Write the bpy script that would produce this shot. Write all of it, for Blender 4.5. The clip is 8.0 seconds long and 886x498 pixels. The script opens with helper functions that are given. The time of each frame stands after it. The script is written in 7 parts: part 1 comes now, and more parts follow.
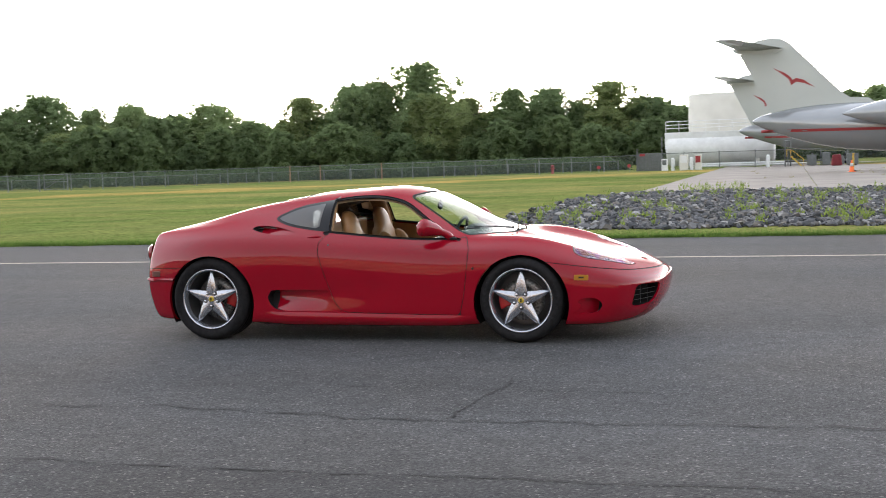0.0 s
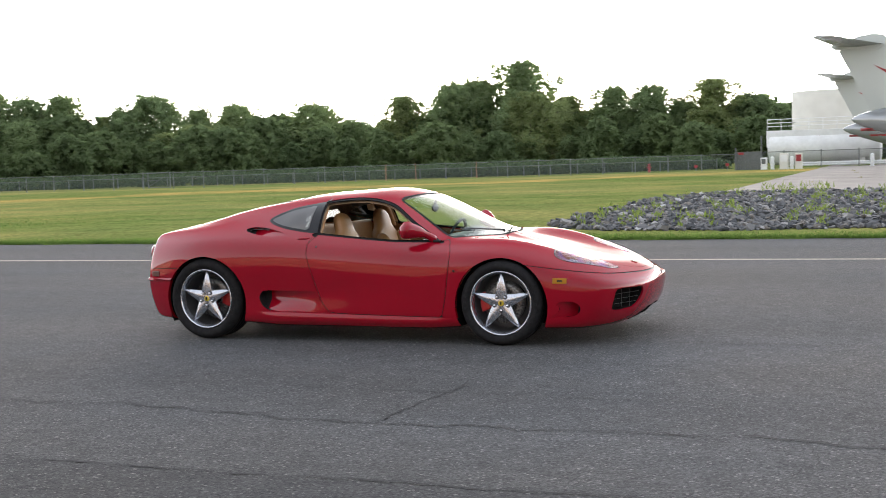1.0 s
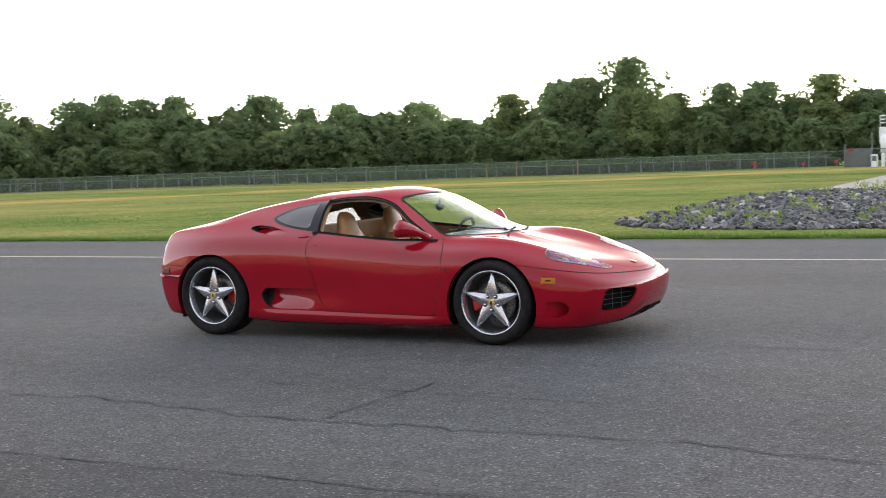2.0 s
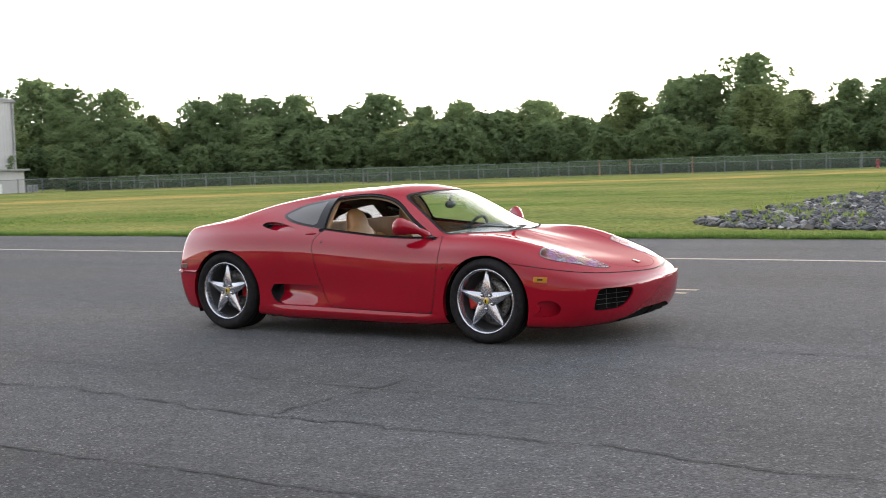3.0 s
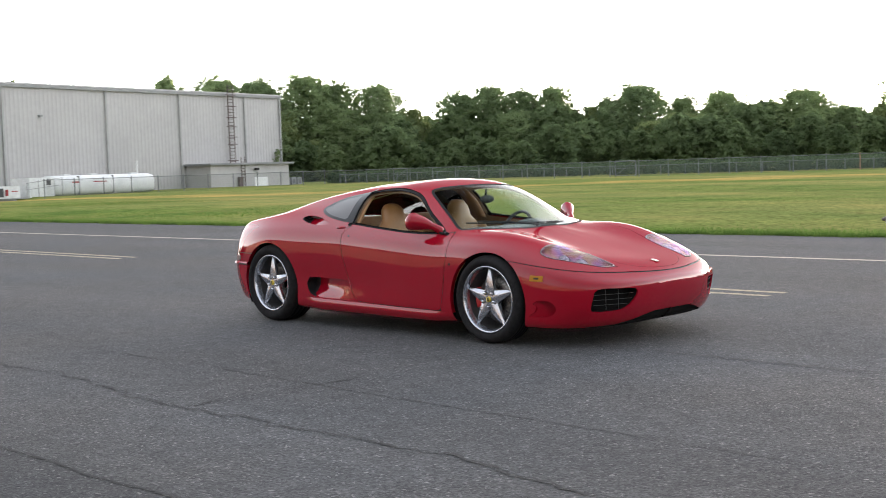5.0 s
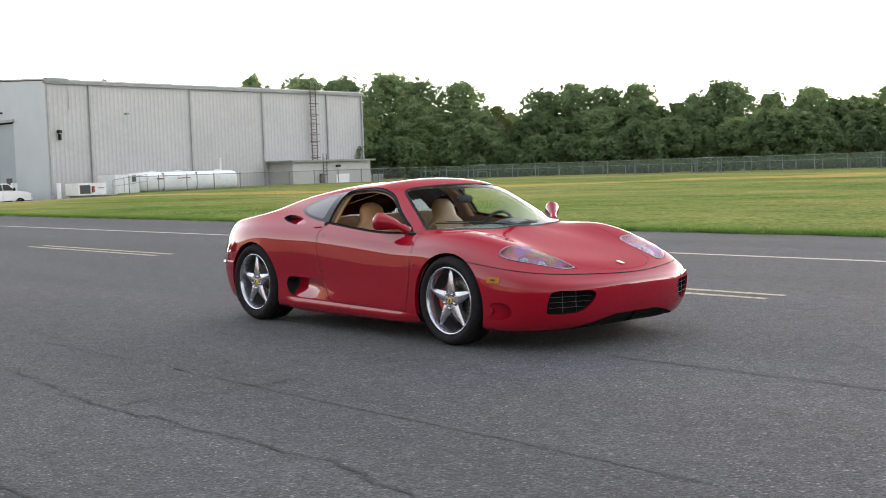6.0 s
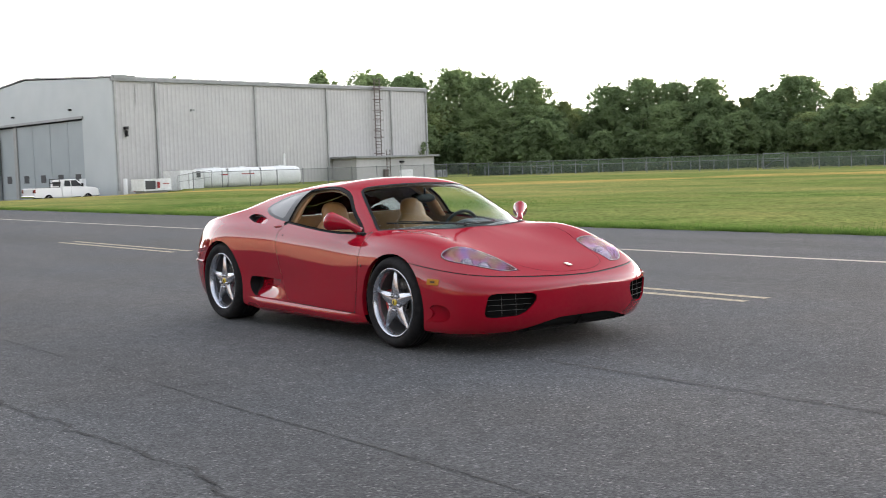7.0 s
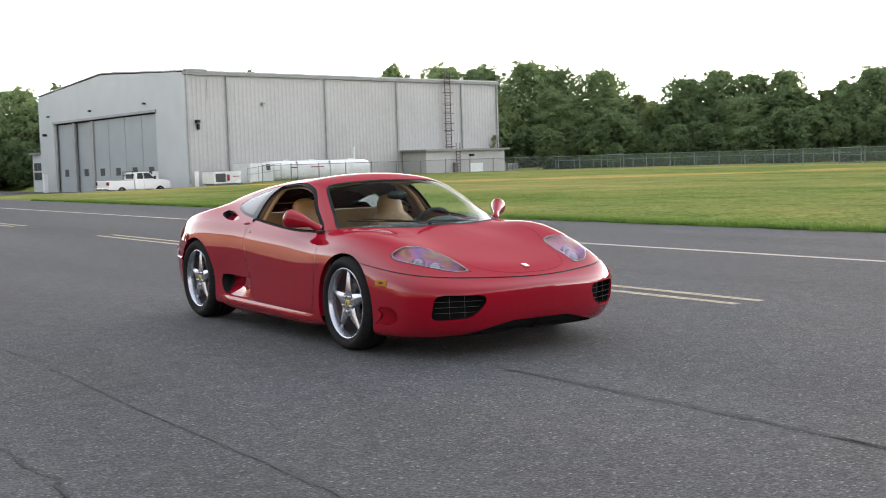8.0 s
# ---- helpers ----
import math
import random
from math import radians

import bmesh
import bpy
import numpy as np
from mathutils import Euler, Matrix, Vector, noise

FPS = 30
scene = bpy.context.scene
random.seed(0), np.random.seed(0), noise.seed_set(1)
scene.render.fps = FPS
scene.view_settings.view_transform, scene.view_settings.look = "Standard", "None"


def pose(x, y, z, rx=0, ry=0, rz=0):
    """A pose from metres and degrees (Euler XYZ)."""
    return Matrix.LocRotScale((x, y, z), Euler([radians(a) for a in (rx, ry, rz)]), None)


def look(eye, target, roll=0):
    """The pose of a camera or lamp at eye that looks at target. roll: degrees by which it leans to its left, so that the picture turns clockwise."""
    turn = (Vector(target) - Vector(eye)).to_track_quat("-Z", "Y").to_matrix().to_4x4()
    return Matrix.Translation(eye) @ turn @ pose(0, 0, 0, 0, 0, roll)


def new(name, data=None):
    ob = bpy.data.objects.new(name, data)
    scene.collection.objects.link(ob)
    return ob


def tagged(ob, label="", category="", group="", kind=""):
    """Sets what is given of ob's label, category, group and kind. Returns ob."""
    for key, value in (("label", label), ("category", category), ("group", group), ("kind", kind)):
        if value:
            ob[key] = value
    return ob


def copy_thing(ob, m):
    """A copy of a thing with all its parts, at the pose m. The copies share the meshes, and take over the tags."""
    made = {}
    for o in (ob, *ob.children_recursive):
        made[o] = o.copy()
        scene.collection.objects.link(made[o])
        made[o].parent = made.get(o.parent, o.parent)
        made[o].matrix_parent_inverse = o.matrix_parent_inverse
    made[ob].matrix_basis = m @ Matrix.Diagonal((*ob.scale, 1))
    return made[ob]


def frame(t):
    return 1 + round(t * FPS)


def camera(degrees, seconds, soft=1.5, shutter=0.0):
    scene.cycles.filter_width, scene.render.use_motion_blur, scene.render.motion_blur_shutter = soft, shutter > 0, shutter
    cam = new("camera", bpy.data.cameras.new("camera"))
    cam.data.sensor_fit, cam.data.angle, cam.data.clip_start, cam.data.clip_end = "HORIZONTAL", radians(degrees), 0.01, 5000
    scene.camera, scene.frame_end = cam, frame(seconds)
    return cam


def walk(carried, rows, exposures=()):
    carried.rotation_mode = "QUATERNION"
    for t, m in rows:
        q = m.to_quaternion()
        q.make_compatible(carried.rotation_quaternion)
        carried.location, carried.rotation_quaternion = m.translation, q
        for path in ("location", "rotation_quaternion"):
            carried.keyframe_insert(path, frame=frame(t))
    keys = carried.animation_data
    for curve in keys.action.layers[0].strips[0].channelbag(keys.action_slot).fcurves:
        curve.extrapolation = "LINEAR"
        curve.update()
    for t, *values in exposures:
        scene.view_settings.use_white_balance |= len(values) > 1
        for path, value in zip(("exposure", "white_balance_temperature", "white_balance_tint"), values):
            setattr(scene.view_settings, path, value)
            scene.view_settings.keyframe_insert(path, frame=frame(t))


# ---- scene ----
cam = camera(40.1, 8.0, 0.95, 0.4)
PATH = [
    (0, (4.588, -9.92, 1.413), (4.036, -8.003, 1.267), -1.9),
    (0.5, (5.064, -9.803, 1.425), (4.429, -7.912, 1.279), -1.8),
    (1, (5.516, -9.661, 1.417), (4.798, -7.8, 1.274), -1.9),
    (1.5, (5.945, -9.496, 1.409), (5.142, -7.669, 1.267), -2.0),
    (3, (7.204, -8.801, 1.365), (6.14, -7.113, 1.227), -1.9),
    (3.5, (7.621, -8.52, 1.349), (6.46, -6.897, 1.212), -1.9),
    (4, (7.974, -8.147, 1.327), (6.719, -6.596, 1.191), -1.9),
    (4.5, (8.313, -7.784, 1.318), (6.975, -6.303, 1.182), -1.9),
    (5, (8.64, -7.426, 1.31), (7.231, -6.013, 1.175), -1.9),
    (6.5, (9.445, -6.27, 1.299), (7.897, -5.011, 1.162), -1.9),
    (7, (9.655, -5.854, 1.297), (8.07, -4.642, 1.158), -1.9),
    (7.5, (9.814, -5.415, 1.293), (8.19, -4.256, 1.1502), -1.9),
    (8, (9.911, -4.979, 1.293), (8.251, -3.872, 1.1468), -1.8),
]
walk(cam, [(t, look(eye, target, roll)) for t, eye, target, roll in PATH])

# ---- light ----
SUN_AZIMUTH = 108.0      # degrees from +x towards +y, behind the tree belt
SUN_ELEVATION = 2.8
world = bpy.data.worlds.new("evening_sky")
scene.world = world
world.use_nodes = True
wn, wl = world.node_tree.nodes, world.node_tree.links
sky = wn.new("ShaderNodeTexSky")
sky.sky_type = "NISHITA"
sky.sun_disc = False
sky.sun_elevation = radians(SUN_ELEVATION)
sky.sun_rotation = radians(90.0 - SUN_AZIMUTH)
sky.dust_density = 3.0
back = wn["Background"]
veil = wn.new("ShaderNodeMixRGB")           # thin overcast veil over the clear sky
veil.blend_type = "ADD"
veil.inputs[0].default_value = 1.0
coords, height, fall = wn.new("ShaderNodeTexCoord"), wn.new("ShaderNodeSeparateXYZ"), wn.new("ShaderNodeMath")
wl.new(coords.outputs["Generated"], height.inputs[0])
steep = wn.new("ShaderNodeMath")            # the veil is brightest at the horizon and thins out towards the zenith
steep.operation, steep.inputs[1].default_value = "MULTIPLY", -1 / 0.12
wl.new(height.outputs[2], steep.inputs[0])
fall.operation, fall.use_clamp = "EXPONENT", True
wl.new(steep.outputs[0], fall.inputs[0])
thick = wn.new("ShaderNodeMixRGB")
thick.inputs[1].default_value, thick.inputs[2].default_value = (13.8, 14.4, 16.1, 1), (58.0, 55.5, 53.0, 1)
wl.new(fall.outputs[0], thick.inputs[0])
toward, side, lit = wn.new("ShaderNodeVectorMath"), wn.new("ShaderNodeMath"), wn.new("ShaderNodeMixRGB")     # it is brighter towards the sunset than opposite to it
toward.operation = "DOT_PRODUCT"
toward.inputs[1].default_value = (math.cos(radians(SUN_AZIMUTH)), math.sin(radians(SUN_AZIMUTH)), 0)
wl.new(coords.outputs["Generated"], toward.inputs[0])
side.operation, side.inputs[1].default_value, side.inputs[2].default_value = "MULTIPLY_ADD", 0.36, 0.76
wl.new(toward.outputs["Value"], side.inputs[0])
lit.blend_type, lit.inputs[0].default_value = "MULTIPLY", 1.0
wl.new(thick.outputs[0], lit.inputs[1])
wl.new(side.outputs[0], lit.inputs[2])
wl.new(lit.outputs[0], veil.inputs[2])
glow = wn.new("ShaderNodeMixRGB")           # the bright evening band low in the sky
glow.blend_type = "MULTIPLY"
glow.inputs[0].default_value = 1.0
glow.inputs[2].default_value = (2.6, 2.6, 2.6, 1)
haze = wn.new("ShaderNodeHueSaturation")     # the haze takes most of the colour out of the low sky
haze.inputs["Saturation"].default_value = 0.38
wl.new(sky.outputs[0], haze.inputs["Color"])
wl.new(haze.outputs[0], glow.inputs[1])
wl.new(glow.outputs[0], veil.inputs[1])
wl.new(veil.outputs[0], back.inputs[0])
back.inputs[1].default_value = 0.147
sun = new("sun", bpy.data.lights.new("sun", "SUN"))
sun.data.energy, sun.data.angle, sun.data.color = 4.0, radians(3), (1.0, 0.74, 0.50)
sun.matrix_world = look((0, 0, 0), (-math.cos(radians(SUN_AZIMUTH)) * math.cos(radians(SUN_ELEVATION)), -math.sin(radians(SUN_AZIMUTH)) * math.cos(radians(SUN_ELEVATION)), -math.sin(radians(SUN_ELEVATION))))


# ---- helpers of this scene ----
def part(name, bm, material, parent, label="", smooth=False):
    """Links a bmesh as one mesh object under a thing or a part."""
    me = bpy.data.meshes.new(name)
    bm.to_mesh(me)
    bm.free()
    return part_mesh(name, me, material, parent, label, smooth)


def part_mesh(name, me, material, parent, label="", smooth=False):
    for m in material if isinstance(material, (list, tuple)) else [material]:
        me.materials.append(m)
    if smooth:
        me.polygons.foreach_set("use_smooth", [True] * len(me.polygons))
    ob = new(name, me)
    ob.parent = parent
    if label:
        ob["label"] = label
    return ob


def thing(name, label, category, group="", kind="", at=(0, 0, 0), turn=0.0):
    ob = new(name)
    ob.matrix_basis = pose(*at, 0, 0, turn)
    ob.empty_display_size = 0.2
    return tagged(ob, label, category, group, kind)


def box(bm, lo, hi, bevel=0.0):
    lo, hi = Vector(lo), Vector(hi)
    made = bmesh.ops.create_cube(bm, size=1.0, matrix=Matrix.LocRotScale((lo + hi) / 2, None, hi - lo))["verts"]
    if bevel:
        edges = list({e for v in made for e in v.link_edges})
        bmesh.ops.bevel(bm, geom=edges, offset=bevel, segments=2, affect="EDGES", profile=0.6)
    return bm


def tube(bm, a, b, r0, r1=None, sides=8, caps=True):
    a, b = Vector(a), Vector(b)
    d = b - a
    m = Matrix.Translation((a + b) / 2) @ d.to_track_quat("Z", "Y").to_matrix().to_4x4()
    bmesh.ops.create_cone(bm, cap_ends=caps, segments=sides, radius1=r0, radius2=r0 if r1 is None else r1, depth=d.length, matrix=m)
    return bm


def boxes(*pairs, bevel=0.0):
    bm = bmesh.new()
    for lo, hi in pairs:
        box(bm, lo, hi, bevel)
    return bm


def tubes(*rows, sides=8):
    bm = bmesh.new()
    for a, b, r in rows:
        tube(bm, a, b, r, sides=sides)
    return bm


def lathe(profile, sides=48, axis="Y"):
    """A turned mesh: profile rows (r, h) about the axis."""
    bm = bmesh.new()
    rings = []
    for r, h in profile:
        ring = []
        for i in range(sides):
            a = 2 * math.pi * i / sides
            c, s = r * math.cos(a), r * math.sin(a)
            ring.append(bm.verts.new((c, h, s) if axis == "Y" else (h, c, s) if axis == "X" else (c, s, h)))
        rings.append(ring)
    for p, q in zip(rings, rings[1:]):
        for i in range(sides):
            j = (i + 1) % sides
            bm.faces.new((p[i], p[j], q[j], q[i]))
    bmesh.ops.remove_doubles(bm, verts=bm.verts, dist=1e-5)
    bmesh.ops.recalc_face_normals(bm, faces=bm.faces)
    return bm


# ---- materials ----
def material(name, colour, rough=0.5, metal=0.0, coat=0.0):
    m = bpy.data.materials.new(name)
    m.use_nodes = True
    b = m.node_tree.nodes["Principled BSDF"]
    b.inputs["Base Color"].default_value = (*colour, 1)
    b.inputs["Roughness"].default_value = rough
    b.inputs["Metallic"].default_value = metal
    b.inputs["Coat Weight"].default_value = coat
    b.inputs["Coat Roughness"].default_value = 0.02
    return m


def grained(m, low, high, scale, detail=6.0, bump=0.0, bump_scale=None, second=None, coords="Object", distance=0.01):
    """Varies a material's colour between low and high by noise, with a second larger scale and a fine relief."""
    n, l = m.node_tree.nodes, m.node_tree.links
    b = n["Principled BSDF"]
    tc = n.new("ShaderNodeTexCoord")
    def field(s, d=detail):
        t = n.new("ShaderNodeTexNoise")
        t.inputs["Scale"].default_value, t.inputs["Detail"].default_value = s, d
        l.new(tc.outputs[coords], t.inputs["Vector"])
        return t
    ramp = n.new("ShaderNodeValToRGB")
    ramp.color_ramp.elements[0].position, ramp.color_ramp.elements[1].position = 0.3, 0.7
    ramp.color_ramp.elements[0].color, ramp.color_ramp.elements[1].color = (*low, 1), (*high, 1)
    l.new(field(scale).outputs[0], ramp.inputs[0])
    out = ramp.outputs[0]
    if second:
        mix = n.new("ShaderNodeMixRGB")
        mix.blend_type = "MULTIPLY"
        mix.inputs[0].default_value = 1.0
        r2 = n.new("ShaderNodeValToRGB")
        r2.color_ramp.elements[0].position, r2.color_ramp.elements[1].position = 0.3, 0.7
        r2.color_ramp.elements[0].color, r2.color_ramp.elements[1].color = (*second[1], 1), (*second[2], 1)
        l.new(field(second[0], 3.0).outputs[0], r2.inputs[0])
        l.new(out, mix.inputs[1])
        l.new(r2.outputs[0], mix.inputs[2])
        out = mix.outputs[0]
    l.new(out, b.inputs["Base Color"])
    if bump:
        bp = n.new("ShaderNodeBump")
        bp.inputs["Strength"].default_value, bp.inputs["Distance"].default_value = bump, distance
        l.new(field(bump_scale or scale).outputs[0], bp.inputs["Height"])
        l.new(bp.outputs[0], b.inputs["Normal"])
    return m


def glass(name, tint, ior, gloss=0.0, shade=1.0):
    """Thin clear glass: it lets light through and mirrors by Fresnel."""
    m = bpy.data.materials.new(name)
    m.use_nodes = True
    n, l = m.node_tree.nodes, m.node_tree.links
    n.remove(n["Principled BSDF"])
    see, shine, mix, fres = n.new("ShaderNodeBsdfTransparent"), n.new("ShaderNodeBsdfGlossy"), n.new("ShaderNodeMixShader"), n.new("ShaderNodeFresnel")
    see.inputs[0].default_value = (*tint, 1)
    shine.inputs["Roughness"].default_value = gloss
    shine.inputs["Color"].default_value = (shade, shade, shade, 1)
    fres.inputs[0].default_value = ior
    l.new(fres.outputs[0], mix.inputs[0])
    l.new(see.outputs[0], mix.inputs[1])
    l.new(shine.outputs[0], mix.inputs[2])
    l.new(mix.outputs[0], n["Material Output"].inputs[0])
    return m


RED = grained(material("red_paint", (0.210, 0.0032, 0.0120), 0.5, 0.0, 1.0), (0.203, 0.0030, 0.0115), (0.217, 0.0034, 0.0125), 3.0, 3)
RED.node_tree.nodes["Principled BSDF"].inputs["Specular IOR Level"].default_value = 0.0
RED.node_tree.nodes["Principled BSDF"].inputs["Coat IOR"].default_value = 1.65
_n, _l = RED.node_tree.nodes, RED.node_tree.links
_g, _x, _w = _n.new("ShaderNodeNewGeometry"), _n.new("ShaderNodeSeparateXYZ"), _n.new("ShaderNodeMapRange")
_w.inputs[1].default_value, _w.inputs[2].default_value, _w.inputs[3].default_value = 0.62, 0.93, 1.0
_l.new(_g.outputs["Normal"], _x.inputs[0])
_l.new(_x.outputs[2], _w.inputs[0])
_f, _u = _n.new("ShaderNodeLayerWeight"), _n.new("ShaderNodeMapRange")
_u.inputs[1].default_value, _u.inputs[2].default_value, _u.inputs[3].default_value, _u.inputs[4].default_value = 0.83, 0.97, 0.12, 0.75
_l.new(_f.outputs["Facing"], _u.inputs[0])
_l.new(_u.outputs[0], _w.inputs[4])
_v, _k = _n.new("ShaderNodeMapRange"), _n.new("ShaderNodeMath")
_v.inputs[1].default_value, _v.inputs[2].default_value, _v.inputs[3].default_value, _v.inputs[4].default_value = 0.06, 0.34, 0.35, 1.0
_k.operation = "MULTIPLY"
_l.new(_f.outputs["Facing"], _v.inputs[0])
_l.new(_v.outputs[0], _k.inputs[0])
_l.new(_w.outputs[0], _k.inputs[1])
_l.new(_k.outputs[0], _n["Principled BSDF"].inputs["Coat Weight"])      # weaker mirroring of upward faces, as through a polarising filter, put into the coat
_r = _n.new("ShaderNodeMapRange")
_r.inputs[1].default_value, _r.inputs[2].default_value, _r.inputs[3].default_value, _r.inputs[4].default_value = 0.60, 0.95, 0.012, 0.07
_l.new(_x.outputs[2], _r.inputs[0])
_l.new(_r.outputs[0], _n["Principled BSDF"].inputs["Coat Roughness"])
BLACK = material("black_trim", (0.012, 0.012, 0.013), 0.5)
BLACK.node_tree.nodes["Principled BSDF"].inputs["Specular IOR Level"].default_value = 0.15
GLOSS_BLACK = material("gloss_black_trim", (0.010, 0.011, 0.013), 0.3)
GLOSS_BLACK.node_tree.nodes["Principled BSDF"].inputs["Specular IOR Level"].default_value = 0.2
LINER = material("liner_plastic", (0.008, 0.008, 0.008), 0.9)
LINER.node_tree.nodes["Principled BSDF"].inputs["Specular IOR Level"].default_value = 0.05
GRILLE_WIRE = material("grille_wire", (0.055, 0.055, 0.055), 0.5)
SCREEN_GLASS = glass("windscreen_glass", (0.80, 0.92, 0.88), 1.18, 0.0, 0.75)
_n, _l = SCREEN_GLASS.node_tree.nodes, SCREEN_GLASS.node_tree.links
_f, _v, _k = _n.new("ShaderNodeLayerWeight"), _n.new("ShaderNodeMapRange"), _n.new("ShaderNodeMath")
_v.inputs[1].default_value, _v.inputs[2].default_value, _v.inputs[3].default_value, _v.inputs[4].default_value = 0.68, 0.88, 0.12, 2.2
_k.operation, _k.use_clamp = "MULTIPLY", True
_l.new(_f.outputs["Facing"], _v.inputs[0])
_l.new(_v.outputs[0], _k.inputs[0])
_l.new(_n["Fresnel"].outputs[0], _k.inputs[1])
_l.new(_k.outputs[0], _n["Mix Shader"].inputs[0])
ENGINE_GLASS = glass("engine_glass", (0.78, 0.82, 0.80), 1.12)
BULKHEAD_GLASS = glass("bulkhead_glass", (0.75, 0.77, 0.76), 1.9)
TINTED = glass("tinted_glass", (0.26, 0.29, 0.30), 1.75, 0.0, 0.95)
_n, _l = TINTED.node_tree.nodes, TINTED.node_tree.links
_t, _x = _n.new("ShaderNodeBsdfTranslucent"), _n.new("ShaderNodeMixShader")      # about a third of the see-through share is translucent
_t.inputs[0].default_value, _x.inputs[0].default_value = (0.62, 0.64, 0.64, 1), 0.32
_l.new(_n["Transparent BSDF"].outputs[0], _x.inputs[1])
_l.new(_t.outputs[0], _x.inputs[2])
_l.new(_x.outputs[0], _n["Mix Shader"].inputs[1])
RUBBER = grained(material("tyre_rubber", (0.012, 0.012, 0.013), 0.8), (0.009, 0.009, 0.010), (0.016, 0.016, 0.017), 30, 6, 0.15, 120)
RUBBER.node_tree.nodes["Principled BSDF"].inputs["Specular IOR Level"].default_value = 0.1
ALLOY = grained(material("silver_alloy", (0.43, 0.45, 0.50), 0.26, 0.85), (0.40, 0.42, 0.47), (0.46, 0.48, 0.53), 12, 4)
# alloy copy for the barrel, darkened to hold the shade inside the wheel
BARREL = material("shaded_alloy", (0.10, 0.10, 0.105), 0.5, 0.6)
CHROME = material("chrome", (0.85, 0.86, 0.88), 0.08, 1.0)
DARK_STEEL = material("dark_steel", (0.05, 0.05, 0.055), 0.5, 0.5)
DISC = grained(material("disc_steel", (0.20, 0.19, 0.18), 0.45, 0.8), (0.05, 0.05, 0.05), (0.24, 0.23, 0.22), 70, 1)
CALIPER = material("caliper_paint", (0.38, 0.0115, 0.0115), 0.35)
YELLOW = material("yellow_enamel", (0.434, 0.322, 0.021), 0.3)
AMBER = material("amber_lens", (0.30, 0.13, 0.012), 0.35)
AMBER.node_tree.nodes["Principled BSDF"].inputs["Specular IOR Level"].default_value = 0.12
BADGE = material("badge_enamel", (0.52, 0.49, 0.40), 0.35, 0.3)
BOLT = material("bolt_steel", (0.50, 0.51, 0.54), 0.22, 1.0)
REFLECTOR = material("reflector_lens", (0.05, 0.008, 0.008), 0.3)
RED_LENS = material("red_lens", (0.16, 0.008, 0.010), 0.2, 0.0, 0.8)
TAN = grained(material("tan_leather", (0.27, 0.136, 0.052), 0.45), (0.24, 0.118, 0.043), (0.29, 0.150, 0.060), 9, 5, 0.1, 90)
TAN_LIGHT = grained(material("tan_cloth", (0.33, 0.228, 0.132), 0.8), (0.3, 0.204, 0.12), (0.348, 0.246, 0.15), 20, 5)
REAR_CLOTH = grained(material("rear_cloth", (0.09, 0.088, 0.085), 0.95), (0.075, 0.073, 0.07), (0.105, 0.10, 0.098), 25, 5)
CARPET = material("carpet", (0.06, 0.045, 0.035), 1.0)
DASH = grained(material("dash_leather", (0.02, 0.021, 0.022), 0.7), (0.016, 0.017, 0.018), (0.025, 0.026, 0.027), 40, 4)
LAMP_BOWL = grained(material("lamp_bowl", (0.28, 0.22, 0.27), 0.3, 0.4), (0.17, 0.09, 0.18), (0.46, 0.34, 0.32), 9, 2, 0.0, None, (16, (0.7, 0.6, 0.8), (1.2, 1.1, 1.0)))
# the cover's iridescent reflection painted onto the bowl as noise colours
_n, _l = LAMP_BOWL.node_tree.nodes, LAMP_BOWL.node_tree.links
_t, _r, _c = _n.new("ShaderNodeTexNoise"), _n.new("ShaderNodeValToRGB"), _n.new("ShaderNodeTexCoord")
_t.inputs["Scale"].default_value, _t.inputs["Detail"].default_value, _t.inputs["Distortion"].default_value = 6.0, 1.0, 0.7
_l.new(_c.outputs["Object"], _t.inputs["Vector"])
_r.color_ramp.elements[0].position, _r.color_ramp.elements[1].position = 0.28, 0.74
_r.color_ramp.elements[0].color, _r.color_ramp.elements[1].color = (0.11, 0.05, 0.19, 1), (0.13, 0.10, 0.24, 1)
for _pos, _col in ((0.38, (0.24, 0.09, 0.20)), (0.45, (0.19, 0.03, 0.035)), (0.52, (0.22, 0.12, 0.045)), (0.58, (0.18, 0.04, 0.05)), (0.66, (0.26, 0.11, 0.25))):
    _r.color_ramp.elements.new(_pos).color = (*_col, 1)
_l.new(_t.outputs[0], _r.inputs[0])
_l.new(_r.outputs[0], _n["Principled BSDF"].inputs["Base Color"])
LAMP_RIM = material("lamp_rim", (0.20, 0.18, 0.20), 0.3, 0.3)
PROJECTOR = material("projector_glass", (0.20, 0.20, 0.23), 0.10, 0.6)
LAMP_COVER = glass("lamp_cover", (0.92, 0.88, 0.92), 1.15, 0.02)
_n, _l = LAMP_COVER.node_tree.nodes, LAMP_COVER.node_tree.links
_t, _r, _c = _n.new("ShaderNodeTexNoise"), _n.new("ShaderNodeValToRGB"), _n.new("ShaderNodeTexCoord")
_t.inputs["Scale"].default_value, _t.inputs["Detail"].default_value, _t.inputs["Distortion"].default_value = 7.0, 2.0, 1.2
_l.new(_c.outputs["Object"], _t.inputs["Vector"])
for _pos, _col in ((0.36, (0.58, 0.48, 0.80)), (0.46, (0.86, 0.62, 0.74)), (0.55, (0.92, 0.84, 0.68)), (0.66, (0.74, 0.62, 0.86))):
    _r.color_ramp.elements.new(_pos).color = (*_col, 1)
_l.new(_t.outputs[0], _r.inputs[0])
for _node in list(_n):
    if _node.type == "BSDF_GLOSSY":
        _l.new(_r.outputs[0], _node.inputs["Color"])      # iridescent tint of the cover's reflection, painted by noise


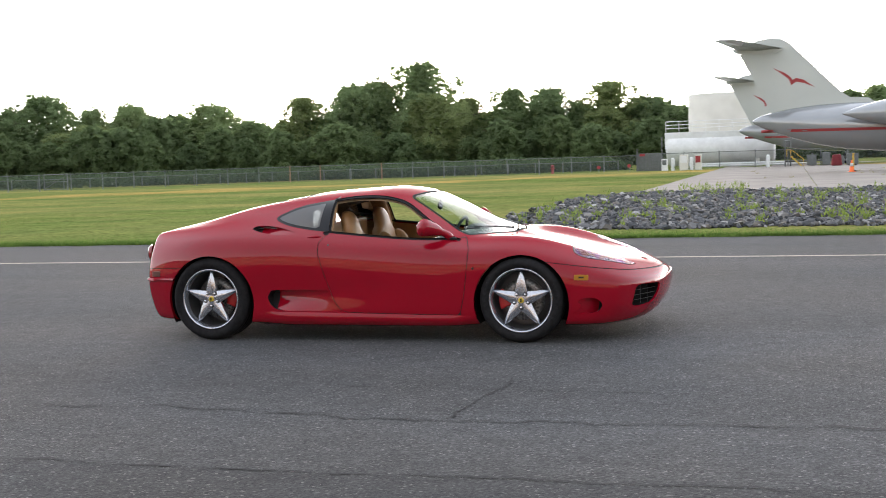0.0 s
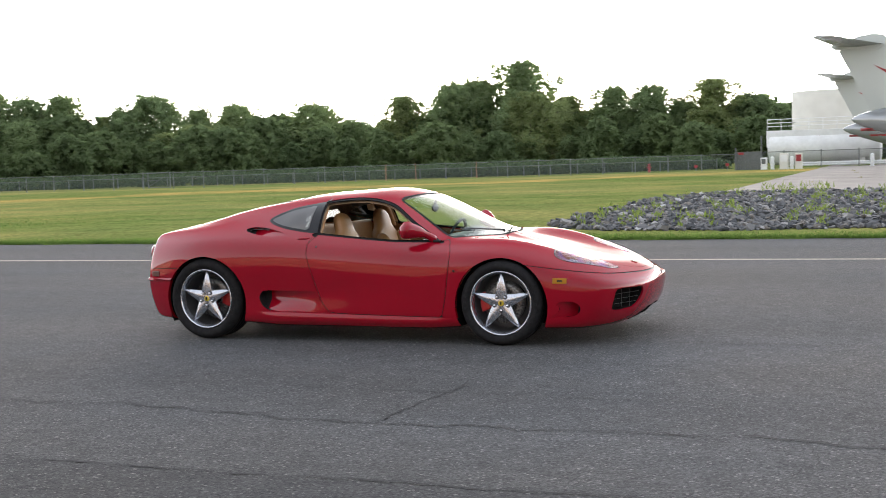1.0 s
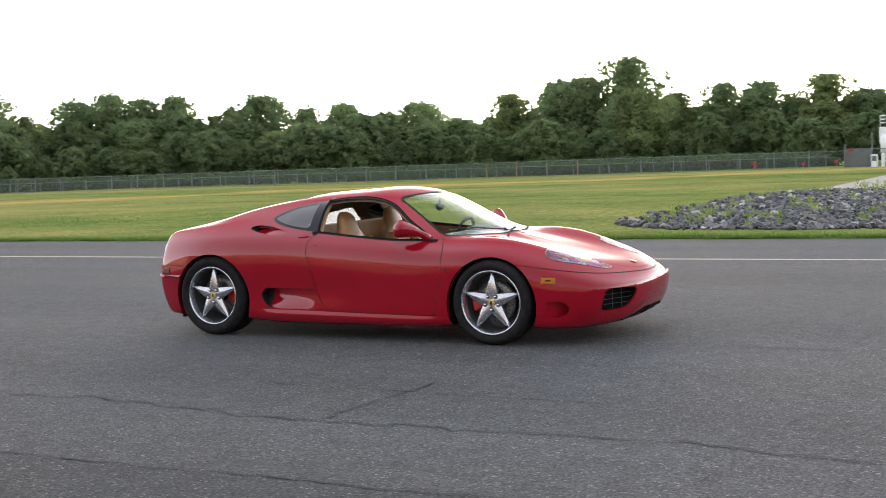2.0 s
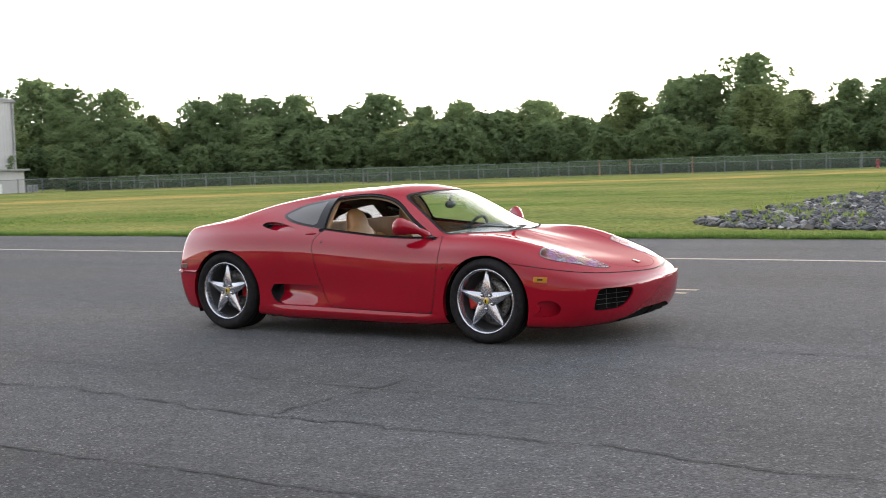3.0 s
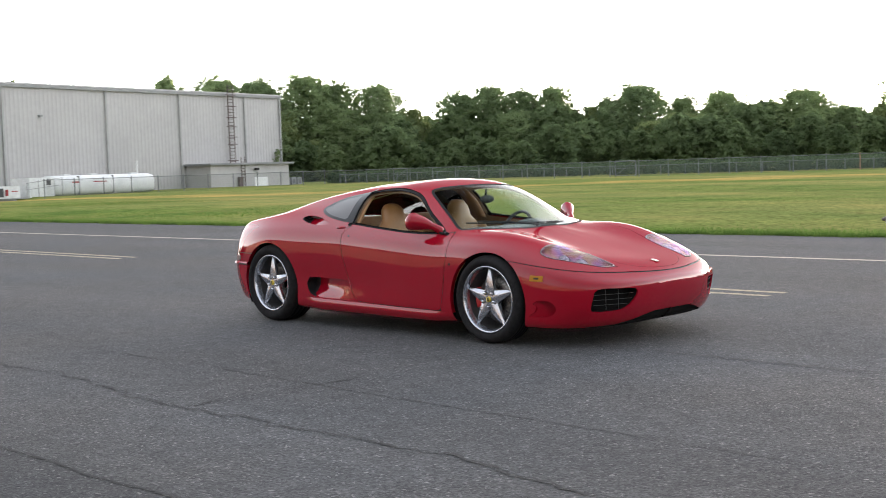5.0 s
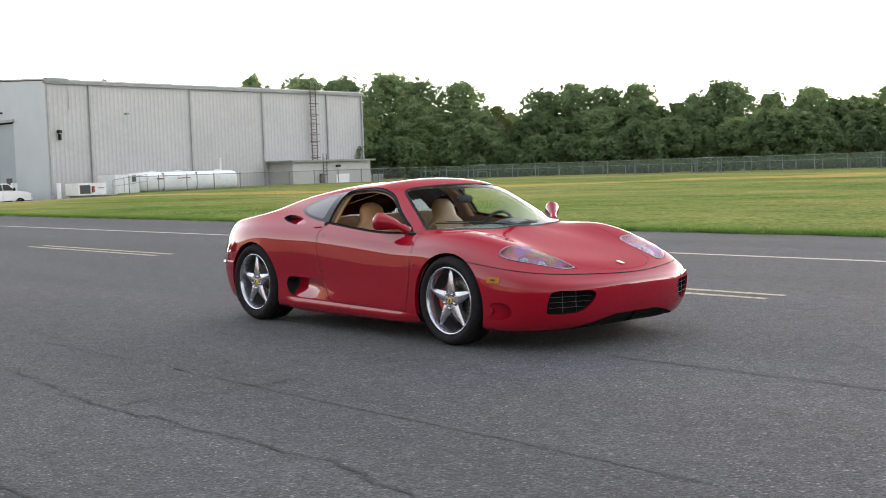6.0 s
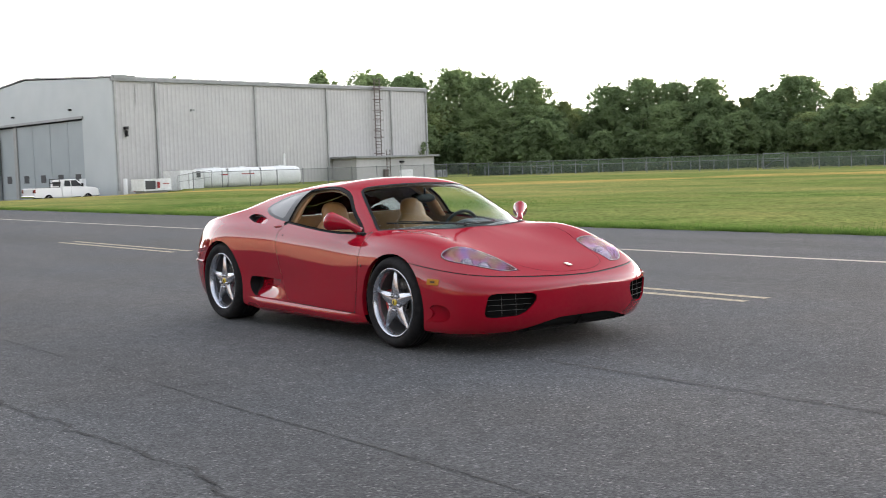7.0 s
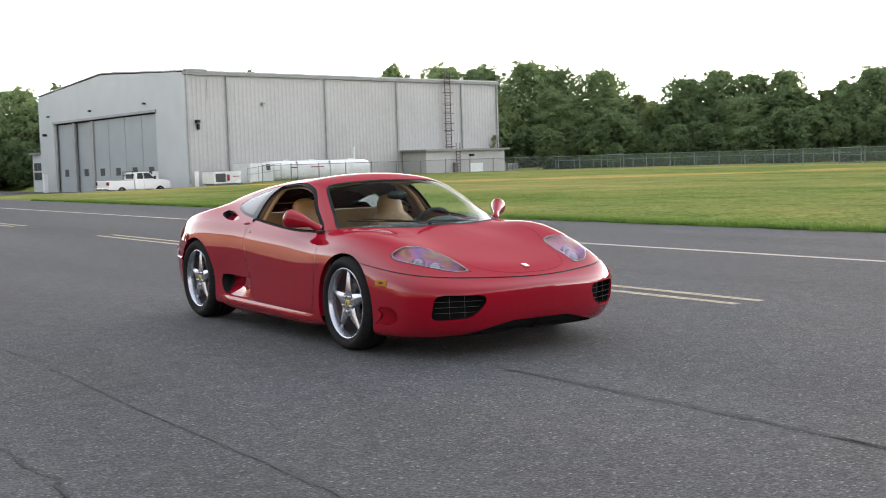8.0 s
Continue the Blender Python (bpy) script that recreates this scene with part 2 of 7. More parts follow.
def asphalt_material(name="asphalt", tone=0.92):
    """Weathered asphalt: fine chippings, a few pale stones, broad stains and faint wheel tracks."""
    m = material(name, (0.06, 0.06, 0.06), 0.9)
    m.node_tree.nodes["Principled BSDF"].inputs["Specular IOR Level"].default_value = 0.12
    n, l = m.node_tree.nodes, m.node_tree.links
    b = n["Principled BSDF"]
    tc = n.new("ShaderNodeTexCoord")
    vor = n.new("ShaderNodeTexVoronoi")
    vor.inputs["Scale"].default_value = 95
    l.new(tc.outputs["Object"], vor.inputs["Vector"])
    bw = n.new("ShaderNodeSeparateColor")
    l.new(vor.outputs["Color"], bw.inputs[0])
    ramp = n.new("ShaderNodeValToRGB")
    e = ramp.color_ramp.elements
    e[0].position, e[0].color = 0.0, (0.033 * tone, 0.034 * tone, 0.036 * tone, 1)
    e[1].position, e[1].color = 1.0, (0.150, 0.149, 0.144, 1)
    for pos, c in ((0.5, 0.057 * tone), (0.90, 0.074 * tone), (0.965, 0.098 * tone)):
        k = e.new(pos)
        k.color = (c * 0.980, c * 0.99, c * 1.008, 1)
    l.new(bw.outputs[0], ramp.inputs[0])

    def stain(scale, lo, hi, vec, detail=4.0):
        t, r = n.new("ShaderNodeTexNoise"), n.new("ShaderNodeMapRange")
        t.inputs["Scale"].default_value, t.inputs["Detail"].default_value = scale, detail
        l.new(vec, t.inputs["Vector"])
        r.inputs[1].default_value, r.inputs[2].default_value, r.inputs[3].default_value, r.inputs[4].default_value = 0.3, 0.7, lo, hi
        l.new(t.outputs[0], r.inputs[0])
        return r.outputs[0]
    mp = n.new("ShaderNodeMapping")
    mp.inputs["Scale"].default_value = (0.12, 1.0, 1.0)
    l.new(tc.outputs["Object"], mp.inputs[0])
    out = ramp.outputs[0]
    for f in (stain(0.5, 0.82, 1.18, mp.outputs[0]), stain(6.0, 0.88, 1.12, tc.outputs["Object"]), stain(45.0, 0.85, 1.15, tc.outputs["Object"], 2.0)):
        mul = n.new("ShaderNodeMixRGB")
        mul.blend_type, mul.inputs[0].default_value = "MULTIPLY", 1.0
        l.new(out, mul.inputs[1])
        l.new(f, mul.inputs[2])
        out = mul.outputs[0]
    hue = n.new("ShaderNodeMixRGB")                     # faint brown and blue-grey patches
    hue.inputs[1].default_value, hue.inputs[2].default_value = (1.05, 1.0, 0.94, 1), (0.965, 1.0, 1.035, 1)
    l.new(stain(0.35, 0.0, 1.0, tc.outputs["Object"], 3.0), hue.inputs[0])
    mul = n.new("ShaderNodeMixRGB")
    mul.blend_type, mul.inputs[0].default_value = "MULTIPLY", 1.0
    l.new(out, mul.inputs[1])
    l.new(hue.outputs[0], mul.inputs[2])
    l.new(mul.outputs[0], b.inputs["Base Color"])
    bump = n.new("ShaderNodeBump")
    bump.inputs["Strength"].default_value, bump.inputs["Distance"].default_value = 0.75, 0.006
    l.new(vor.outputs["Distance"], bump.inputs["Height"])
    bump.invert = True
    l.new(bump.outputs[0], b.inputs["Normal"])
    return m


def grass_material(name, greens, straw):
    """Mown grass: blades at small scale, broad bands of greener and straw-coloured growth along the runway."""
    m = material(name, greens[0], 0.85)
    n, l = m.node_tree.nodes, m.node_tree.links
    b = n["Principled BSDF"]
    b.inputs["Specular IOR Level"].default_value = 0.0
    tc, mp = n.new("ShaderNodeTexCoord"), n.new("ShaderNodeMapping")
    mp.inputs["Scale"].default_value = (0.4, 1.0, 1.0)
    l.new(tc.outputs["Object"], mp.inputs[0])

    def noise_of(scale, vec, detail):
        t = n.new("ShaderNodeTexNoise")
        t.inputs["Scale"].default_value, t.inputs["Detail"].default_value = scale, detail
        l.new(vec, t.inputs["Vector"])
        return t.outputs[0]

    def mixed(fac, a, c, lo=0.35, hi=0.65):
        r, x = n.new("ShaderNodeMapRange"), n.new("ShaderNodeMixRGB")
        r.inputs[1].default_value, r.inputs[2].default_value = lo, hi
        l.new(fac, r.inputs[0])
        l.new(r.outputs[0], x.inputs[0])
        for s, v in ((1, a), (2, c)):
            if isinstance(v, tuple):
                x.inputs[s].default_value = (*v, 1)
            else:
                l.new(v, x.inputs[s])
        return x.outputs[0]
    base = mixed(noise_of(1.6, tc.outputs["Object"], 6.0), greens[0], greens[1])
    base = mixed(noise_of(0.09, mp.outputs[0], 5.0), base, straw, 0.38, 0.66)
    base = mixed(noise_of(0.55, mp.outputs[0], 6.0), base, tuple(c * 0.86 for c in straw), 0.50, 0.82)
    # a long band of dried-out growth that crosses the field slantwise
    turn, part_xy, off, wob, near, gone, cut = (n.new("ShaderNodeMapping"), n.new("ShaderNodeSeparateXYZ"), n.new("ShaderNodeMath"), n.new("ShaderNodeMath"),
                                                n.new("ShaderNodeMath"), n.new("ShaderNodeMapRange"), n.new("ShaderNodeMath"))
    turn.vector_type = "TEXTURE"
    turn.inputs["Location"].default_value = (-44, 44, 0)
    turn.inputs["Rotation"].default_value = (0, 0, radians(38))
    l.new(tc.outputs["Object"], turn.inputs[0])
    l.new(turn.outputs[0], part_xy.inputs[0])
    wob.operation, wob.inputs[1].default_value, wob.inputs[2].default_value = "MULTIPLY_ADD", 13.0, -6.5
    l.new(noise_of(0.16, tc.outputs["Object"], 6.0), wob.inputs[0])
    off.operation = "ADD"
    l.new(part_xy.outputs[1], off.inputs[0])
    l.new(wob.outputs[0], off.inputs[1])
    near.operation = "ABSOLUTE"
    l.new(off.outputs[0], near.inputs[0])
    gone.inputs[1].default_value, gone.inputs[2].default_value, gone.inputs[3].default_value, gone.inputs[4].default_value = 1.4, 5.2, 1.0, 0.0
    l.new(near.outputs[0], gone.inputs[0])
    cut.operation = "MULTIPLY"
    l.new(gone.outputs[0], cut.inputs[0])
    l.new(noise_of(0.5, mp.outputs[0], 6.0), cut.inputs[1])
    base = mixed(cut.outputs[0], base, tuple(c * t for c, t in zip(straw, (1.40, 1.12, 1.02))), 0.12, 0.50)
    fine = mixed(noise_of(9.0, tc.outputs["Object"], 8.0), (0.60, 0.62, 0.60), (1.38, 1.36, 1.3), 0.3, 0.7)
    patchy = mixed(noise_of(0.28, tc.outputs["Object"], 7.0), (0.80, 0.88, 0.82), (1.20, 1.10, 1.06), 0.36, 0.64)
    for layer in (fine, patchy):
        mul = n.new("ShaderNodeMixRGB")
        mul.blend_type, mul.inputs[0].default_value = "MULTIPLY", 1.0
        l.new(base, mul.inputs[1])
        l.new(layer, mul.inputs[2])
        base = mul.outputs[0]
    l.new(base, b.inputs["Base Color"])
    bump = n.new("ShaderNodeBump")
    bump.inputs["Strength"].default_value, bump.inputs["Distance"].default_value = 0.8, 0.05
    l.new(noise_of(22.0, tc.outputs["Object"], 5.0), bump.inputs["Height"])
    l.new(bump.outputs[0], b.inputs["Normal"])
    return m


def leaf_material(name, dark, light):
    """Leaves that let some light through; each island of leaves and each tree differs a little."""
    m = bpy.data.materials.new(name)
    m.use_nodes = True
    n, l = m.node_tree.nodes, m.node_tree.links
    n.remove(n["Principled BSDF"])
    geo, info = n.new("ShaderNodeNewGeometry"), n.new("ShaderNodeObjectInfo")
    add = n.new("ShaderNodeMath")
    add.operation = "MULTIPLY_ADD"
    add.inputs[1].default_value, add.inputs[2].default_value = 0.22, 0.09
    l.new(geo.outputs["Random Per Island"], add.inputs[0])
    add2 = n.new("ShaderNodeMath")
    add2.operation = "MULTIPLY_ADD"
    add2.inputs[1].default_value = 0.60
    l.new(info.outputs["Random"], add2.inputs[0])
    l.new(add.outputs[0], add2.inputs[2])
    mix = n.new("ShaderNodeMixRGB")
    mix.inputs[1].default_value, mix.inputs[2].default_value = (*dark, 1), (*light, 1)
    l.new(add2.outputs[0], mix.inputs[0])
    dif, tra, sh = n.new("ShaderNodeBsdfDiffuse"), n.new("ShaderNodeBsdfTranslucent"), n.new("ShaderNodeMixShader")
    l.new(mix.outputs[0], dif.inputs[0])
    through_leaf = n.new("ShaderNodeMixRGB")             # light that has come through a leaf is brighter and yellower
    through_leaf.blend_type, through_leaf.inputs[0].default_value, through_leaf.inputs[2].default_value = "MULTIPLY", 1.0, (1.55, 1.58, 1.38, 1)
    l.new(mix.outputs[0], through_leaf.inputs[1])
    l.new(through_leaf.outputs[0], tra.inputs[0])
    sh.inputs[0].default_value = 0.5
    l.new(dif.outputs[0], sh.inputs[1])
    l.new(tra.outputs[0], sh.inputs[2])
    l.new(sh.outputs[0], n["Material Output"].inputs[0])
    return m


def wire_material(name, colour, cover):
    """Chain-link wire too fine to tell apart: the share of its area that is wire."""
    m = bpy.data.materials.new(name)
    m.use_nodes = True
    n, l = m.node_tree.nodes, m.node_tree.links
    b = n["Principled BSDF"]
    b.inputs["Base Color"].default_value, b.inputs["Roughness"].default_value = (*colour, 1), 0.6
    b.inputs["Alpha"].default_value = cover
    return m


ASPHALT = asphalt_material()
ASPHALT_LANE = asphalt_material("darker_asphalt", 0.79)
GRASS = grass_material("grass", ((0.070, 0.108, 0.030), (0.122, 0.160, 0.050)), (0.200, 0.187, 0.076))
BLADE = leaf_material("grass_blade", (0.056, 0.098, 0.024), (0.112, 0.164, 0.044))
# dark green turf, darkened further for the thin shadow at the asphalt edge
TURF = leaf_material("turf_blade", (0.042, 0.078, 0.018), (0.082, 0.128, 0.034))
STRAW = leaf_material("straw_blade", (0.1188, 0.1122, 0.033), (0.2112, 0.1848, 0.066))
WEED = leaf_material("weed_leaf", (0.09, 0.13, 0.03), (0.19, 0.23, 0.065))
SOIL = grained(material("soil", (0.06, 0.055, 0.05), 1.0), (0.04, 0.038, 0.035), (0.10, 0.095, 0.09), 8, 6, 0.4, 30)
CONCRETE = grained(material("concrete", (0.272, 0.2448, 0.2176), 0.9), (0.204, 0.1802, 0.1564), (0.2856, 0.255, 0.2244), 0.6, 8, 0.1, 30, (0.15, (0.578, 0.578, 0.578), (0.748, 0.7344, 0.714)))
CRACK = grained(material("crack", (0.012, 0.012, 0.012), 1.0), (0.006, 0.006, 0.006), (0.018, 0.018, 0.018), 20, 5)
SEAM = grained(material("asphalt_seam", (0.0186, 0.0186, 0.0186), 1.0), (0.0211, 0.0211, 0.0217), (0.0384, 0.0384, 0.0384), 3, 6)
LINE = grained(material("road_paint", (0.32, 0.285, 0.225), 0.8), (0.14, 0.125, 0.100), (0.34, 0.305, 0.245), 18, 9)
YELLOW_LINE = grained(material("yellow_road_paint", (0.28, 0.235, 0.14), 0.8), (0.09, 0.078, 0.050), (0.30, 0.25, 0.145), 18, 9)
STEEL = grained(material("galvanised_steel", (0.11, 0.12, 0.12), 0.6, 0.3), (0.09, 0.10, 0.10), (0.135, 0.145, 0.145), 6, 4)
RUSTY = grained(material("rusty_post", (0.245, 0.119, 0.07), 0.8), (0.196, 0.091, 0.049), (0.28, 0.154, 0.098), 9, 4)
WIRE = wire_material("chain_link", (0.075, 0.092, 0.088), 0.22)
SIDING = grained(material("siding", (0.318, 0.317, 0.314), 0.6), (0.303, 0.302, 0.299), (0.336, 0.334, 0.330), 0.35, 5, 0.0, None, (2.5, (0.95, 0.95, 0.95), (1.03, 1.03, 1.03)))
FRONT_PAINT = grained(material("hangar_front", (0.372, 0.402, 0.404), 0.6), (0.355, 0.385, 0.388), (0.390, 0.420, 0.423), 0.4, 5)
DOOR_PAINT = grained(material("hangar_door", (0.258, 0.292, 0.300), 0.6), (0.246, 0.280, 0.288), (0.272, 0.306, 0.315), 0.5, 5)
PIPE_GREY = grained(material("pipe_grey", (0.25, 0.255, 0.25), 0.6), (0.22, 0.225, 0.22), (0.28, 0.285, 0.28), 1.5, 4)
TANK_WHITE = grained(material("tank_white", (0.56, 0.58, 0.58), 0.5), (0.49, 0.51, 0.515), (0.60, 0.615, 0.615), 0.9, 7, 0.0, None, (5.0, (0.85, 0.85, 0.83), (1.04, 1.04, 1.04)))
TRIM = grained(material("dark_trim", (0.168, 0.175, 0.175), 0.6), (0.147, 0.154, 0.154), (0.189, 0.196, 0.196), 1.5, 4)
DARK = material("dark_opening", (0.02, 0.022, 0.025), 0.5)
LADDER_RED = grained(material("ladder_paint", (0.080, 0.056, 0.052), 0.8), (0.062, 0.043, 0.040), (0.10, 0.074, 0.070), 5, 4)
WHITE = grained(material("white_paint", (0.68, 0.69, 0.70), 0.45), (0.58, 0.59, 0.60), (0.70, 0.71, 0.72), 0.8, 6, 0.0, None, (4.0, (0.93, 0.93, 0.92), (1.02, 1.02, 1.02)))
CREAM = grained(material("cream_paint", (0.58, 0.57, 0.53), 0.5), (0.53, 0.52, 0.48), (0.62, 0.61, 0.57), 0.6, 5)
JET_WHITE = grained(material("aircraft_paint", (0.335, 0.362, 0.345), 0.35, 0.0, 0.4), (0.322, 0.348, 0.332), (0.350, 0.376, 0.360), 0.5, 4)
JET_GREY = grained(material("aircraft_grey", (0.27, 0.285, 0.30), 0.22, 0.35, 0.5), (0.255, 0.27, 0.285), (0.285, 0.30, 0.315), 0.5, 4)
SIGN_RED = material("sign_red", (0.24, 0.018, 0.022), 0.6)
ORANGE = material("cone_orange", (0.80, 0.16, 0.04), 0.6)
SAFETY_YELLOW = material("safety_yellow", (0.455, 0.294, 0.021), 0.5)
TARP = grained(material("red_tarp", (0.16, 0.018, 0.024), 0.8), (0.13, 0.014, 0.018), (0.19, 0.024, 0.03), 3, 4)
LEAF = leaf_material("leaves", (0.122, 0.168, 0.090), (0.205, 0.258, 0.130))
# scrub leaves coloured dark to hold the shade behind the fence
SHADED_SCRUB = leaf_material("shaded_scrub_leaves", (0.032, 0.050, 0.028), (0.058, 0.084, 0.044))
# leaves with the shade under the wood put into darker colours; vine too
DARK_LEAF = leaf_material("dark_leaves", (0.076, 0.108, 0.058), (0.135, 0.176, 0.086))
LEAF_PALE = leaf_material("pale_leaves", (0.112, 0.142, 0.066), (0.190, 0.226, 0.106))
BARK = grained(material("bark", (0.08, 0.06, 0.045), 0.95), (0.05, 0.038, 0.03), (0.11, 0.085, 0.065), 4, 6, 0.4, 12)
TRUCK_WHITE = material("truck_white", (0.62, 0.62, 0.61), 0.3, 0.0, 0.6)
# tan wall whose orange stands in for the low sun on it
SUN_TINTED_WALL = grained(material("sun_tinted_wall", (0.58, 0.40, 0.26), 0.8), (0.52, 0.35, 0.22), (0.62, 0.43, 0.29), 0.3, 5)


# ---- ground ----
def sheet(name, corners, material, label, category, z=0.0, kind="structure"):
    bm = bmesh.new()
    bm.faces.new([bm.verts.new((x, y, z)) for x, y in corners])
    return tagged(part(name, bm, material, None), label, category, kind=kind)


def grid_ground():
    """One sheet to the horizon, finer near the runway, with slow swells in the grass."""
    steps = np.concatenate([-np.geomspace(3000, 60, 14), np.linspace(-50, 50, 41), np.geomspace(60, 3000, 14)])
    xs = np.sort(np.concatenate([steps - 10, np.linspace(-100, -62, 15)]))
    ys = np.concatenate([[-3000, -800, -200, -60, 0, 9, 10.53], np.linspace(10.75, 40, 30), np.geomspace(45, 3000, 18)])
    verts, faces = [], []
    for y in ys:
        for x in xs:
            d = min(max((y - 10.53) / 3, 0), 1)
            swell = (noise.noise((x * 0.05, y * 0.08, 0)) * 0.10 + noise.noise((x * 0.3, y * 0.4, 3)) * 0.025) * d if y < 200 else 0
            if x > -3 and 12 < y < 36:
                swell *= 0.2
            dip = 0.9 * min(max((-66 - x) / 14, 0), 1) * min(max((37 - y) / 3, 0), 1) if y > 10.54 else 0
            verts.append((x, y, -0.035 if y <= 10.54 else -0.02 + 0.05 * d + swell - dip))
    w = len(xs)
    for j in range(len(ys) - 1):
        for i in range(w - 1):
            faces.append((j * w + i, j * w + i + 1, (j + 1) * w + i + 1, (j + 1) * w + i))
    me = bpy.data.meshes.new("ground")
    me.from_pydata(verts, [], faces)
    return tagged(part_mesh("ground", me, GRASS, None, "", True), "wide mown grass field with straw-coloured patches beside the taxiway", "grass", kind="structure")


grid_ground()
block_bm = bmesh.new()
box(block_bm, (-700, -48, -0.30), (700, 10.58, 0.0))
tagged(part("road", block_bm, ASPHALT, None), "wide worn dark grey asphalt taxiway with cracks", "taxiway", kind="structure")


def stripe(name, x0, x1, y0, y1, mat, label):
    bm = bmesh.new()
    rnd = random.Random(int(x0 * 7 + y0 * 100))
    n = max(2, min(240, int((x1 - x0) / 0.35)))
    lo = [bm.verts.new((x0 + (x1 - x0) * i / n, y0 + rnd.uniform(-.006, .006), 0.004)) for i in range(n + 1)]
    hi = [bm.verts.new((x0 + (x1 - x0) * i / n, y1 + rnd.uniform(-.006, .006), 0.004)) for i in range(n + 1)]
    for i in range(n):
        bm.faces.new((lo[i], lo[i + 1], hi[i + 1], hi[i]))
    return tagged(part(name, bm, mat, None), label, "painted line", "runway markings", kind="structure")


stripe("edge_line", -80, 40, 6.61, 6.74, LINE, "thin pale worn edge line painted on asphalt")
for k in range(-5, 4):
    for y in (2.73, 3.03):
        stripe("centre_line", -2.42 + 11.66 * k, 2.81 + 11.66 * k, y - .055, y + .055, YELLOW_LINE, "worn yellowish double centre dash painted on asphalt")


def crack(name, points, width, seed, mat, wander=0.03, label="thin dark crack in the asphalt", gaps=0.0):
    """A ribbon that wanders along points, of uneven width."""
    rnd = random.Random(seed)
    bm = bmesh.new()
    line = []
    for a, b in zip(points, points[1:]):
        a, b = Vector((*a, 0.007)), Vector((*b, 0.007))
        n = max(3, int((b - a).length / 0.03))
        line += [a.lerp(b, i / n) for i in range(n)]
    line.append(Vector((*points[-1], 0.007)))
    off, prev, drift, slow = 0.0, None, 0.0, 0.0
    for i, p in enumerate(line):
        q = line[min(i + 1, len(line) - 1)]
        d = (q - line[max(i - 1, 0)])
        side = Vector((-d.y, d.x, 0)).normalized()
        drift = drift * 0.25 + rnd.choice((-1, -.4, .4, 1)) * rnd.random() * wander * 0.6
        slow = noise.noise((i * 0.021, seed * 3.1, 1)) * wander * 1.8 + noise.noise((i * 0.11, seed * 3.1, 4)) * wander * 0.8
        off = off * 0.55 + drift
        w = width * max(0.3, noise.noise((i * 0.13, seed, 0)) * 1.1 + 0.75)
        if gaps and noise.noise((i * 0.03, seed, 7)) < gaps - 0.5:
            prev = None
            continue
        c = p + side * (off + slow)
        row = (bm.verts.new(c + side * w / 2), bm.verts.new(c - side * w / 2))
        if prev:
            bm.faces.new((prev[0], row[0], row[1], prev[1]))
        prev = row
    return tagged(part(name, bm, mat, None), label, "crack", "cracks in the asphalt", kind="structure")


crack("crack", [(-14, -3.50), (-4, -3.56), (1.2, -3.57), (2.78, -3.62), (4.5, -3.62), (6.5, -3.72), (12, -3.6)], 0.019, 3, CRACK, 0.052, "long jagged dark crack along the asphalt")
crack("crack", [(2.76, -3.62), (2.80, -3.1), (2.87, -2.79), (2.90, -2.40)], 0.015, 5, CRACK, 0.035)
crack("crack", [(5.05, -3.66), (5.10, -4.0), (5.02, -4.3)], 0.007, 6, CRACK, 0.03)
crack("crack", [(5.08, -3.66), (5.4, -3.45), (5.7, -3.40)], 0.006, 7, CRACK, 0.03)
crack("crack", [(3.9, -0.60), (4.6, -0.58), (5.5, -0.56), (7, -0.62), (16, -0.60)], 0.016, 8, CRACK, 0.032)
crack("crack", [(-40, -4.80), (-6, -4.80), (0, -4.81), (8, -4.80), (24, -4.8)], 0.018, 13, CRACK, 0.028, "worn dark joint between two asphalt lanes", 0.1)
sheet("road_lane", [(-300, -48), (300, -48), (300, -4.82), (-300, -4.82)], ASPHALT_LANE, "slightly darker and smoother asphalt lane", "taxiway", 0.0035)
for y, seed in ((-0.58, 11), (-2.76, 12), (2.88, 14), (-6.9, 15), (4.9, 16), (8.3, 17), (1.1, 18)):
    crack("paving_seam", [(-40, y), (-6, y), (0, y), (8, y), (24, y)], 0.013, seed, SEAM, 0.010, "faint dark lengthwise paving seam", 0.20)


def scatter_blades(name, count, x0, x1, y_of, height, width, mat, seed, label, lean=0.35, clump=1):
    """Upright blades, one triangle each."""
    rng = np.random.default_rng(seed)
    x = rng.uniform(x0, x1, count)
    y = y_of(rng.uniform(0, 1, count), x)
    if clump > 1:
        k = rng.integers(0, max(1, count // clump), count)
        x, y = x[k] + rng.normal(0, .06, count), y[k] + rng.normal(0, .06, count)
    h = height * rng.uniform(.45, 1.25, count)
    a = rng.uniform(0, math.pi, count)
    w = width * rng.uniform(.6, 1.3, count) / 2
    base = np.stack([x, y, np.zeros(count)], 1)
    z0 = np.where(y > 13, .0, -.01)
    base[:, 2] = z0
    side = np.stack([np.cos(a) * w, np.sin(a) * w, np.zeros(count)], 1)
    tip = base + np.stack([rng.normal(0, lean, count) * h, rng.normal(0, lean, count) * h, h], 1)
    verts = np.stack([base - side, base + side, tip], 1).reshape(-1, 3)
    me = bpy.data.meshes.new(name)
    me.from_pydata(verts.tolist(), [], np.arange(3 * count).reshape(-1, 3).tolist())
    return tagged(part_mesh(name, me, mat, None), label, "grass", kind="stuff")


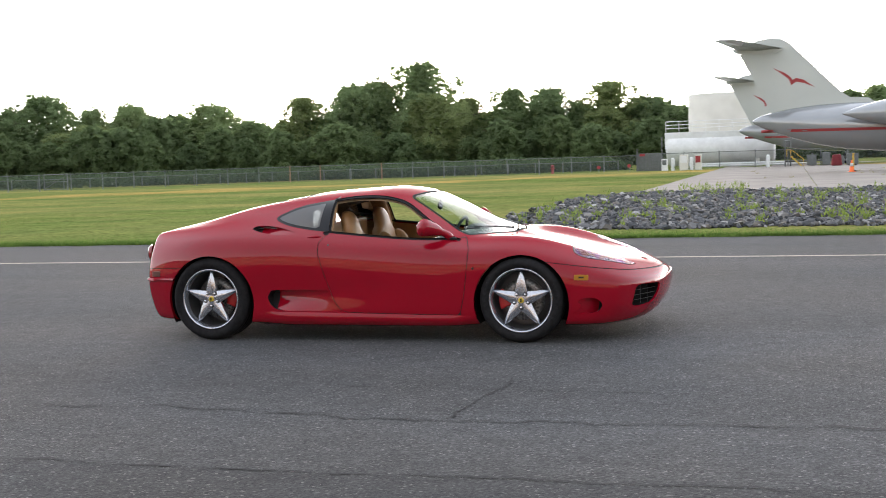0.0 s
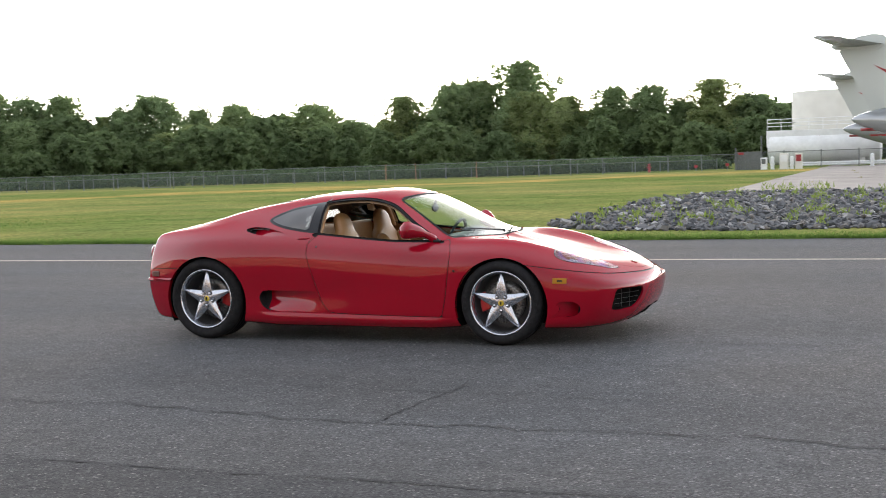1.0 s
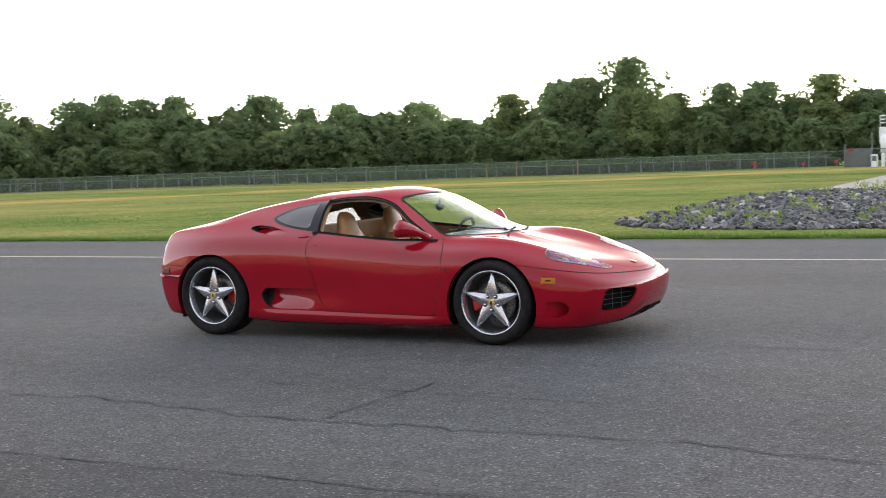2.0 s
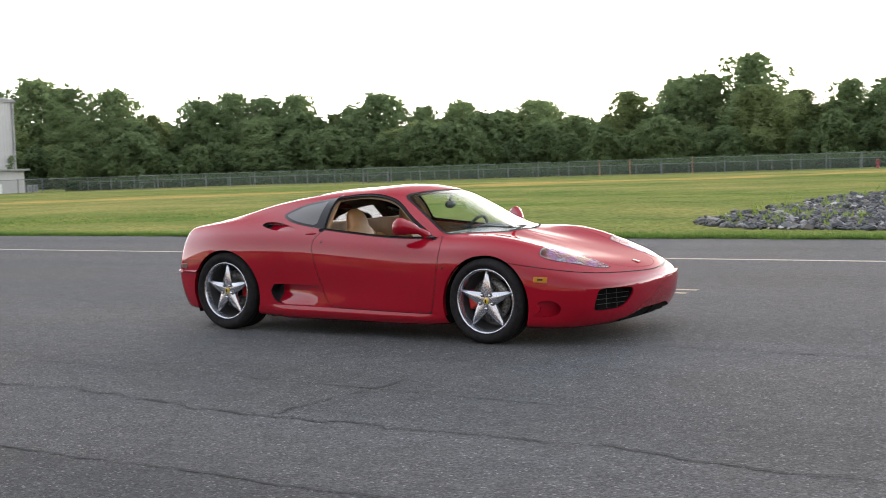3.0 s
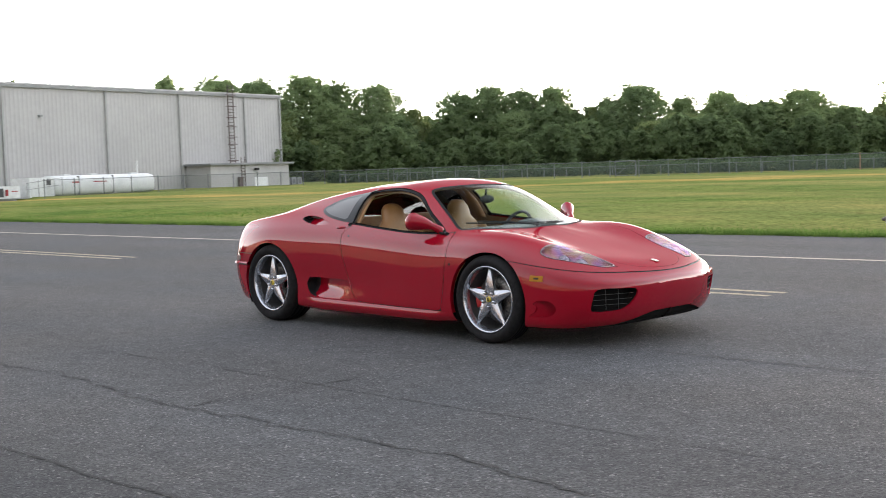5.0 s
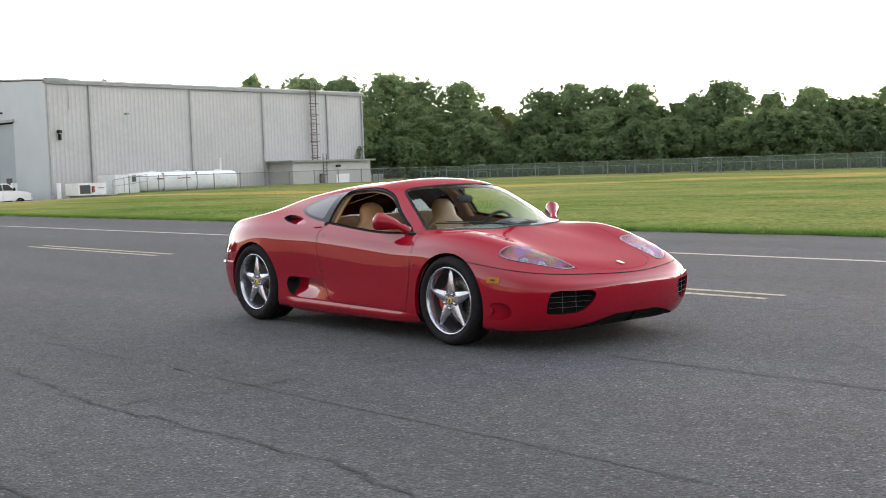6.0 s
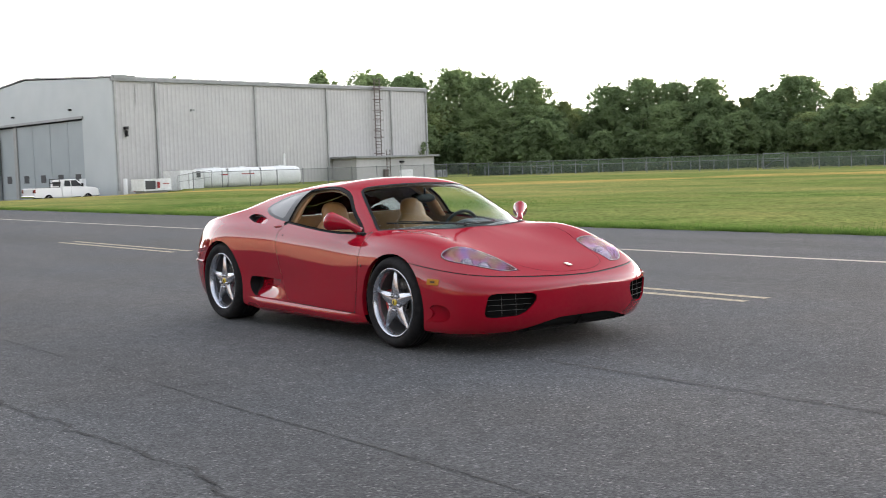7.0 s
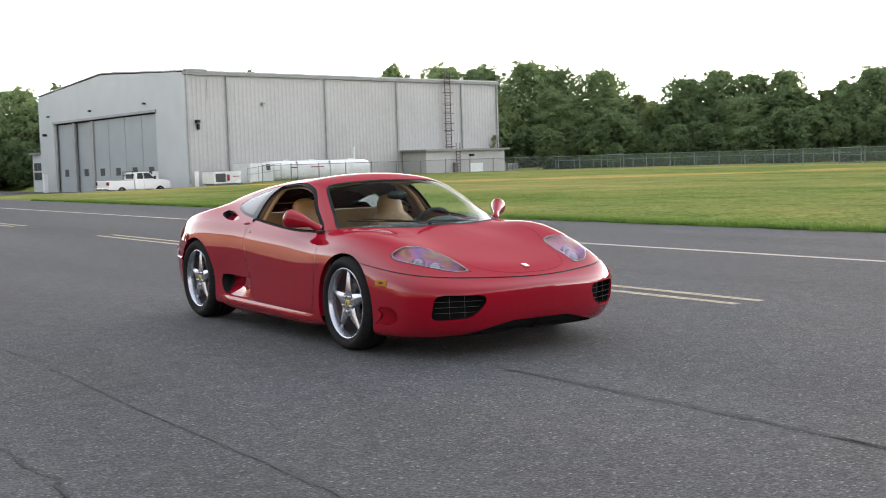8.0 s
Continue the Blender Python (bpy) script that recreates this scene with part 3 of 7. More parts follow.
scatter_blades("grass_edge", 52000, -45, 16, lambda r, x: 10.50 + 1.4 * r ** 1.6 + 0.06 * np.sin(x * 3.1) + 0.05 * np.sin(x * 7.7), .075, .011, BLADE, 21, "ragged green grass along the asphalt edge")
scatter_blades("turf_lip", 70000, -48, 16, lambda r, x: 10.56 + 0.26 * r ** 1.3 + 0.05 * np.sin(x * 2.3) + 0.03 * np.sin(x * 6.1), .075, .012, TURF, 24, "thick dark green turf lip along the asphalt edge, edge shadow in its colour", 0.45)
scatter_blades("grass_tuft", 36000, -50, 2, lambda r, x: 11.5 + 16 * r ** 1.4, .05, .020, BLADE, 22, "short green grass of the field", 0.4)
scatter_blades("dry_grass", 9000, -60, -1, lambda r, x: 14 + 20 * r, .045, .022, STRAW, 23, "straw-coloured dry grass of the field", 0.4)


# ---- the red sports car: skin ----
# Control curves from the middle of the tail round the flank to the middle of the nose, from the sill (first) to the roof's middle (last).
RINGS = [
    [(-0.575, 0, 0.2), (-0.58, 0.4, 0.2), (-0.53, 0.72, 0.19), (-0.48, 0.8, 0.17), (-0.25, 0.82, 0.16), (0.05, 0.84, 0.15), (0.4, 0.84, 0.14), (0.8, 0.84, 0.13),
     (1.2, 0.84, 0.13), (1.65, 0.84, 0.13), (2.1, 0.83, 0.13), (2.5, 0.83, 0.13), (2.9, 0.84, 0.13), (3.232, 0.755, 0.13), (3.43, 0.42, 0.14), (3.488, 0, 0.15)],
    [(-0.673, 0, 0.25), (-0.668, 0.42, 0.24), (-0.582, 0.73, 0.22), (-0.514, 0.842, 0.165), (-0.25, 0.902, 0.15), (0.05, 0.915, 0.145), (0.4, 0.92, 0.14), (0.8, 0.92, 0.14),
     (1.2, 0.92, 0.14), (1.65, 0.92, 0.135), (2.1, 0.915, 0.135), (2.5, 0.92, 0.14), (2.9, 0.92, 0.145), (3.282, 0.815, 0.15), (3.51, 0.45, 0.155), (3.54, 0, 0.17)],
    [(-0.743, 0, 0.38), (-0.728, 0.44, 0.37), (-0.607, 0.77, 0.35), (-0.534, 0.877, 0.3), (-0.25, 0.932, 0.26), (0.05, 0.945, 0.24), (0.4, 0.945, 0.23), (0.8, 0.944, 0.225),
     (1.2, 0.944, 0.22), (1.65, 0.944, 0.215), (2.1, 0.944, 0.22), (2.5, 0.945, 0.24), (2.9, 0.935, 0.25), (3.322, 0.83, 0.26), (3.558, 0.46, 0.27), (3.603, 0, 0.28)],
    [(-0.773, 0, 0.48), (-0.758, 0.45, 0.47), (-0.632, 0.785, 0.46), (-0.544, 0.892, 0.43), (-0.25, 0.947, 0.41), (0.05, 0.96, 0.4), (0.4, 0.935, 0.39), (0.8, 0.912, 0.38),
     (1.2, 0.922, 0.37), (1.65, 0.936, 0.37), (2.1, 0.941, 0.38), (2.5, 0.94, 0.4), (2.9, 0.94, 0.41), (3.342, 0.835, 0.4), (3.585, 0.47, 0.4), (3.64, 0, 0.41)],
    [(-0.753, 0, 0.6), (-0.743, 0.45, 0.6), (-0.622, 0.78, 0.59), (-0.544, 0.887, 0.57), (-0.25, 0.947, 0.56), (0.05, 0.965, 0.56), (0.4, 0.952, 0.55), (0.8, 0.935, 0.54),
     (1.2, 0.936, 0.53), (1.65, 0.938, 0.52), (2.1, 0.942, 0.52), (2.5, 0.954, 0.53), (2.9, 0.935, 0.54), (3.34, 0.824, 0.488), (3.58, 0.466, 0.47), (3.636, 0, 0.473)],
    [(-0.723, 0, 0.72), (-0.713, 0.44, 0.72), (-0.597, 0.755, 0.72), (-0.534, 0.862, 0.7), (-0.25, 0.937, 0.7), (0.05, 0.955, 0.7), (0.4, 0.946, 0.68), (0.8, 0.93, 0.66),
     (1.2, 0.929, 0.64), (1.65, 0.93, 0.63), (2.1, 0.935, 0.63), (2.5, 0.947, 0.65), (2.9, 0.905, 0.63), (3.292, 0.765, 0.565), (3.503, 0.43, 0.52), (3.568, 0, 0.52)],
    [(-0.703, 0, 0.8), (-0.693, 0.43, 0.805), (-0.572, 0.72, 0.81), (-0.524, 0.812, 0.81), (-0.25, 0.892, 0.82), (0.05, 0.926, 0.83), (0.4, 0.924, 0.81), (0.8, 0.912, 0.785),
     (1.2, 0.913, 0.755), (1.65, 0.911, 0.74), (2.1, 0.908, 0.735), (2.5, 0.9, 0.755), (2.88, 0.83, 0.71), (3.232, 0.675, 0.62), (3.43, 0.38, 0.56), (3.485, 0, 0.55)],
    [(-0.71, 0, 0.86), (-0.7, 0.4, 0.86), (-0.61, 0.648, 0.865), (-0.52, 0.738, 0.875), (-0.25, 0.8, 0.9), (0.05, 0.81, 0.925), (0.4, 0.83, 0.91), (0.8, 0.845, 0.87),
     (1.2, 0.85, 0.84), (1.65, 0.845, 0.815), (2.1, 0.8, 0.8), (2.5, 0.74, 0.825), (2.85, 0.68, 0.77), (3.15, 0.52, 0.66), (3.34, 0.28, 0.6), (3.39, 0, 0.585)],
    [(-0.62, 0, 0.885), (-0.61, 0.34, 0.885), (-0.56, 0.53, 0.885), (-0.46, 0.6, 0.9), (-0.22, 0.64, 0.928), (0.08, 0.67, 0.965), (0.42, 0.7, 0.992), (0.8, 0.75, 0.985),
     (1.2, 0.765, 0.985), (1.65, 0.76, 0.955), (2.08, 0.7, 0.845), (2.45, 0.52, 0.8), (2.75, 0.46, 0.745), (3, 0.34, 0.68), (3.13, 0.18, 0.645), (3.16, 0, 0.635)],
    [(-0.5, 0, 0.905), (-0.49, 0.28, 0.905), (-0.44, 0.42, 0.91), (-0.36, 0.47, 0.93), (-0.15, 0.5, 0.972), (0.12, 0.54, 1.033), (0.45, 0.58, 1.085), (0.82, 0.62, 1.11),
     (1.2, 0.635, 1.12), (1.6, 0.625, 1.1), (2.02, 0.55, 0.935), (2.38, 0.36, 0.815), (2.6, 0.3, 0.765), (2.78, 0.2, 0.73), (2.87, 0.1, 0.71), (2.89, 0, 0.705)],
    [(-0.38, 0, 0.93), (-0.37, 0.18, 0.93), (-0.33, 0.27, 0.94), (-0.25, 0.3, 0.96), (-0.06, 0.32, 1.01), (0.18, 0.34, 1.07), (0.48, 0.37, 1.12), (0.82, 0.4, 1.165),
     (1.2, 0.41, 1.185), (1.58, 0.41, 1.165), (1.98, 0.36, 0.985), (2.28, 0.2, 0.855), (2.43, 0.16, 0.805), (2.53, 0.11, 0.785), (2.58, 0.05, 0.775), (2.6, 0, 0.772)],
    [(-0.25, 0, 0.955), (-0.22, 0, 0.96), (-0.18, 0, 0.97), (-0.1, 0, 0.99), (0.05, 0, 1.03), (0.25, 0, 1.085), (0.52, 0, 1.14), (0.84, 0, 1.19),
     (1.2, 0, 1.21), (1.55, 0, 1.195), (1.95, 0, 1.03), (2.22, 0, 0.9), (2.33, 0, 0.855), (2.4, 0, 0.825), (2.44, 0, 0.81), (2.46, 0, 0.805)],
]
MIRROR = np.array([1, -1, 1.0])
CTRL = np.array(RINGS, dtype=float)
NV, NU = CTRL.shape[:2]


def spline_through(points):
    """Control points of the smooth curve through rows of points, mirrored at both ends."""
    n = len(points)
    a = np.zeros((n, n, 3))
    for c in range(3):
        sgn = MIRROR[c]
        for i in range(n):
            a[i, i, c] += 4 / 6
            for j in (i - 1, i + 1):
                k, s = (-j, sgn) if j < 0 else (2 * (n - 1) - j, sgn) if j >= n else (j, 1)
                a[i, k, c] += s / 6
    out = np.empty_like(points)
    for c in range(3):
        m = a[:, :, c]
        if c == 1:
            out[:, c] = 0
            out[1:-1, c] = np.linalg.solve(m[1:-1, 1:-1], points[1:-1, c])
        else:
            out[:, c] = np.linalg.solve(m, points[:, c])
    return out


NET = np.array([spline_through(r) for r in CTRL])
NET[-1, :, 1] = 0
NET = np.concatenate([NET[:, 1:2] * MIRROR, NET, NET[:, -2:-1] * MIRROR], axis=1)
NET = np.concatenate([2 * NET[:1] - NET[1:2], NET, NET[-2:-1] * MIRROR], axis=0)


def basis(t):
    return np.stack([(1 - t) ** 3, 3 * t ** 3 - 6 * t ** 2 + 4, -3 * t ** 3 + 3 * t ** 2 + 3 * t + 1, t ** 3], -1) / 6


def skin(uv):
    """Points of the car's skin at rows of (u, v)."""
    uv = np.asarray(uv, dtype=float)
    u, v = np.clip(uv[:, 0], 0, NU - 1), np.clip(uv[:, 1], 0, NV - 1)
    iu, iv = np.minimum(u.astype(int), NU - 2), np.minimum(v.astype(int), NV - 2)
    bu, bv = basis(u - iu), basis(v - iv)
    out = np.zeros((len(uv), 3))
    for a in range(4):
        for b in range(4):
            out += (bv[:, a] * bu[:, b])[:, None] * NET[iv + a, iu + b]
    return out


def skin_normal(uv):
    uv = np.asarray(uv, dtype=float)
    e = 0.02
    uv = np.clip(uv, (e, 0), (NU - 1 - e, NV - 1 - 0.08))
    du = skin(uv + (e, 0)) - skin(uv - (e, 0))
    dv = skin(np.clip(uv + (0, e), 0, 99)) - skin(np.clip(uv - (0, e), 0, 99))
    n = np.cross(dv, du)
    n /= np.maximum(np.linalg.norm(n, axis=1), 1e-9)[:, None]
    return n


class Skin:
    """The half skin as faces, cut along outlines into named panels."""

    def __init__(self, nu, nv):
        us = np.linspace(0, NU - 1, nu + 1)
        vs = np.linspace(0, NV - 1, nv + 1)
        self.uv = [(u, v) for v in vs for u in us]
        w = nu + 1
        self.faces = [((j * w + i, j * w + i + 1, (j + 1) * w + i + 1, (j + 1) * w + i), "body") for j in range(nv) for i in range(nu)]

    def cut(self, field, inside, of=None):
        """Splits the faces where field, a function of points, is 0, and names those where it is below 0."""
        uv = np.array(self.uv)
        val = field(skin(uv))
        val[np.abs(val) < 1e-7] = 1e-7
        edges = {}
        for f, name in self.faces:
            if of and name not in of:
                continue
            for a, b in zip(f, f[1:] + f[:1]):
                if val[a] * val[b] < 0:
                    edges[(min(a, b), max(a, b))] = None
        if edges:
            keys = list(edges)
            a, b = uv[[k[0] for k in keys]], uv[[k[1] for k in keys]]
            lo, hi = np.zeros(len(keys)), np.ones(len(keys))
            sa = np.sign(val[[k[0] for k in keys]])
            for _ in range(16):
                mid = (lo + hi) / 2
                same = np.sign(field(skin(a + (b - a) * mid[:, None]))) == sa
                lo, hi = np.where(same, mid, lo), np.where(same, hi, mid)
            spot = a + (b - a) * ((lo + hi) / 2)[:, None]
            for k, p in zip(keys, spot):
                edges[k] = len(self.uv)
                self.uv.append(tuple(p))
        out = []
        for f, name in self.faces:
            if of and name not in of:
                out.append((f, name))
                continue
            s = [val[i] < 0 for i in f]
            if all(s):
                out.append((f, inside))
            elif not any(s):
                out.append((f, name))
            else:
                ins, outs = [], []
                for k, i in enumerate(f):
                    j = f[(k + 1) % len(f)]
                    (ins if s[k] else outs).append(i)
                    if s[k] != s[(k + 1) % len(f)]:
                        e = edges[(min(i, j), max(i, j))]
                        ins.append(e)
                        outs.append(e)
                if len(ins) > 2:
                    out.append((tuple(ins), inside))
                if len(outs) > 2:
                    out.append((tuple(outs), name))
        self.faces = out

    def pick(self, *names):
        return [f for f, name in self.faces if name in names]


def outline(knots, closed=True, steps=10):
    """A smooth closed outline through knots; a knot given twice is a corner."""
    k = np.array(knots, dtype=float)
    n = len(k)
    out = []
    for i in range(n):
        p0, p1, p2, p3 = k[(i - 1) % n], k[i], k[(i + 1) % n], k[(i + 2) % n]
        for s in range(steps):
            t = s / steps
            out.append(0.5 * (2 * p1 + (p2 - p0) * t + (2 * p0 - 5 * p1 + 4 * p2 - p3) * t * t + (3 * p1 - p0 - 3 * p2 + p3) * t ** 3))
    out = np.array(out)
    keep = np.linalg.norm(out - np.roll(out, 1, 0), axis=1) > 1e-6
    return out[keep]


def inside_of(poly, axes, where=None, grow=0.0):
    """A field below 0 inside the outline, seen along the remaining axis; where limits the points it applies to."""
    a, b = poly, np.roll(poly, -1, 0)

    def field(p):
        q = p[:, axes]
        d = np.full(len(q), 1e9)
        odd = np.zeros(len(q), bool)
        for s, e in zip(a, b):
            v, w = e - s, q - s
            t = np.clip((w @ v) / max(v @ v, 1e-12), 0, 1)
            d = np.minimum(d, np.hypot(*(w - t[:, None] * v).T))
            cross = (s[1] > q[:, 1]) != (e[1] > q[:, 1])
            with np.errstate(divide="ignore", invalid="ignore"):
                xi = (e[0] - s[0]) * (q[:, 1] - s[1]) / (e[1] - s[1]) + s[0]
            odd ^= cross & (q[:, 0] < xi)
        d = np.where(odd, -d, d) - grow
        return d if where is None else np.where(where(p), d, 1.0)
    return field


def circle_field(cx, cz, r):
    return lambda p: np.where(p[:, 1] > 0.5, np.hypot(p[:, 0] - cx, p[:, 2] - cz) - r, 1.0)


def panel(name, faces, material, parent, sides=(1, -1), label="", push=0.0):
    """A mesh from faces of the half skin, on one or both sides, with the skin's own normals."""
    used = sorted({i for f in faces for i in f})
    at = {i: k for k, i in enumerate(used)}
    uv = np.array([SKIN.uv[i] for i in used])
    p, n = skin(uv), skin_normal(uv)
    p = p + n * push
    verts, normals, polys = [], [], []
    for s in sides:
        base = len(verts)
        flip = np.array([1, s, 1.0])
        verts += [tuple(v) for v in p * flip]
        normals += [tuple(v) for v in n * flip]
        for f in faces:
            g = [base + at[i] for i in f]
            polys.append(g if s < 0 else g[::-1])
    me = bpy.data.meshes.new(name)
    me.from_pydata(verts, [], polys)
    me.polygons.foreach_set("use_smooth", [True] * len(me.polygons))
    ob = part_mesh(name, me, material, parent, label)
    me.normals_split_custom_set_from_vertices(normals)
    return ob


def rim_edges(faces):
    """The boundary edges of a set of faces, each in its face's order."""
    seen = {}
    for f in faces:
        for a, b in zip(f, f[1:] + f[:1]):
            seen[(a, b)] = True
    return [(a, b) for a, b in seen if (b, a) not in seen]


def pocket(name, faces, depth, material, parent, sides=(1, -1), label="", way=None, back=None):
    """A sunk (or, with negative depth, raised) piece of the skin with its side walls. depth: a function of points; way: its direction, the
    skin's inner side if not given; back: a second material and a function of points that says where it lies."""
    used = sorted({i for f in faces for i in f})
    at = {i: k for k, i in enumerate(used)}
    uv = np.array([SKIN.uv[i] for i in used])
    p, n = skin(uv), skin_normal(uv)
    d = depth(p)[:, None]
    q = p + (np.array(way) if way is not None else -n) * d
    mats = [material] + ([back[0]] if back else [])
    verts, polys, slots = [], [], []
    dark = back[1](p) if back else np.zeros(len(p), bool)
    for s in sides:
        base, flip = len(verts), np.array([1, s, 1.0])
        verts += [tuple(v) for v in q * flip] + [tuple(v) for v in p * flip]
        for f in faces:
            g = [base + at[i] for i in f]
            polys.append(g if s < 0 else g[::-1])
            slots.append(int(all(dark[at[i]] for i in f)))
        k = len(p)
        for a, b in rim_edges(faces):
            g = [base + at[a], base + at[b], base + k + at[b], base + k + at[a]]
            polys.append(g[::-1] if s < 0 else g)
            slots.append(int(dark[at[a]]))
    me = bpy.data.meshes.new(name)
    me.from_pydata(verts, [], polys)
    me.polygons.foreach_set("use_smooth", [True] * len(me.polygons))
    me.polygons.foreach_set("material_index", slots)
    ob = part_mesh(name, me, mats, parent, label)
    me.set_sharp_from_angle(angle=radians(40))
    return ob


def flange(name, faces, keep, inward, material, parent, s):
    """A turned-in edge along the boundary of faces where keep holds."""
    edges = [(a, b) for a, b in rim_edges(faces)]
    uv = np.array([SKIN.uv[i] for e in edges for i in e])
    p = skin(uv)
    ok = keep(p)
    bm = bmesh.new()
    for k in range(len(edges)):
        if ok[2 * k] and ok[2 * k + 1]:
            a, b = Vector(p[2 * k]), Vector(p[2 * k + 1])
            quad = [a, b, b + Vector(inward), a + Vector(inward)]
            bm.faces.new([bm.verts.new((v.x, s * v.y, v.z)) for v in quad])
    bmesh.ops.remove_doubles(bm, verts=bm.verts, dist=1e-5)
    return part(name, bm, material, parent, "", True)


_U, _V = np.meshgrid(np.linspace(0, NU - 1, 361), np.linspace(0.5, NV - 1.2, 161))
_UV = np.stack([_U.ravel(), _V.ravel()], 1)
_PTS = skin(_UV)


def on_skin(x, z, s, out=0.0):
    """Place and frame on the car's flank at x and z on side s: local x along the car, y out of the skin."""
    d = (_PTS[:, 0] - x) ** 2 + (_PTS[:, 2] - z) ** 2 + np.where(_PTS[:, 1] < .4, 9, 0)
    k = int(np.argmin(d))
    n = Vector(skin_normal(_UV[k:k + 1])[0])
    if n.y < 0:
        n = -n
    p = Vector((x, _PTS[k][1], z)) + n * out
    n, p = Vector((n.x, s * n.y, n.z)), Vector((p.x, s * p.y, p.z))
    ex = Vector((1, 0, 0))
    ex = (ex - n * ex.dot(n)).normalized()
    ez = ex.cross(n)
    m = Matrix((ex, n, ez)).transposed().to_4x4()
    m.translation = p
    return m


SKIN = Skin(165, 77)
ARCH_F, ARCH_R = (2.603, 0.305, 0.370), (0.008, 0.31, 0.383)
SKIN.cut(circle_field(*ARCH_F), "arch")
SKIN.cut(circle_field(*ARCH_R), "arch")
GAP = 0.0027


def both(half):
    """A full outline in plan from its half with y >= 0."""
    return list(half) + [(x, -y) for x, y in half[::-1] if y > 1e-6]


def panel_cut(field, name, of=("body",)):
    """A panel with a fine joint round it."""
    gap = GAP * (0.45 if name == "hood" else 1)
    SKIN.cut(lambda p: field(p) - gap, "joint", of)
    SKIN.cut(lambda p: field(p) + gap, name, ("joint",))


SCREEN = inside_of(outline(both([(1.655, 0), (1.645, .28), (1.625, .45), (1.655, .53), (1.80, .595), (2.0, .665), (2.12, .715), (2.19, .71), (2.33, .54), (2.41, .3), (2.435, 0)])), [0, 1], lambda p: p[:, 2] > 0.7)
REAR_GLASS = inside_of(outline(both([(.72, 0), (.70, .36), (.64, .44), (.15, .36), (-.25, .26), (-.32, .2), (-.33, 0)])), [0, 1], lambda p: p[:, 2] > 0.85)
Q_WIN = inside_of(outline([(.535, .985), (.60, 1.025), (.75, 1.078), (1.012, 1.121), (1.012, 1.121), (1.03, .868), (1.03, .868), (.86, .888), (.70, .915), (.58, .95)]), [0, 2])
D_WIN = inside_of(outline([(1.01, 1.118), (1.01, 1.118), (1.16, 1.137), (1.34, 1.14), (1.50, 1.12), (1.65, 1.068), (1.85, .93), (2.07, .797), (2.07, .797), (1.68, .806), (1.03, .866), (1.03, .866)]), [0, 2])
DOOR = inside_of(outline([(1.03, .862), (1.03, .862), (.965, .80), (.953, .735), (.965, .66), (1.065, .37), (1.11, .29), (1.15, .252), (1.21, .236), (1.5, .226), (2.09, .216), (2.12, .225), (2.16, .40), (2.193, .676), (2.182, .753), (2.14, .808), (2.07, .80), (1.68, .808), (1.30, .845)]), [0, 2])
HOOD = inside_of(outline(both([(2.42, 0), (2.42, .30), (2.40, .46), (2.44, .545), (2.60, .57), (2.80, .565), (3.0, .50), (3.30, .40), (3.42, .33), (3.49, .22), (3.525, .1), (3.53, 0)])), [0, 1], lambda p: p[:, 2] > 0.5)
LAMP = inside_of(outline([(3.005, .79), (2.975, .708), (2.965, .60), (3.0, .505), (3.16, .455), (3.30, .445), (3.415, .44), (3.415, .44), (3.39, .55), (3.30, .655), (3.18, .75), (3.08, .80)]), [0, 1], lambda p: p[:, 2] > 0.45)
GRILLE = inside_of(outline([(.745, .375), (.733, .412), (.69, .426), (.56, .422), (.462, .417), (.440, .383), (.470, .328), (.535, .276), (.635, .264), (.725, .264), (.750, .290)]), [1, 2], lambda p: p[:, 0] > 3.1)
DUCT = inside_of(outline([(3.03, .332), (3.12, .345), (3.185, .332), (3.215, .295), (3.195, .25), (3.13, .228), (3.04, .226), (2.99, .226), (3.05, .262), (3.06, .30)]), [0, 2])
INTAKE = inside_of(outline([(.515, .345), (.535, .395), (.58, .413), (.80, .411), (1.035, .406), (1.035, .406), (1.07, .34), (1.125, .262), (1.17, .24), (.90, .243), (.66, .245), (.56, .275)]), [0, 2])
SCOOP = inside_of(outline([(.36, .905), (.41, .926), (.52, .922), (.63, .902), (.74, .866), (.66, .852), (.54, .858), (.42, .882)]), [0, 2])
LIP = inside_of(np.array([(-.1, .236), (.22, .236), (.33, .212), (.42, .186), (.50, .168), (.56, .150), (.56, .05), (-.1, .05)]), [1, 2], lambda p: p[:, 0] > 2.9)


def nose_bumper(p):
    return np.where(p[:, 0] > 2.62, p[:, 2] - (0.612 - 0.138 * (p[:, 0] - 2.84)), 1.0)


def tail_bumper(p):
    return np.where(p[:, 0] < -0.2, p[:, 2] - 0.592, 1.0)


SKIN.cut(SCREEN, "screen_seal")
SKIN.cut(lambda p: SCREEN(p) + 0.022, "screen", ("screen_seal",))
SKIN.cut(REAR_GLASS, "rear_seal", ("body",))
SKIN.cut(lambda p: REAR_GLASS(p) + 0.03, "rear_glass", ("rear_seal",))
SKIN.cut(Q_WIN, "quarter_seal", ("body",))
SKIN.cut(lambda p: np.maximum(Q_WIN(p) + 0.018, p[:, 0] - 0.935), "quarter", ("quarter_seal",))
SKIN.cut(lambda p: D_WIN(p) - 0.006, "window_seal", ("body", "quarter_seal"))
SKIN.cut(lambda p: D_WIN(p) + 0.011, "window", ("window_seal",))
panel_cut(nose_bumper, "front_bumper")
panel_cut(tail_bumper, "rear_bumper")
panel_cut(HOOD, "hood")
panel_cut(LAMP, "lamp", ("body", "hood", "front_bumper", "joint"))
SKIN.cut(lambda p: -LAMP(p) - 0.0075, "lamp_rim", ("lamp",))
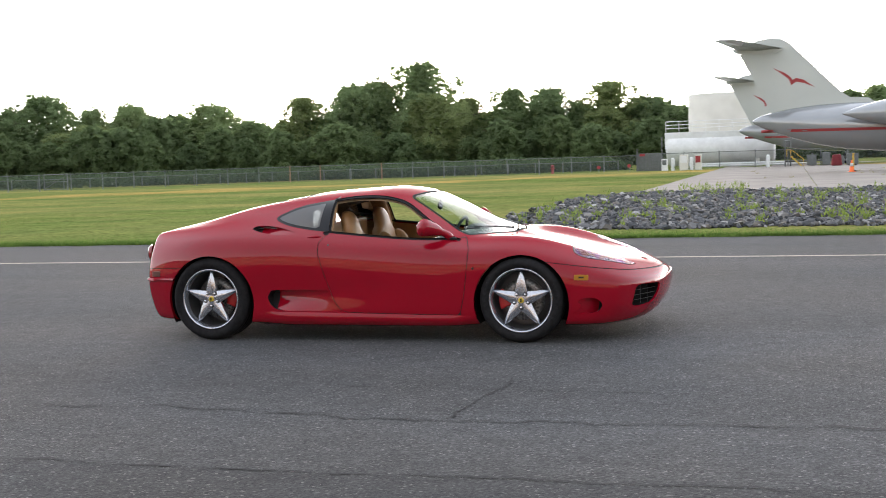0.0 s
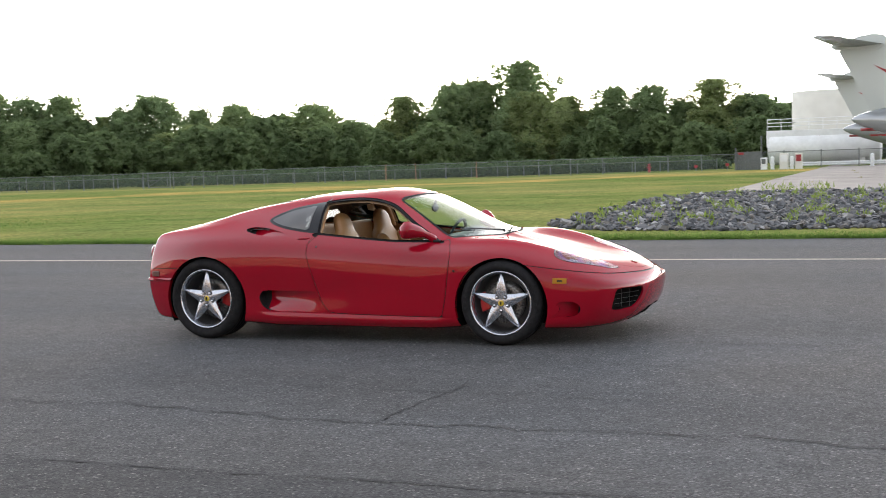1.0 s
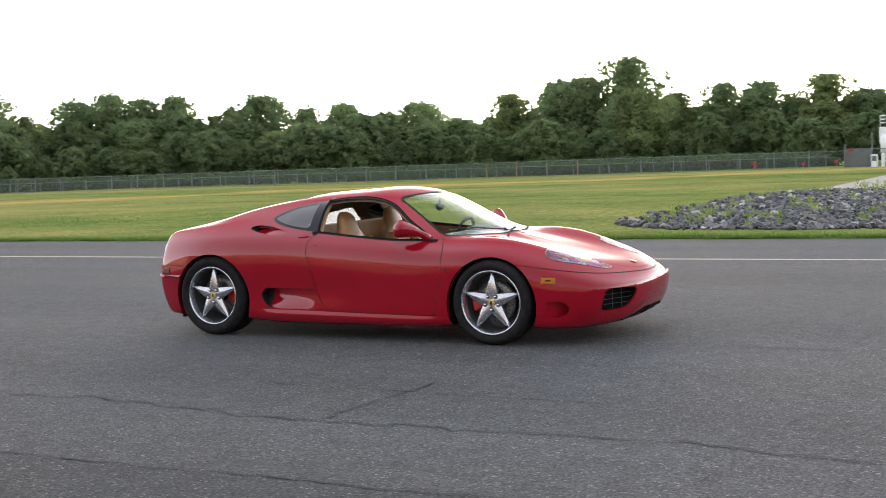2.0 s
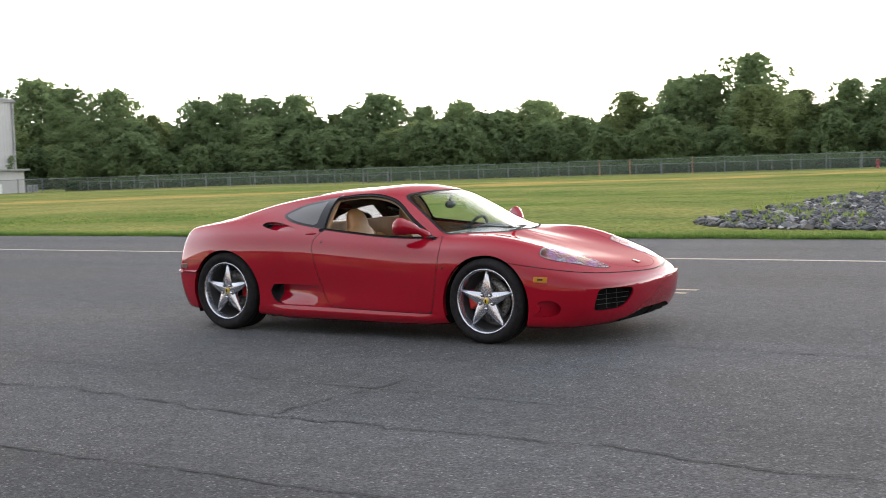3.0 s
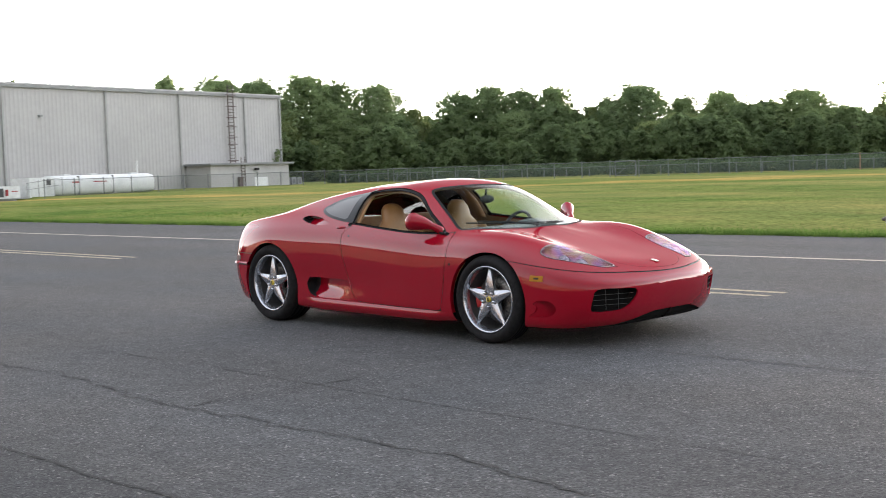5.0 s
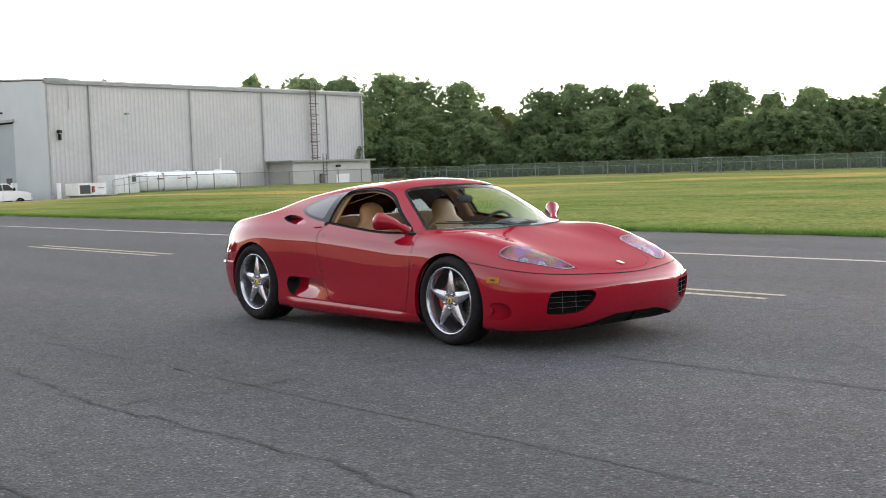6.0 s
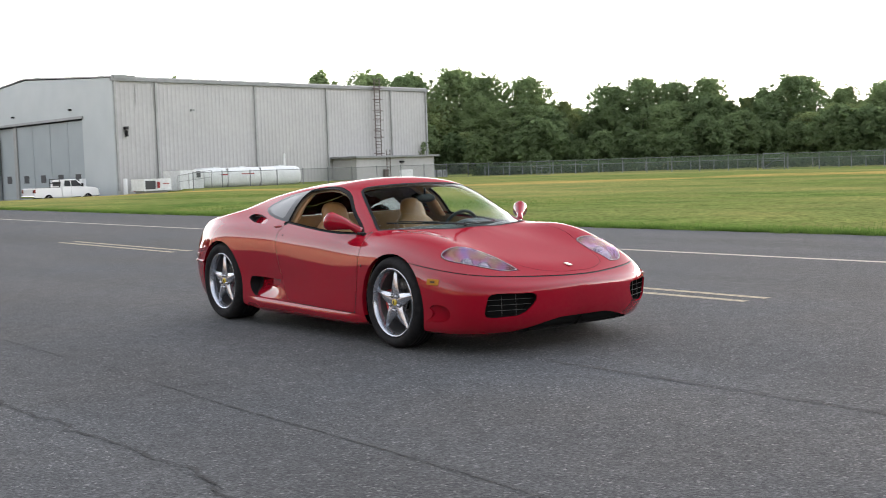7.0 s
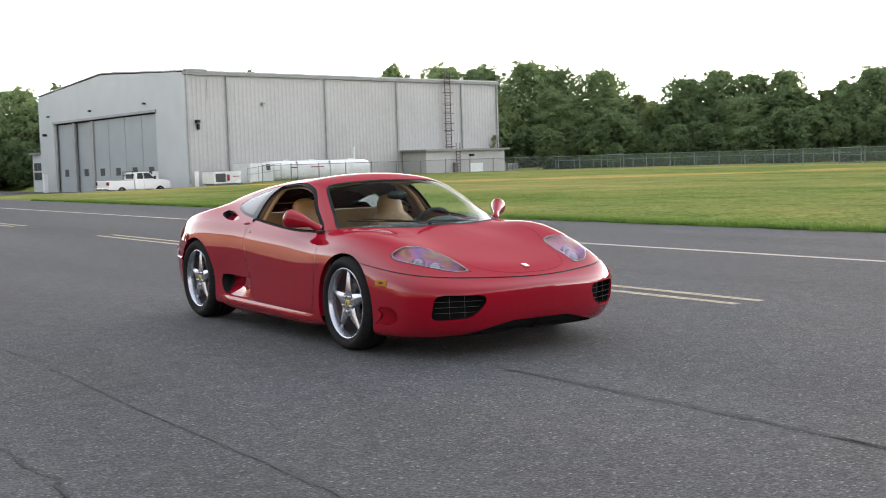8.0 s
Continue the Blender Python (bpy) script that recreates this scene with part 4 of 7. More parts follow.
panel_cut(DOOR, "door")
SKIN.cut(INTAKE, "intake", ("body", "joint", "door"))
SKIN.cut(SCOOP, "scoop", ("body", "joint"))
SKIN.cut(DUCT, "duct", ("front_bumper",))
SKIN.cut(GRILLE, "grille", ("front_bumper",))
SKIN.cut(LIP, "lip", ("front_bumper",))


def bumper_crease(p):
    """Below the sharp horizontal crease round the nose."""
    return np.where(p[:, 0] > 2.8, p[:, 2] - (0.452 + 0.13 * np.clip((3.36 - p[:, 0]) / 0.5, 0, 1)), 1.0)


SKIN.cut(bumper_crease, "bumper_face", ("front_bumper",))
SKIN.cut(lambda p: np.where((p[:, 0] > 0.42) & (p[:, 0] < 2.28), p[:, 2] - (0.222 - 0.017 * (p[:, 0] - 1.5)), 1.0), "sill", ("body",))
SKIN.cut(lambda p: np.where(p[:, 0] < -0.3, np.abs(p[:, 2] - 0.497) - 0.014, 1.0), "ridge", ("rear_bumper",))

# ---- the car's things ----
car = thing("sports_car", "shiny red low mid-engined sports coupe parked on the asphalt", "car")
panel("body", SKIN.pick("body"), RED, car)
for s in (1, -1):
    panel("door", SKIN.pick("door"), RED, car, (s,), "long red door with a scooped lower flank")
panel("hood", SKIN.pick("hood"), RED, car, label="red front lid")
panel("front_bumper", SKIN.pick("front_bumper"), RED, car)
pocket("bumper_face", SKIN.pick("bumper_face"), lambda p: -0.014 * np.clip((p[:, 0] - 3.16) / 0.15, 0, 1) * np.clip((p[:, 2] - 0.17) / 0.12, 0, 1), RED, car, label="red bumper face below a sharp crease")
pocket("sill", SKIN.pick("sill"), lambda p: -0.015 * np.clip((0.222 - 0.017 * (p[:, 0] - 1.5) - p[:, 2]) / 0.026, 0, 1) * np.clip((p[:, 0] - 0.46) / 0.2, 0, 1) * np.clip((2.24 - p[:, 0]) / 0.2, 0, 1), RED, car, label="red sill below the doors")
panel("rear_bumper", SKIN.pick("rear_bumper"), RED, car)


def islands(faces):
    """The separate connected pieces of a set of faces."""
    root = {}

    def find(a):
        while root.setdefault(a, a) != a:
            a = root[a]
        return a
    for f in faces:
        for v in f[1:]:
            root[find(v)] = find(f[0])
    sets = {}
    for f in faces:
        sets.setdefault(find(f[0]), []).append(f)
    return list(sets.values())


for piece in islands(SKIN.pick("joint")):
    if len(piece) > 3:
        for s in (1, -1):
            panel("joint", piece, BLACK, car, (s,), "dark fine panel joint", -0.003)
pocket("bumper_ridge", SKIN.pick("ridge"), lambda p: -0.016 * np.cos(np.clip((p[:, 2] - 0.497) / 0.014, -1, 1) * 1.3), RED, car, label="raised ridge across the bumper")
pocket("front_lip", SKIN.pick("lip"), lambda p: np.full(len(p), 0.012), LINER, car, label="matt black plastic lower lip")
panel("windscreen", SKIN.pick("screen"), SCREEN_GLASS, car, label="clear sloping windscreen")
panel("windscreen_seal", SKIN.pick("screen_seal"), RUBBER, car, label="black rubber seal", push=0.002)
panel("rear_window", SKIN.pick("rear_glass"), ENGINE_GLASS, car, label="dark glass engine lid")
panel("rear_window_seal", SKIN.pick("rear_seal"), BLACK, car, push=0.002)
for s in (1, -1):
    panel("quarter_window", SKIN.pick("quarter"), TINTED, car, (s,), "dark tinted quarter glass")
    panel("quarter_seal", SKIN.pick("quarter_seal"), GLOSS_BLACK, car, (s,), push=0.001)
    pocket("window_seal", SKIN.pick("window_seal"), lambda p: np.full(len(p), 0.006), RUBBER, car, (s,), "black rubber window frame")
    # black on the deep ends stands in for the shade in these openings
    intake = pocket("side_intake", SKIN.pick("intake"), lambda p: 0.012 + 0.085 * np.clip((1.06 - p[:, 0]) / 0.5, 0, 1) ** 1.3 * np.clip((p[:, 2] - 0.232) / 0.10, 0.12, 1), RED, car, (s,), "sunk red side air intake, the dark of its mouth painted black", (0, -1, 0), (BLACK, lambda p: (p[:, 0] < 0.60)))
    pocket("shoulder_scoop", SKIN.pick("scoop"), lambda p: 0.002 + 0.055 * np.clip((0.74 - p[:, 0]) / 0.30, 0, 1) ** 1.5, RED, car, (s,), "sunk shoulder air scoop, the shade in its mouth painted black", (0.35, -0.8, -0.5), (BLACK, lambda p: p[:, 0] < 0.425))
    pocket("brake_duct", SKIN.pick("duct"), lambda p: 0.006 + 0.085 * np.clip((p[:, 0] - 3.03) / 0.15, 0, 1) ** 1.2, RED, car, (s,), "small ear-shaped red air duct", (0, -1, 0), (BLACK, lambda p: p[:, 0] > 3.15))
    mouth = pocket("front_grille", SKIN.pick("grille"), lambda p: np.full(len(p), 0.09), LINER, car, (s,), "black front air intake", (-0.94, -0.34, 0))
    for z in (.310, .346, .382):
        w = np.array([(y, 3.653 - 0.20 * abs(y) ** 2.0 - 0.22 * max(0, abs(y) - .45) - 0.042) for y in np.linspace(.455 + .9 * max(0, .36 - z), .742, 7)])
        bm = bmesh.new()
        for (y0, x0), (y1, x1) in zip(w, w[1:]):
            tube(bm, (x0, s * y0, z), (x1, s * y1, z), 0.0014, sides=5)
        part("grille_bar", bm, GRILLE_WIRE, mouth, "thin grey grille wire")
    for y in (.56, .65):
        x = 3.653 - 0.20 * y ** 2 - 0.22 * max(0, y - .45) - 0.05
        part("grille_bar", tube(bmesh.new(), (x, s * y, .275), (x, s * y, .415), 0.0013, sides=5), GRILLE_WIRE, mouth)
    # headlight
    lamp = panel("headlight", SKIN.pick("lamp"), LAMP_COVER, car, (s,), "teardrop headlight under a glossy clear cover", 0.002)
    pocket("housing", SKIN.pick("lamp"), lambda p: 0.055 * np.clip(-LAMP(p) / 0.035, 0.05, 1), LAMP_BOWL, lamp, (s,), "lamp bowl with an iridescent reflection painted in purple and amber", (-0.25, -0.1, -1))
    for x, y, z, r in ((3.235, .585, .565, .050), (3.115, .640, .602, .040), (3.345, .50, .545, .022)):
        bm = lathe([(0, .034), (r * .5, .030), (r * .8, .018), (r * .95, 0), (r * 1.02, .004), (r * 1.15, .0), (r * 1.2, -.03)], 20, "X")
        eye = part("projector", bm, PROJECTOR, lamp, "round clear projector lamp", True)
        eye.matrix_basis = pose(x, s * y, z, 0, -14, 0)
    panel("lamp_rim", SKIN.pick("lamp_rim"), LAMP_RIM, lamp, (s,), "pale grey rim of the cover", 0.003)
    # mirror
    bm = bmesh.new()
    rings = []
    for t in np.linspace(0, 1, 15):
        # from the foot on the door to the rounded outer head
        c = Vector((2.03, .79, .806)).lerp(Vector((1.815, .985, .912)), t) + Vector((0, 0, 0.035 * math.sin(t * math.pi) * (1 - t)))
        size = 0.019 + 0.012 * (1 - t) ** 3 + 0.054 * max(0, (t - .30) / .70) ** 0.7 if t > .30 else 0.019 + 0.012 * (1 - t) ** 3
        if t > 0.78:
            size *= math.sqrt(max(0.0, 1 - ((t - .78) / .225) ** 2))
        axis = Vector((-.70, .62, .30)).normalized()
        e1 = Vector((0, 0, 1)).cross(axis).normalized()
        e2 = axis.cross(e1)
        rings.append([bm.verts.new(c + e1 * math.cos(a) * size * 1.0 + e2 * math.sin(a) * size * 1.14) for a in np.linspace(0, 2 * math.pi, 20, endpoint=False)])
    for p, q in zip(rings, rings[1:]):
        for i in range(20):
            bm.faces.new((p[i], p[(i + 1) % 20], q[(i + 1) % 20], q[i]))
    bm.faces.new(rings[0])
    bm.faces.new(rings[-1])
    bmesh.ops.scale(bm, vec=(1, s, 1), verts=bm.verts)
    bmesh.ops.recalc_face_normals(bm, faces=bm.faces)
    mirror = part("door_mirror", bm, RED, car, "red teardrop door mirror on a slim arm", True)
    bm = bmesh.new()
    bmesh.ops.create_uvsphere(bm, u_segments=20, v_segments=8, radius=1, matrix=pose(1.822, s * .94, .905, 0, 0, s * 38) @ Matrix.Diagonal((.009, .036, .028, 1)))
    part("mirror_glass", bm, CHROME, mirror, "silver mirror glass", True)
    bm = bmesh.new()
    box(bm, (2.025, min(s * .785, s * .83), .79), (2.08, max(s * .785, s * .83), .81), 0.006)
    part("mirror_foot", bm, BLACK, mirror, "black mirror foot")
    # spear in front of the shoulder scoop, locks and markers
    bm = bmesh.new()
    bmesh.ops.create_uvsphere(bm, u_segments=20, v_segments=10, radius=1, matrix=on_skin(.91, .832, s) @ pose(0, 0, 0, 0, 4, 0) @ Matrix.Diagonal((.06, .014, .012, 1)))
    part("door_handle", bm, RED, car, "slim red spear that hides the door handle", True)
    for x, y, z, r, m, nm in ((1.038, .908, .768, .009, DARK_STEEL, "door_lock"), (2.232, .929, .576, .010, BLACK, "fender_button")):
        ob = part(nm, lathe([(0, .004), (r * .6, .004), (r, 0), (r, -.02)], 16), m, car, "small round button", True)
        ob.matrix_basis = on_skin(x, z, s)
    bm = boxes(((-.054, -.012, -.021), (.054, .004, .021)), bevel=0.004)
    mk = part("side_marker", bm, AMBER, car, "amber side marker lamp")
    mk.matrix_basis = on_skin(3.066, .499, s)
    bm = boxes(((-.02, .0035, -.006), (.02, .0052, .006)))
    part("marker_plate", bm, BLACK, mk, "dark unreadable print")
    bm = boxes(((-.042, -.012, -.022), (.042, .006, .022)), bevel=0.005)
    mk = part("rear_reflector", bm, REFLECTOR, car, "dark red side reflector")
    mk.matrix_basis = on_skin(-.50, .545, s)
    bm = lathe([(0, -.02), (.05, -.018), (.062, -.008), (.068, .0), (.07, .02)], 28, "X")
    tail = part("tail_light", bm, RED_LENS, car, "round red tail lamp", True)
    tail.matrix_basis = pose(-.705, s * .60, .70, 0, 0, s * -14)

# under the skin: wheel arches, floor
for cx, cz, r in (ARCH_F, ARCH_R):
    for s in (1, -1):
        flange("arch_edge", SKIN.pick("body", "front_bumper", "rear_bumper"), lambda p, cx=cx, cz=cz, r=r: np.abs(np.hypot(p[:, 0] - cx, p[:, 2] - cz) - r) < 0.002, (0, -0.035, 0), RED, car, s)
        bm = bmesh.new()
        prev = None
        for a in np.linspace(-0.45, math.pi + 0.45, 36):
            row = [bm.verts.new((cx + (r + .004) * math.cos(a), s * y, max(.13, cz + (r + .004) * math.sin(a)))) for y in (.90, .55)]
            if prev:
                bm.faces.new((prev[0], row[0], row[1], prev[1]))
            prev = row
        
        part("wheel_arch_liner", bm, LINER, car, "black wheel arch liner", True)

        part("arch_wall", boxes(((cx - r, min(s * .54, s * .56), .14), (cx + r, max(s * .54, s * .56), cz + r))), LINER, car)
part("floor_pan", boxes(((-.48, -.66, .15), (-.40, .66, .20)), ((.42, -.84, .125), (2.20, .84, .19)), ((3.0, -.62, .135), (3.30, .62, .19)), ((-.42, -.55, .13), (3.1, .55, .20)), bevel=0.01), LINER, car, "black floor pan")
part("sill", boxes(((.40, -.87, .136), (2.215, .87, .158)), bevel=0.008), LINER, car, "black sill underside")
part("splitter", boxes(((3.20, -.42, .150), (3.48, .42, .175)), bevel=0.01), LINER, car, "black splitter under the nose")

# bonnet badge as a plain plate
bm = boxes(((-.027, -.018, -.003), (.027, .018, .003)), bevel=0.0025)
badge = part("badge", bm, BADGE, car, "small pale rectangular badge")
badge.matrix_basis = pose(3.438, 0, .572, 0, 15, 0)


# ---- wheels ----
def make_wheel(r, w, at, caliper, s):
    """A five-spoke alloy wheel; the outer side is +y before it is turned."""
    half = w / 2
    rim = lathe([(.226, half - .060), (.229, half - .045), (.233, half - .012), (.240, half - .004), (.249, half - .006), (.252, half - .02), (.250, half - .04), (.250, -half)], 56)
    wheel = part("wheel", rim, ALLOY, car, "silver five-spoke star alloy wheel", True)
    wheel.matrix_basis = at
    part("barrel", lathe([(.15, -half + .01), (.205, -half), (.220, -half + .02), (.223, half - .09), (.228, half - .058)], 56), BARREL, wheel, "inner barrel of the wheel, shade in its dark colour", True)
    bulge = half + .012
    part("tyre", lathe([(.246, half - .02), (.262, half + .004), (r - .045, bulge), (r - .028, bulge - .004), (r - .010, half - .012), (r - .001, half - .032)]
         + [p for k in range(4) for p in ((r, half - .045 - k * (w - .09) / 4), (r, half - .04 - (k + .78) * (w - .09) / 4), (r - .007, half - .04 - (k + .8) * (w - .09) / 4), (r - .007, half - .04 - (k + .98) * (w - .09) / 4))]
         + [(r, -half + .04), (r - .02, -half), (.25, -half)], 64), RUBBER, wheel, "black low-profile tyre", True)
    for k in range(14):
        a = radians(62 + (k % 7) * 9 + 180 * (k // 7))
        mark = part("sidewall_mark", boxes(((-.009, bulge - .0035, .276), (.009, bulge + .0005, .292)), bevel=.001), RUBBER, wheel, "raised rubber mark")
        mark.matrix_basis = Matrix.Rotation(a, 4, "Y")
    face = half - .022
    for i in range(5):
        a = math.pi / 2 + i * 2 * math.pi / 5
        bm = bmesh.new()
        rows = []
        for d, hw, top, low in ((.030, .050, face - .004, face - .05), (.070, .047, face - .001, face - .045), (.105, .039, face + .001, face - .040), (.150, .029, face - .001, face - .038), (.195, .018, face - .006, face - .036), (.222, .0095, face - .012, face - .036), (.237, .002, face - .016, face - .034)):
            rows.append([bm.verts.new((t, y, d)) for t, y in ((-hw, low), (-hw, top - .012), (-hw * .45, top - .003), (0, top), (hw * .45, top - .003), (hw, top - .012), (hw, low))])
        for p, q in zip(rows, rows[1:]):
            for k in range(6):
                bm.faces.new((p[k], p[k + 1], q[k + 1], q[k]))
        bmesh.ops.rotate(bm, cent=(0, 0, 0), matrix=Matrix.Rotation(a - math.pi / 2, 3, "Y"), verts=bm.verts)
        bmesh.ops.recalc_face_normals(bm, faces=bm.faces)
        sp = part("spoke", bm, ALLOY, wheel, "", True)
        sp.data.set_sharp_from_angle(angle=radians(35))
        b = a + math.pi / 5
        nut = part("wheel_bolt", lathe([(0, face + .012), (.008, face + .012), (.011, face + .006), (.0115, face - .012), (.017, face - .015)], 12), BOLT, wheel, "bright steel wheel bolt", True)
        nut.matrix_basis = Matrix.Translation((.056 * math.cos(b), 0, .056 * math.sin(b)))
        # raised dark ring stands in for the shade of the bolt's recess
        shade_ring = part("bolt_shade_ring", lathe([(.0112, face - .006), (.0125, face - .004), (.0165, face - .0035), (.0185, face - .007), (.0185, face - .02)], 16), DARK_STEEL, wheel, "dark ring in place of the shaded recess round the bolt", True)
        shade_ring.matrix_basis = Matrix.Translation((.056 * math.cos(b), 0, .056 * math.sin(b)))
    part("hub", lathe([(0, face - .006), (.040, face - .006), (.062, face - .010), (.078, face - .022), (.080, face - .06)], 40), ALLOY, wheel, "", True)
    part("hub_cap", lathe([(0, face + .005), (.017, face + .005), (.0215, face + .001), (.022, face - .01)], 28), YELLOW, wheel, "yellow hub cap", True)
    part("cap_emblem", boxes(((-.006, face + .0052, -.013), (.006, face + .0066, .013)), bevel=0.0005), BLACK, wheel, "dark emblem bar")
    disc = lathe([(.060, -.02), (.075, .004), (.165, .004), (.165, -.024), (.06, -.024)], 48)
    part("brake_disc", disc, DISC, wheel, "drilled steel brake disc", True)
    bm = bmesh.new()
    prev = None
    for a in np.linspace(-.42, .42, 9):
        row = [bm.verts.new((rr * math.cos(a) * caliper, y, rr * math.sin(a))) for rr, y in ((.100, .018), (.108, .032), (.178, .032), (.188, .018), (.188, -.05))]
        if prev:
            for k in range(4):
                bm.faces.new((prev[k], prev[k + 1], row[k + 1], row[k]))
        else:
            bm.faces.new(row)
        prev = row
    bm.faces.new(prev)
    bmesh.ops.recalc_face_normals(bm, faces=bm.faces)
    part("brake_caliper", bm, CALIPER, wheel, "red brake caliper", True)
    return wheel


for s in (1, -1):
    turn = 0 if s > 0 else 180
    make_wheel(0.327, 0.215, pose(2.60, s * .828, .327, 0, 0, turn), -1 if s > 0 else 1, s)
    make_wheel(0.338, 0.275, pose(0.0, s * .800, .338, 0, 0, turn), 1 if s > 0 else -1, s)


# ---- cabin ----
inner = [f for f, name in SKIN.faces if name in ("body", "door", "joint", "window_seal", "quarter_seal") and 0.25 < np.mean(skin([SKIN.uv[i] for i in f])[:, 0]) < 2.35 and np.mean(skin([SKIN.uv[i] for i in f])[:, 2]) > 0.45]
roof_faces = [f for f in inner if np.mean(skin([SKIN.uv[i] for i in f])[:, 2]) > 0.90]
side_faces = [f for f in inner if np.mean(skin([SKIN.uv[i] for i in f])[:, 2]) <= 0.90]
rear_lining = [f for f in roof_faces if np.mean(skin([SKIN.uv[i] for i in f])[:, 0]) < 0.95]
panel("rear_lining", rear_lining, REAR_CLOTH, car, label="dark grey lining behind the seats", push=-0.028)
roof_faces = [f for f in roof_faces if np.mean(skin([SKIN.uv[i] for i in f])[:, 0]) >= 0.95]
panel("headlining", roof_faces, TAN_LIGHT, car, label="tan roof lining and pillars", push=-0.028)
for s in (1, -1):
    panel("door_lining", side_faces, TAN, car, (s,), "tan leather door lining", -0.045)
part("bulkhead", boxes(((.72, -.74, .2), (.80, .74, .905)), ((.30, -.60, .84), (.74, .60, .885)), bevel=0.02), TAN, car, "tan rear bulkhead")
for s in (1, -1):
    bm = bmesh.new()
    prev = None
    for z, x, y in ((.84, .955, .80), (.90, .958, .755), (.97, .955, .71), (1.04, .95, .645), (1.08, .94, .595), (1.11, .93, .55)):
        row = [bm.verts.new((x + dx, s * (y - dy), z)) for dx, dy in ((-.06, .0), (.055, -.004), (.075, .02), (.05, .05), (-.06, .05))]
        if prev:
            for k in range(5):
                bm.faces.new((prev[k], prev[(k + 1) % 5], row[(k + 1) % 5], row[k]))
        prev = row
    bmesh.ops.recalc_face_normals(bm, faces=bm.faces)
    part("pillar_trim", bm, TAN, car, "tan leather trim on the pillar behind the door", True)
pane = bmesh.new()
pane.faces.new([pane.verts.new(v) for v in ((.792, -.60, .907), (.792, .60, .907), (.762, .46, 1.115), (.762, -.46, 1.115))])
part("bulkhead_window", pane, BULKHEAD_GLASS, car, "upright glass pane behind the seats")
part("cabin_floor", boxes(((.80, -.80, .19), (2.2, .80, .24))), CARPET, car, "dark cabin carpet")
part("tunnel", boxes(((.85, -.11, .22), (2.0, .11, .50)), bevel=0.04), TAN, car, "tan centre tunnel")
bm = bmesh.new()
prev = None
for x, z in ((2.36, .76), (2.28, .815), (2.10, .825), (1.92, .815), (1.80, .79), (1.76, .74), (1.78, .62), (1.86, .50)):
    row = [bm.verts.new((x - .10 * (abs(y) / .75) ** 2, y, z - .025 * (abs(y) / .75) ** 2)) for y in np.linspace(-.75, .75, 15)]
    if prev:
        for k in range(14):
            bm.faces.new((prev[k], prev[k + 1], row[k + 1], row[k]))
    prev = row
part("dashboard", bm, DASH, car, "dark grey dashboard top", True)
bm = bmesh.new()
bmesh.ops.create_uvsphere(bm, u_segments=24, v_segments=12, radius=1, matrix=pose(1.95, .36, .800) @ Matrix.Diagonal((.11, .18, .055, 1)))
part("instrument_hood", bm, DASH, car, "", True)
bm = bmesh.new()
ring = [(Vector((0, .178 * math.cos(a), .178 * math.sin(a)))) for a in np.linspace(0, 2 * math.pi, 40, endpoint=False)]
rows = []
for i, p in enumerate(ring):
    o = p.normalized()
    rows.append([bm.verts.new(p + (o * math.cos(b) + Vector((1, 0, 0)) * math.sin(b)) * .0145) for b in np.linspace(0, 2 * math.pi, 8, endpoint=False)])
for i in range(40):
    for k in range(8):
        bm.faces.new((rows[i][k], rows[i][(k + 1) % 8], rows[(i + 1) % 40][(k + 1) % 8], rows[(i + 1) % 40][k]))
for a in (0, math.pi, -math.pi / 2):
    tube(bm, (0.02, 0, 0), (0, .17 * math.cos(a), .17 * math.sin(a)), .022, .012, 6)
tube(bm, (-.01, 0, 0), (.05, 0, 0), .055, .05, 16)
wheel = part("steering_wheel", bm, BLACK, car, "black three-spoke steering wheel", True)
wheel.matrix_basis = pose(1.78, .345, .745, 0, 22, 0)
bm = bmesh.new()
bmesh.ops.create_uvsphere(bm, u_segments=20, v_segments=10, radius=1, matrix=pose(1.70, .075, 1.028, 0, 0, 8) @ Matrix.Diagonal((.020, .105, .036, 1)))
tube(bm, (1.70, .06, 1.05), (1.73, .04, 1.11), .010)
part("rear_view_mirror", bm, BLACK, car, "black rear-view mirror", True)
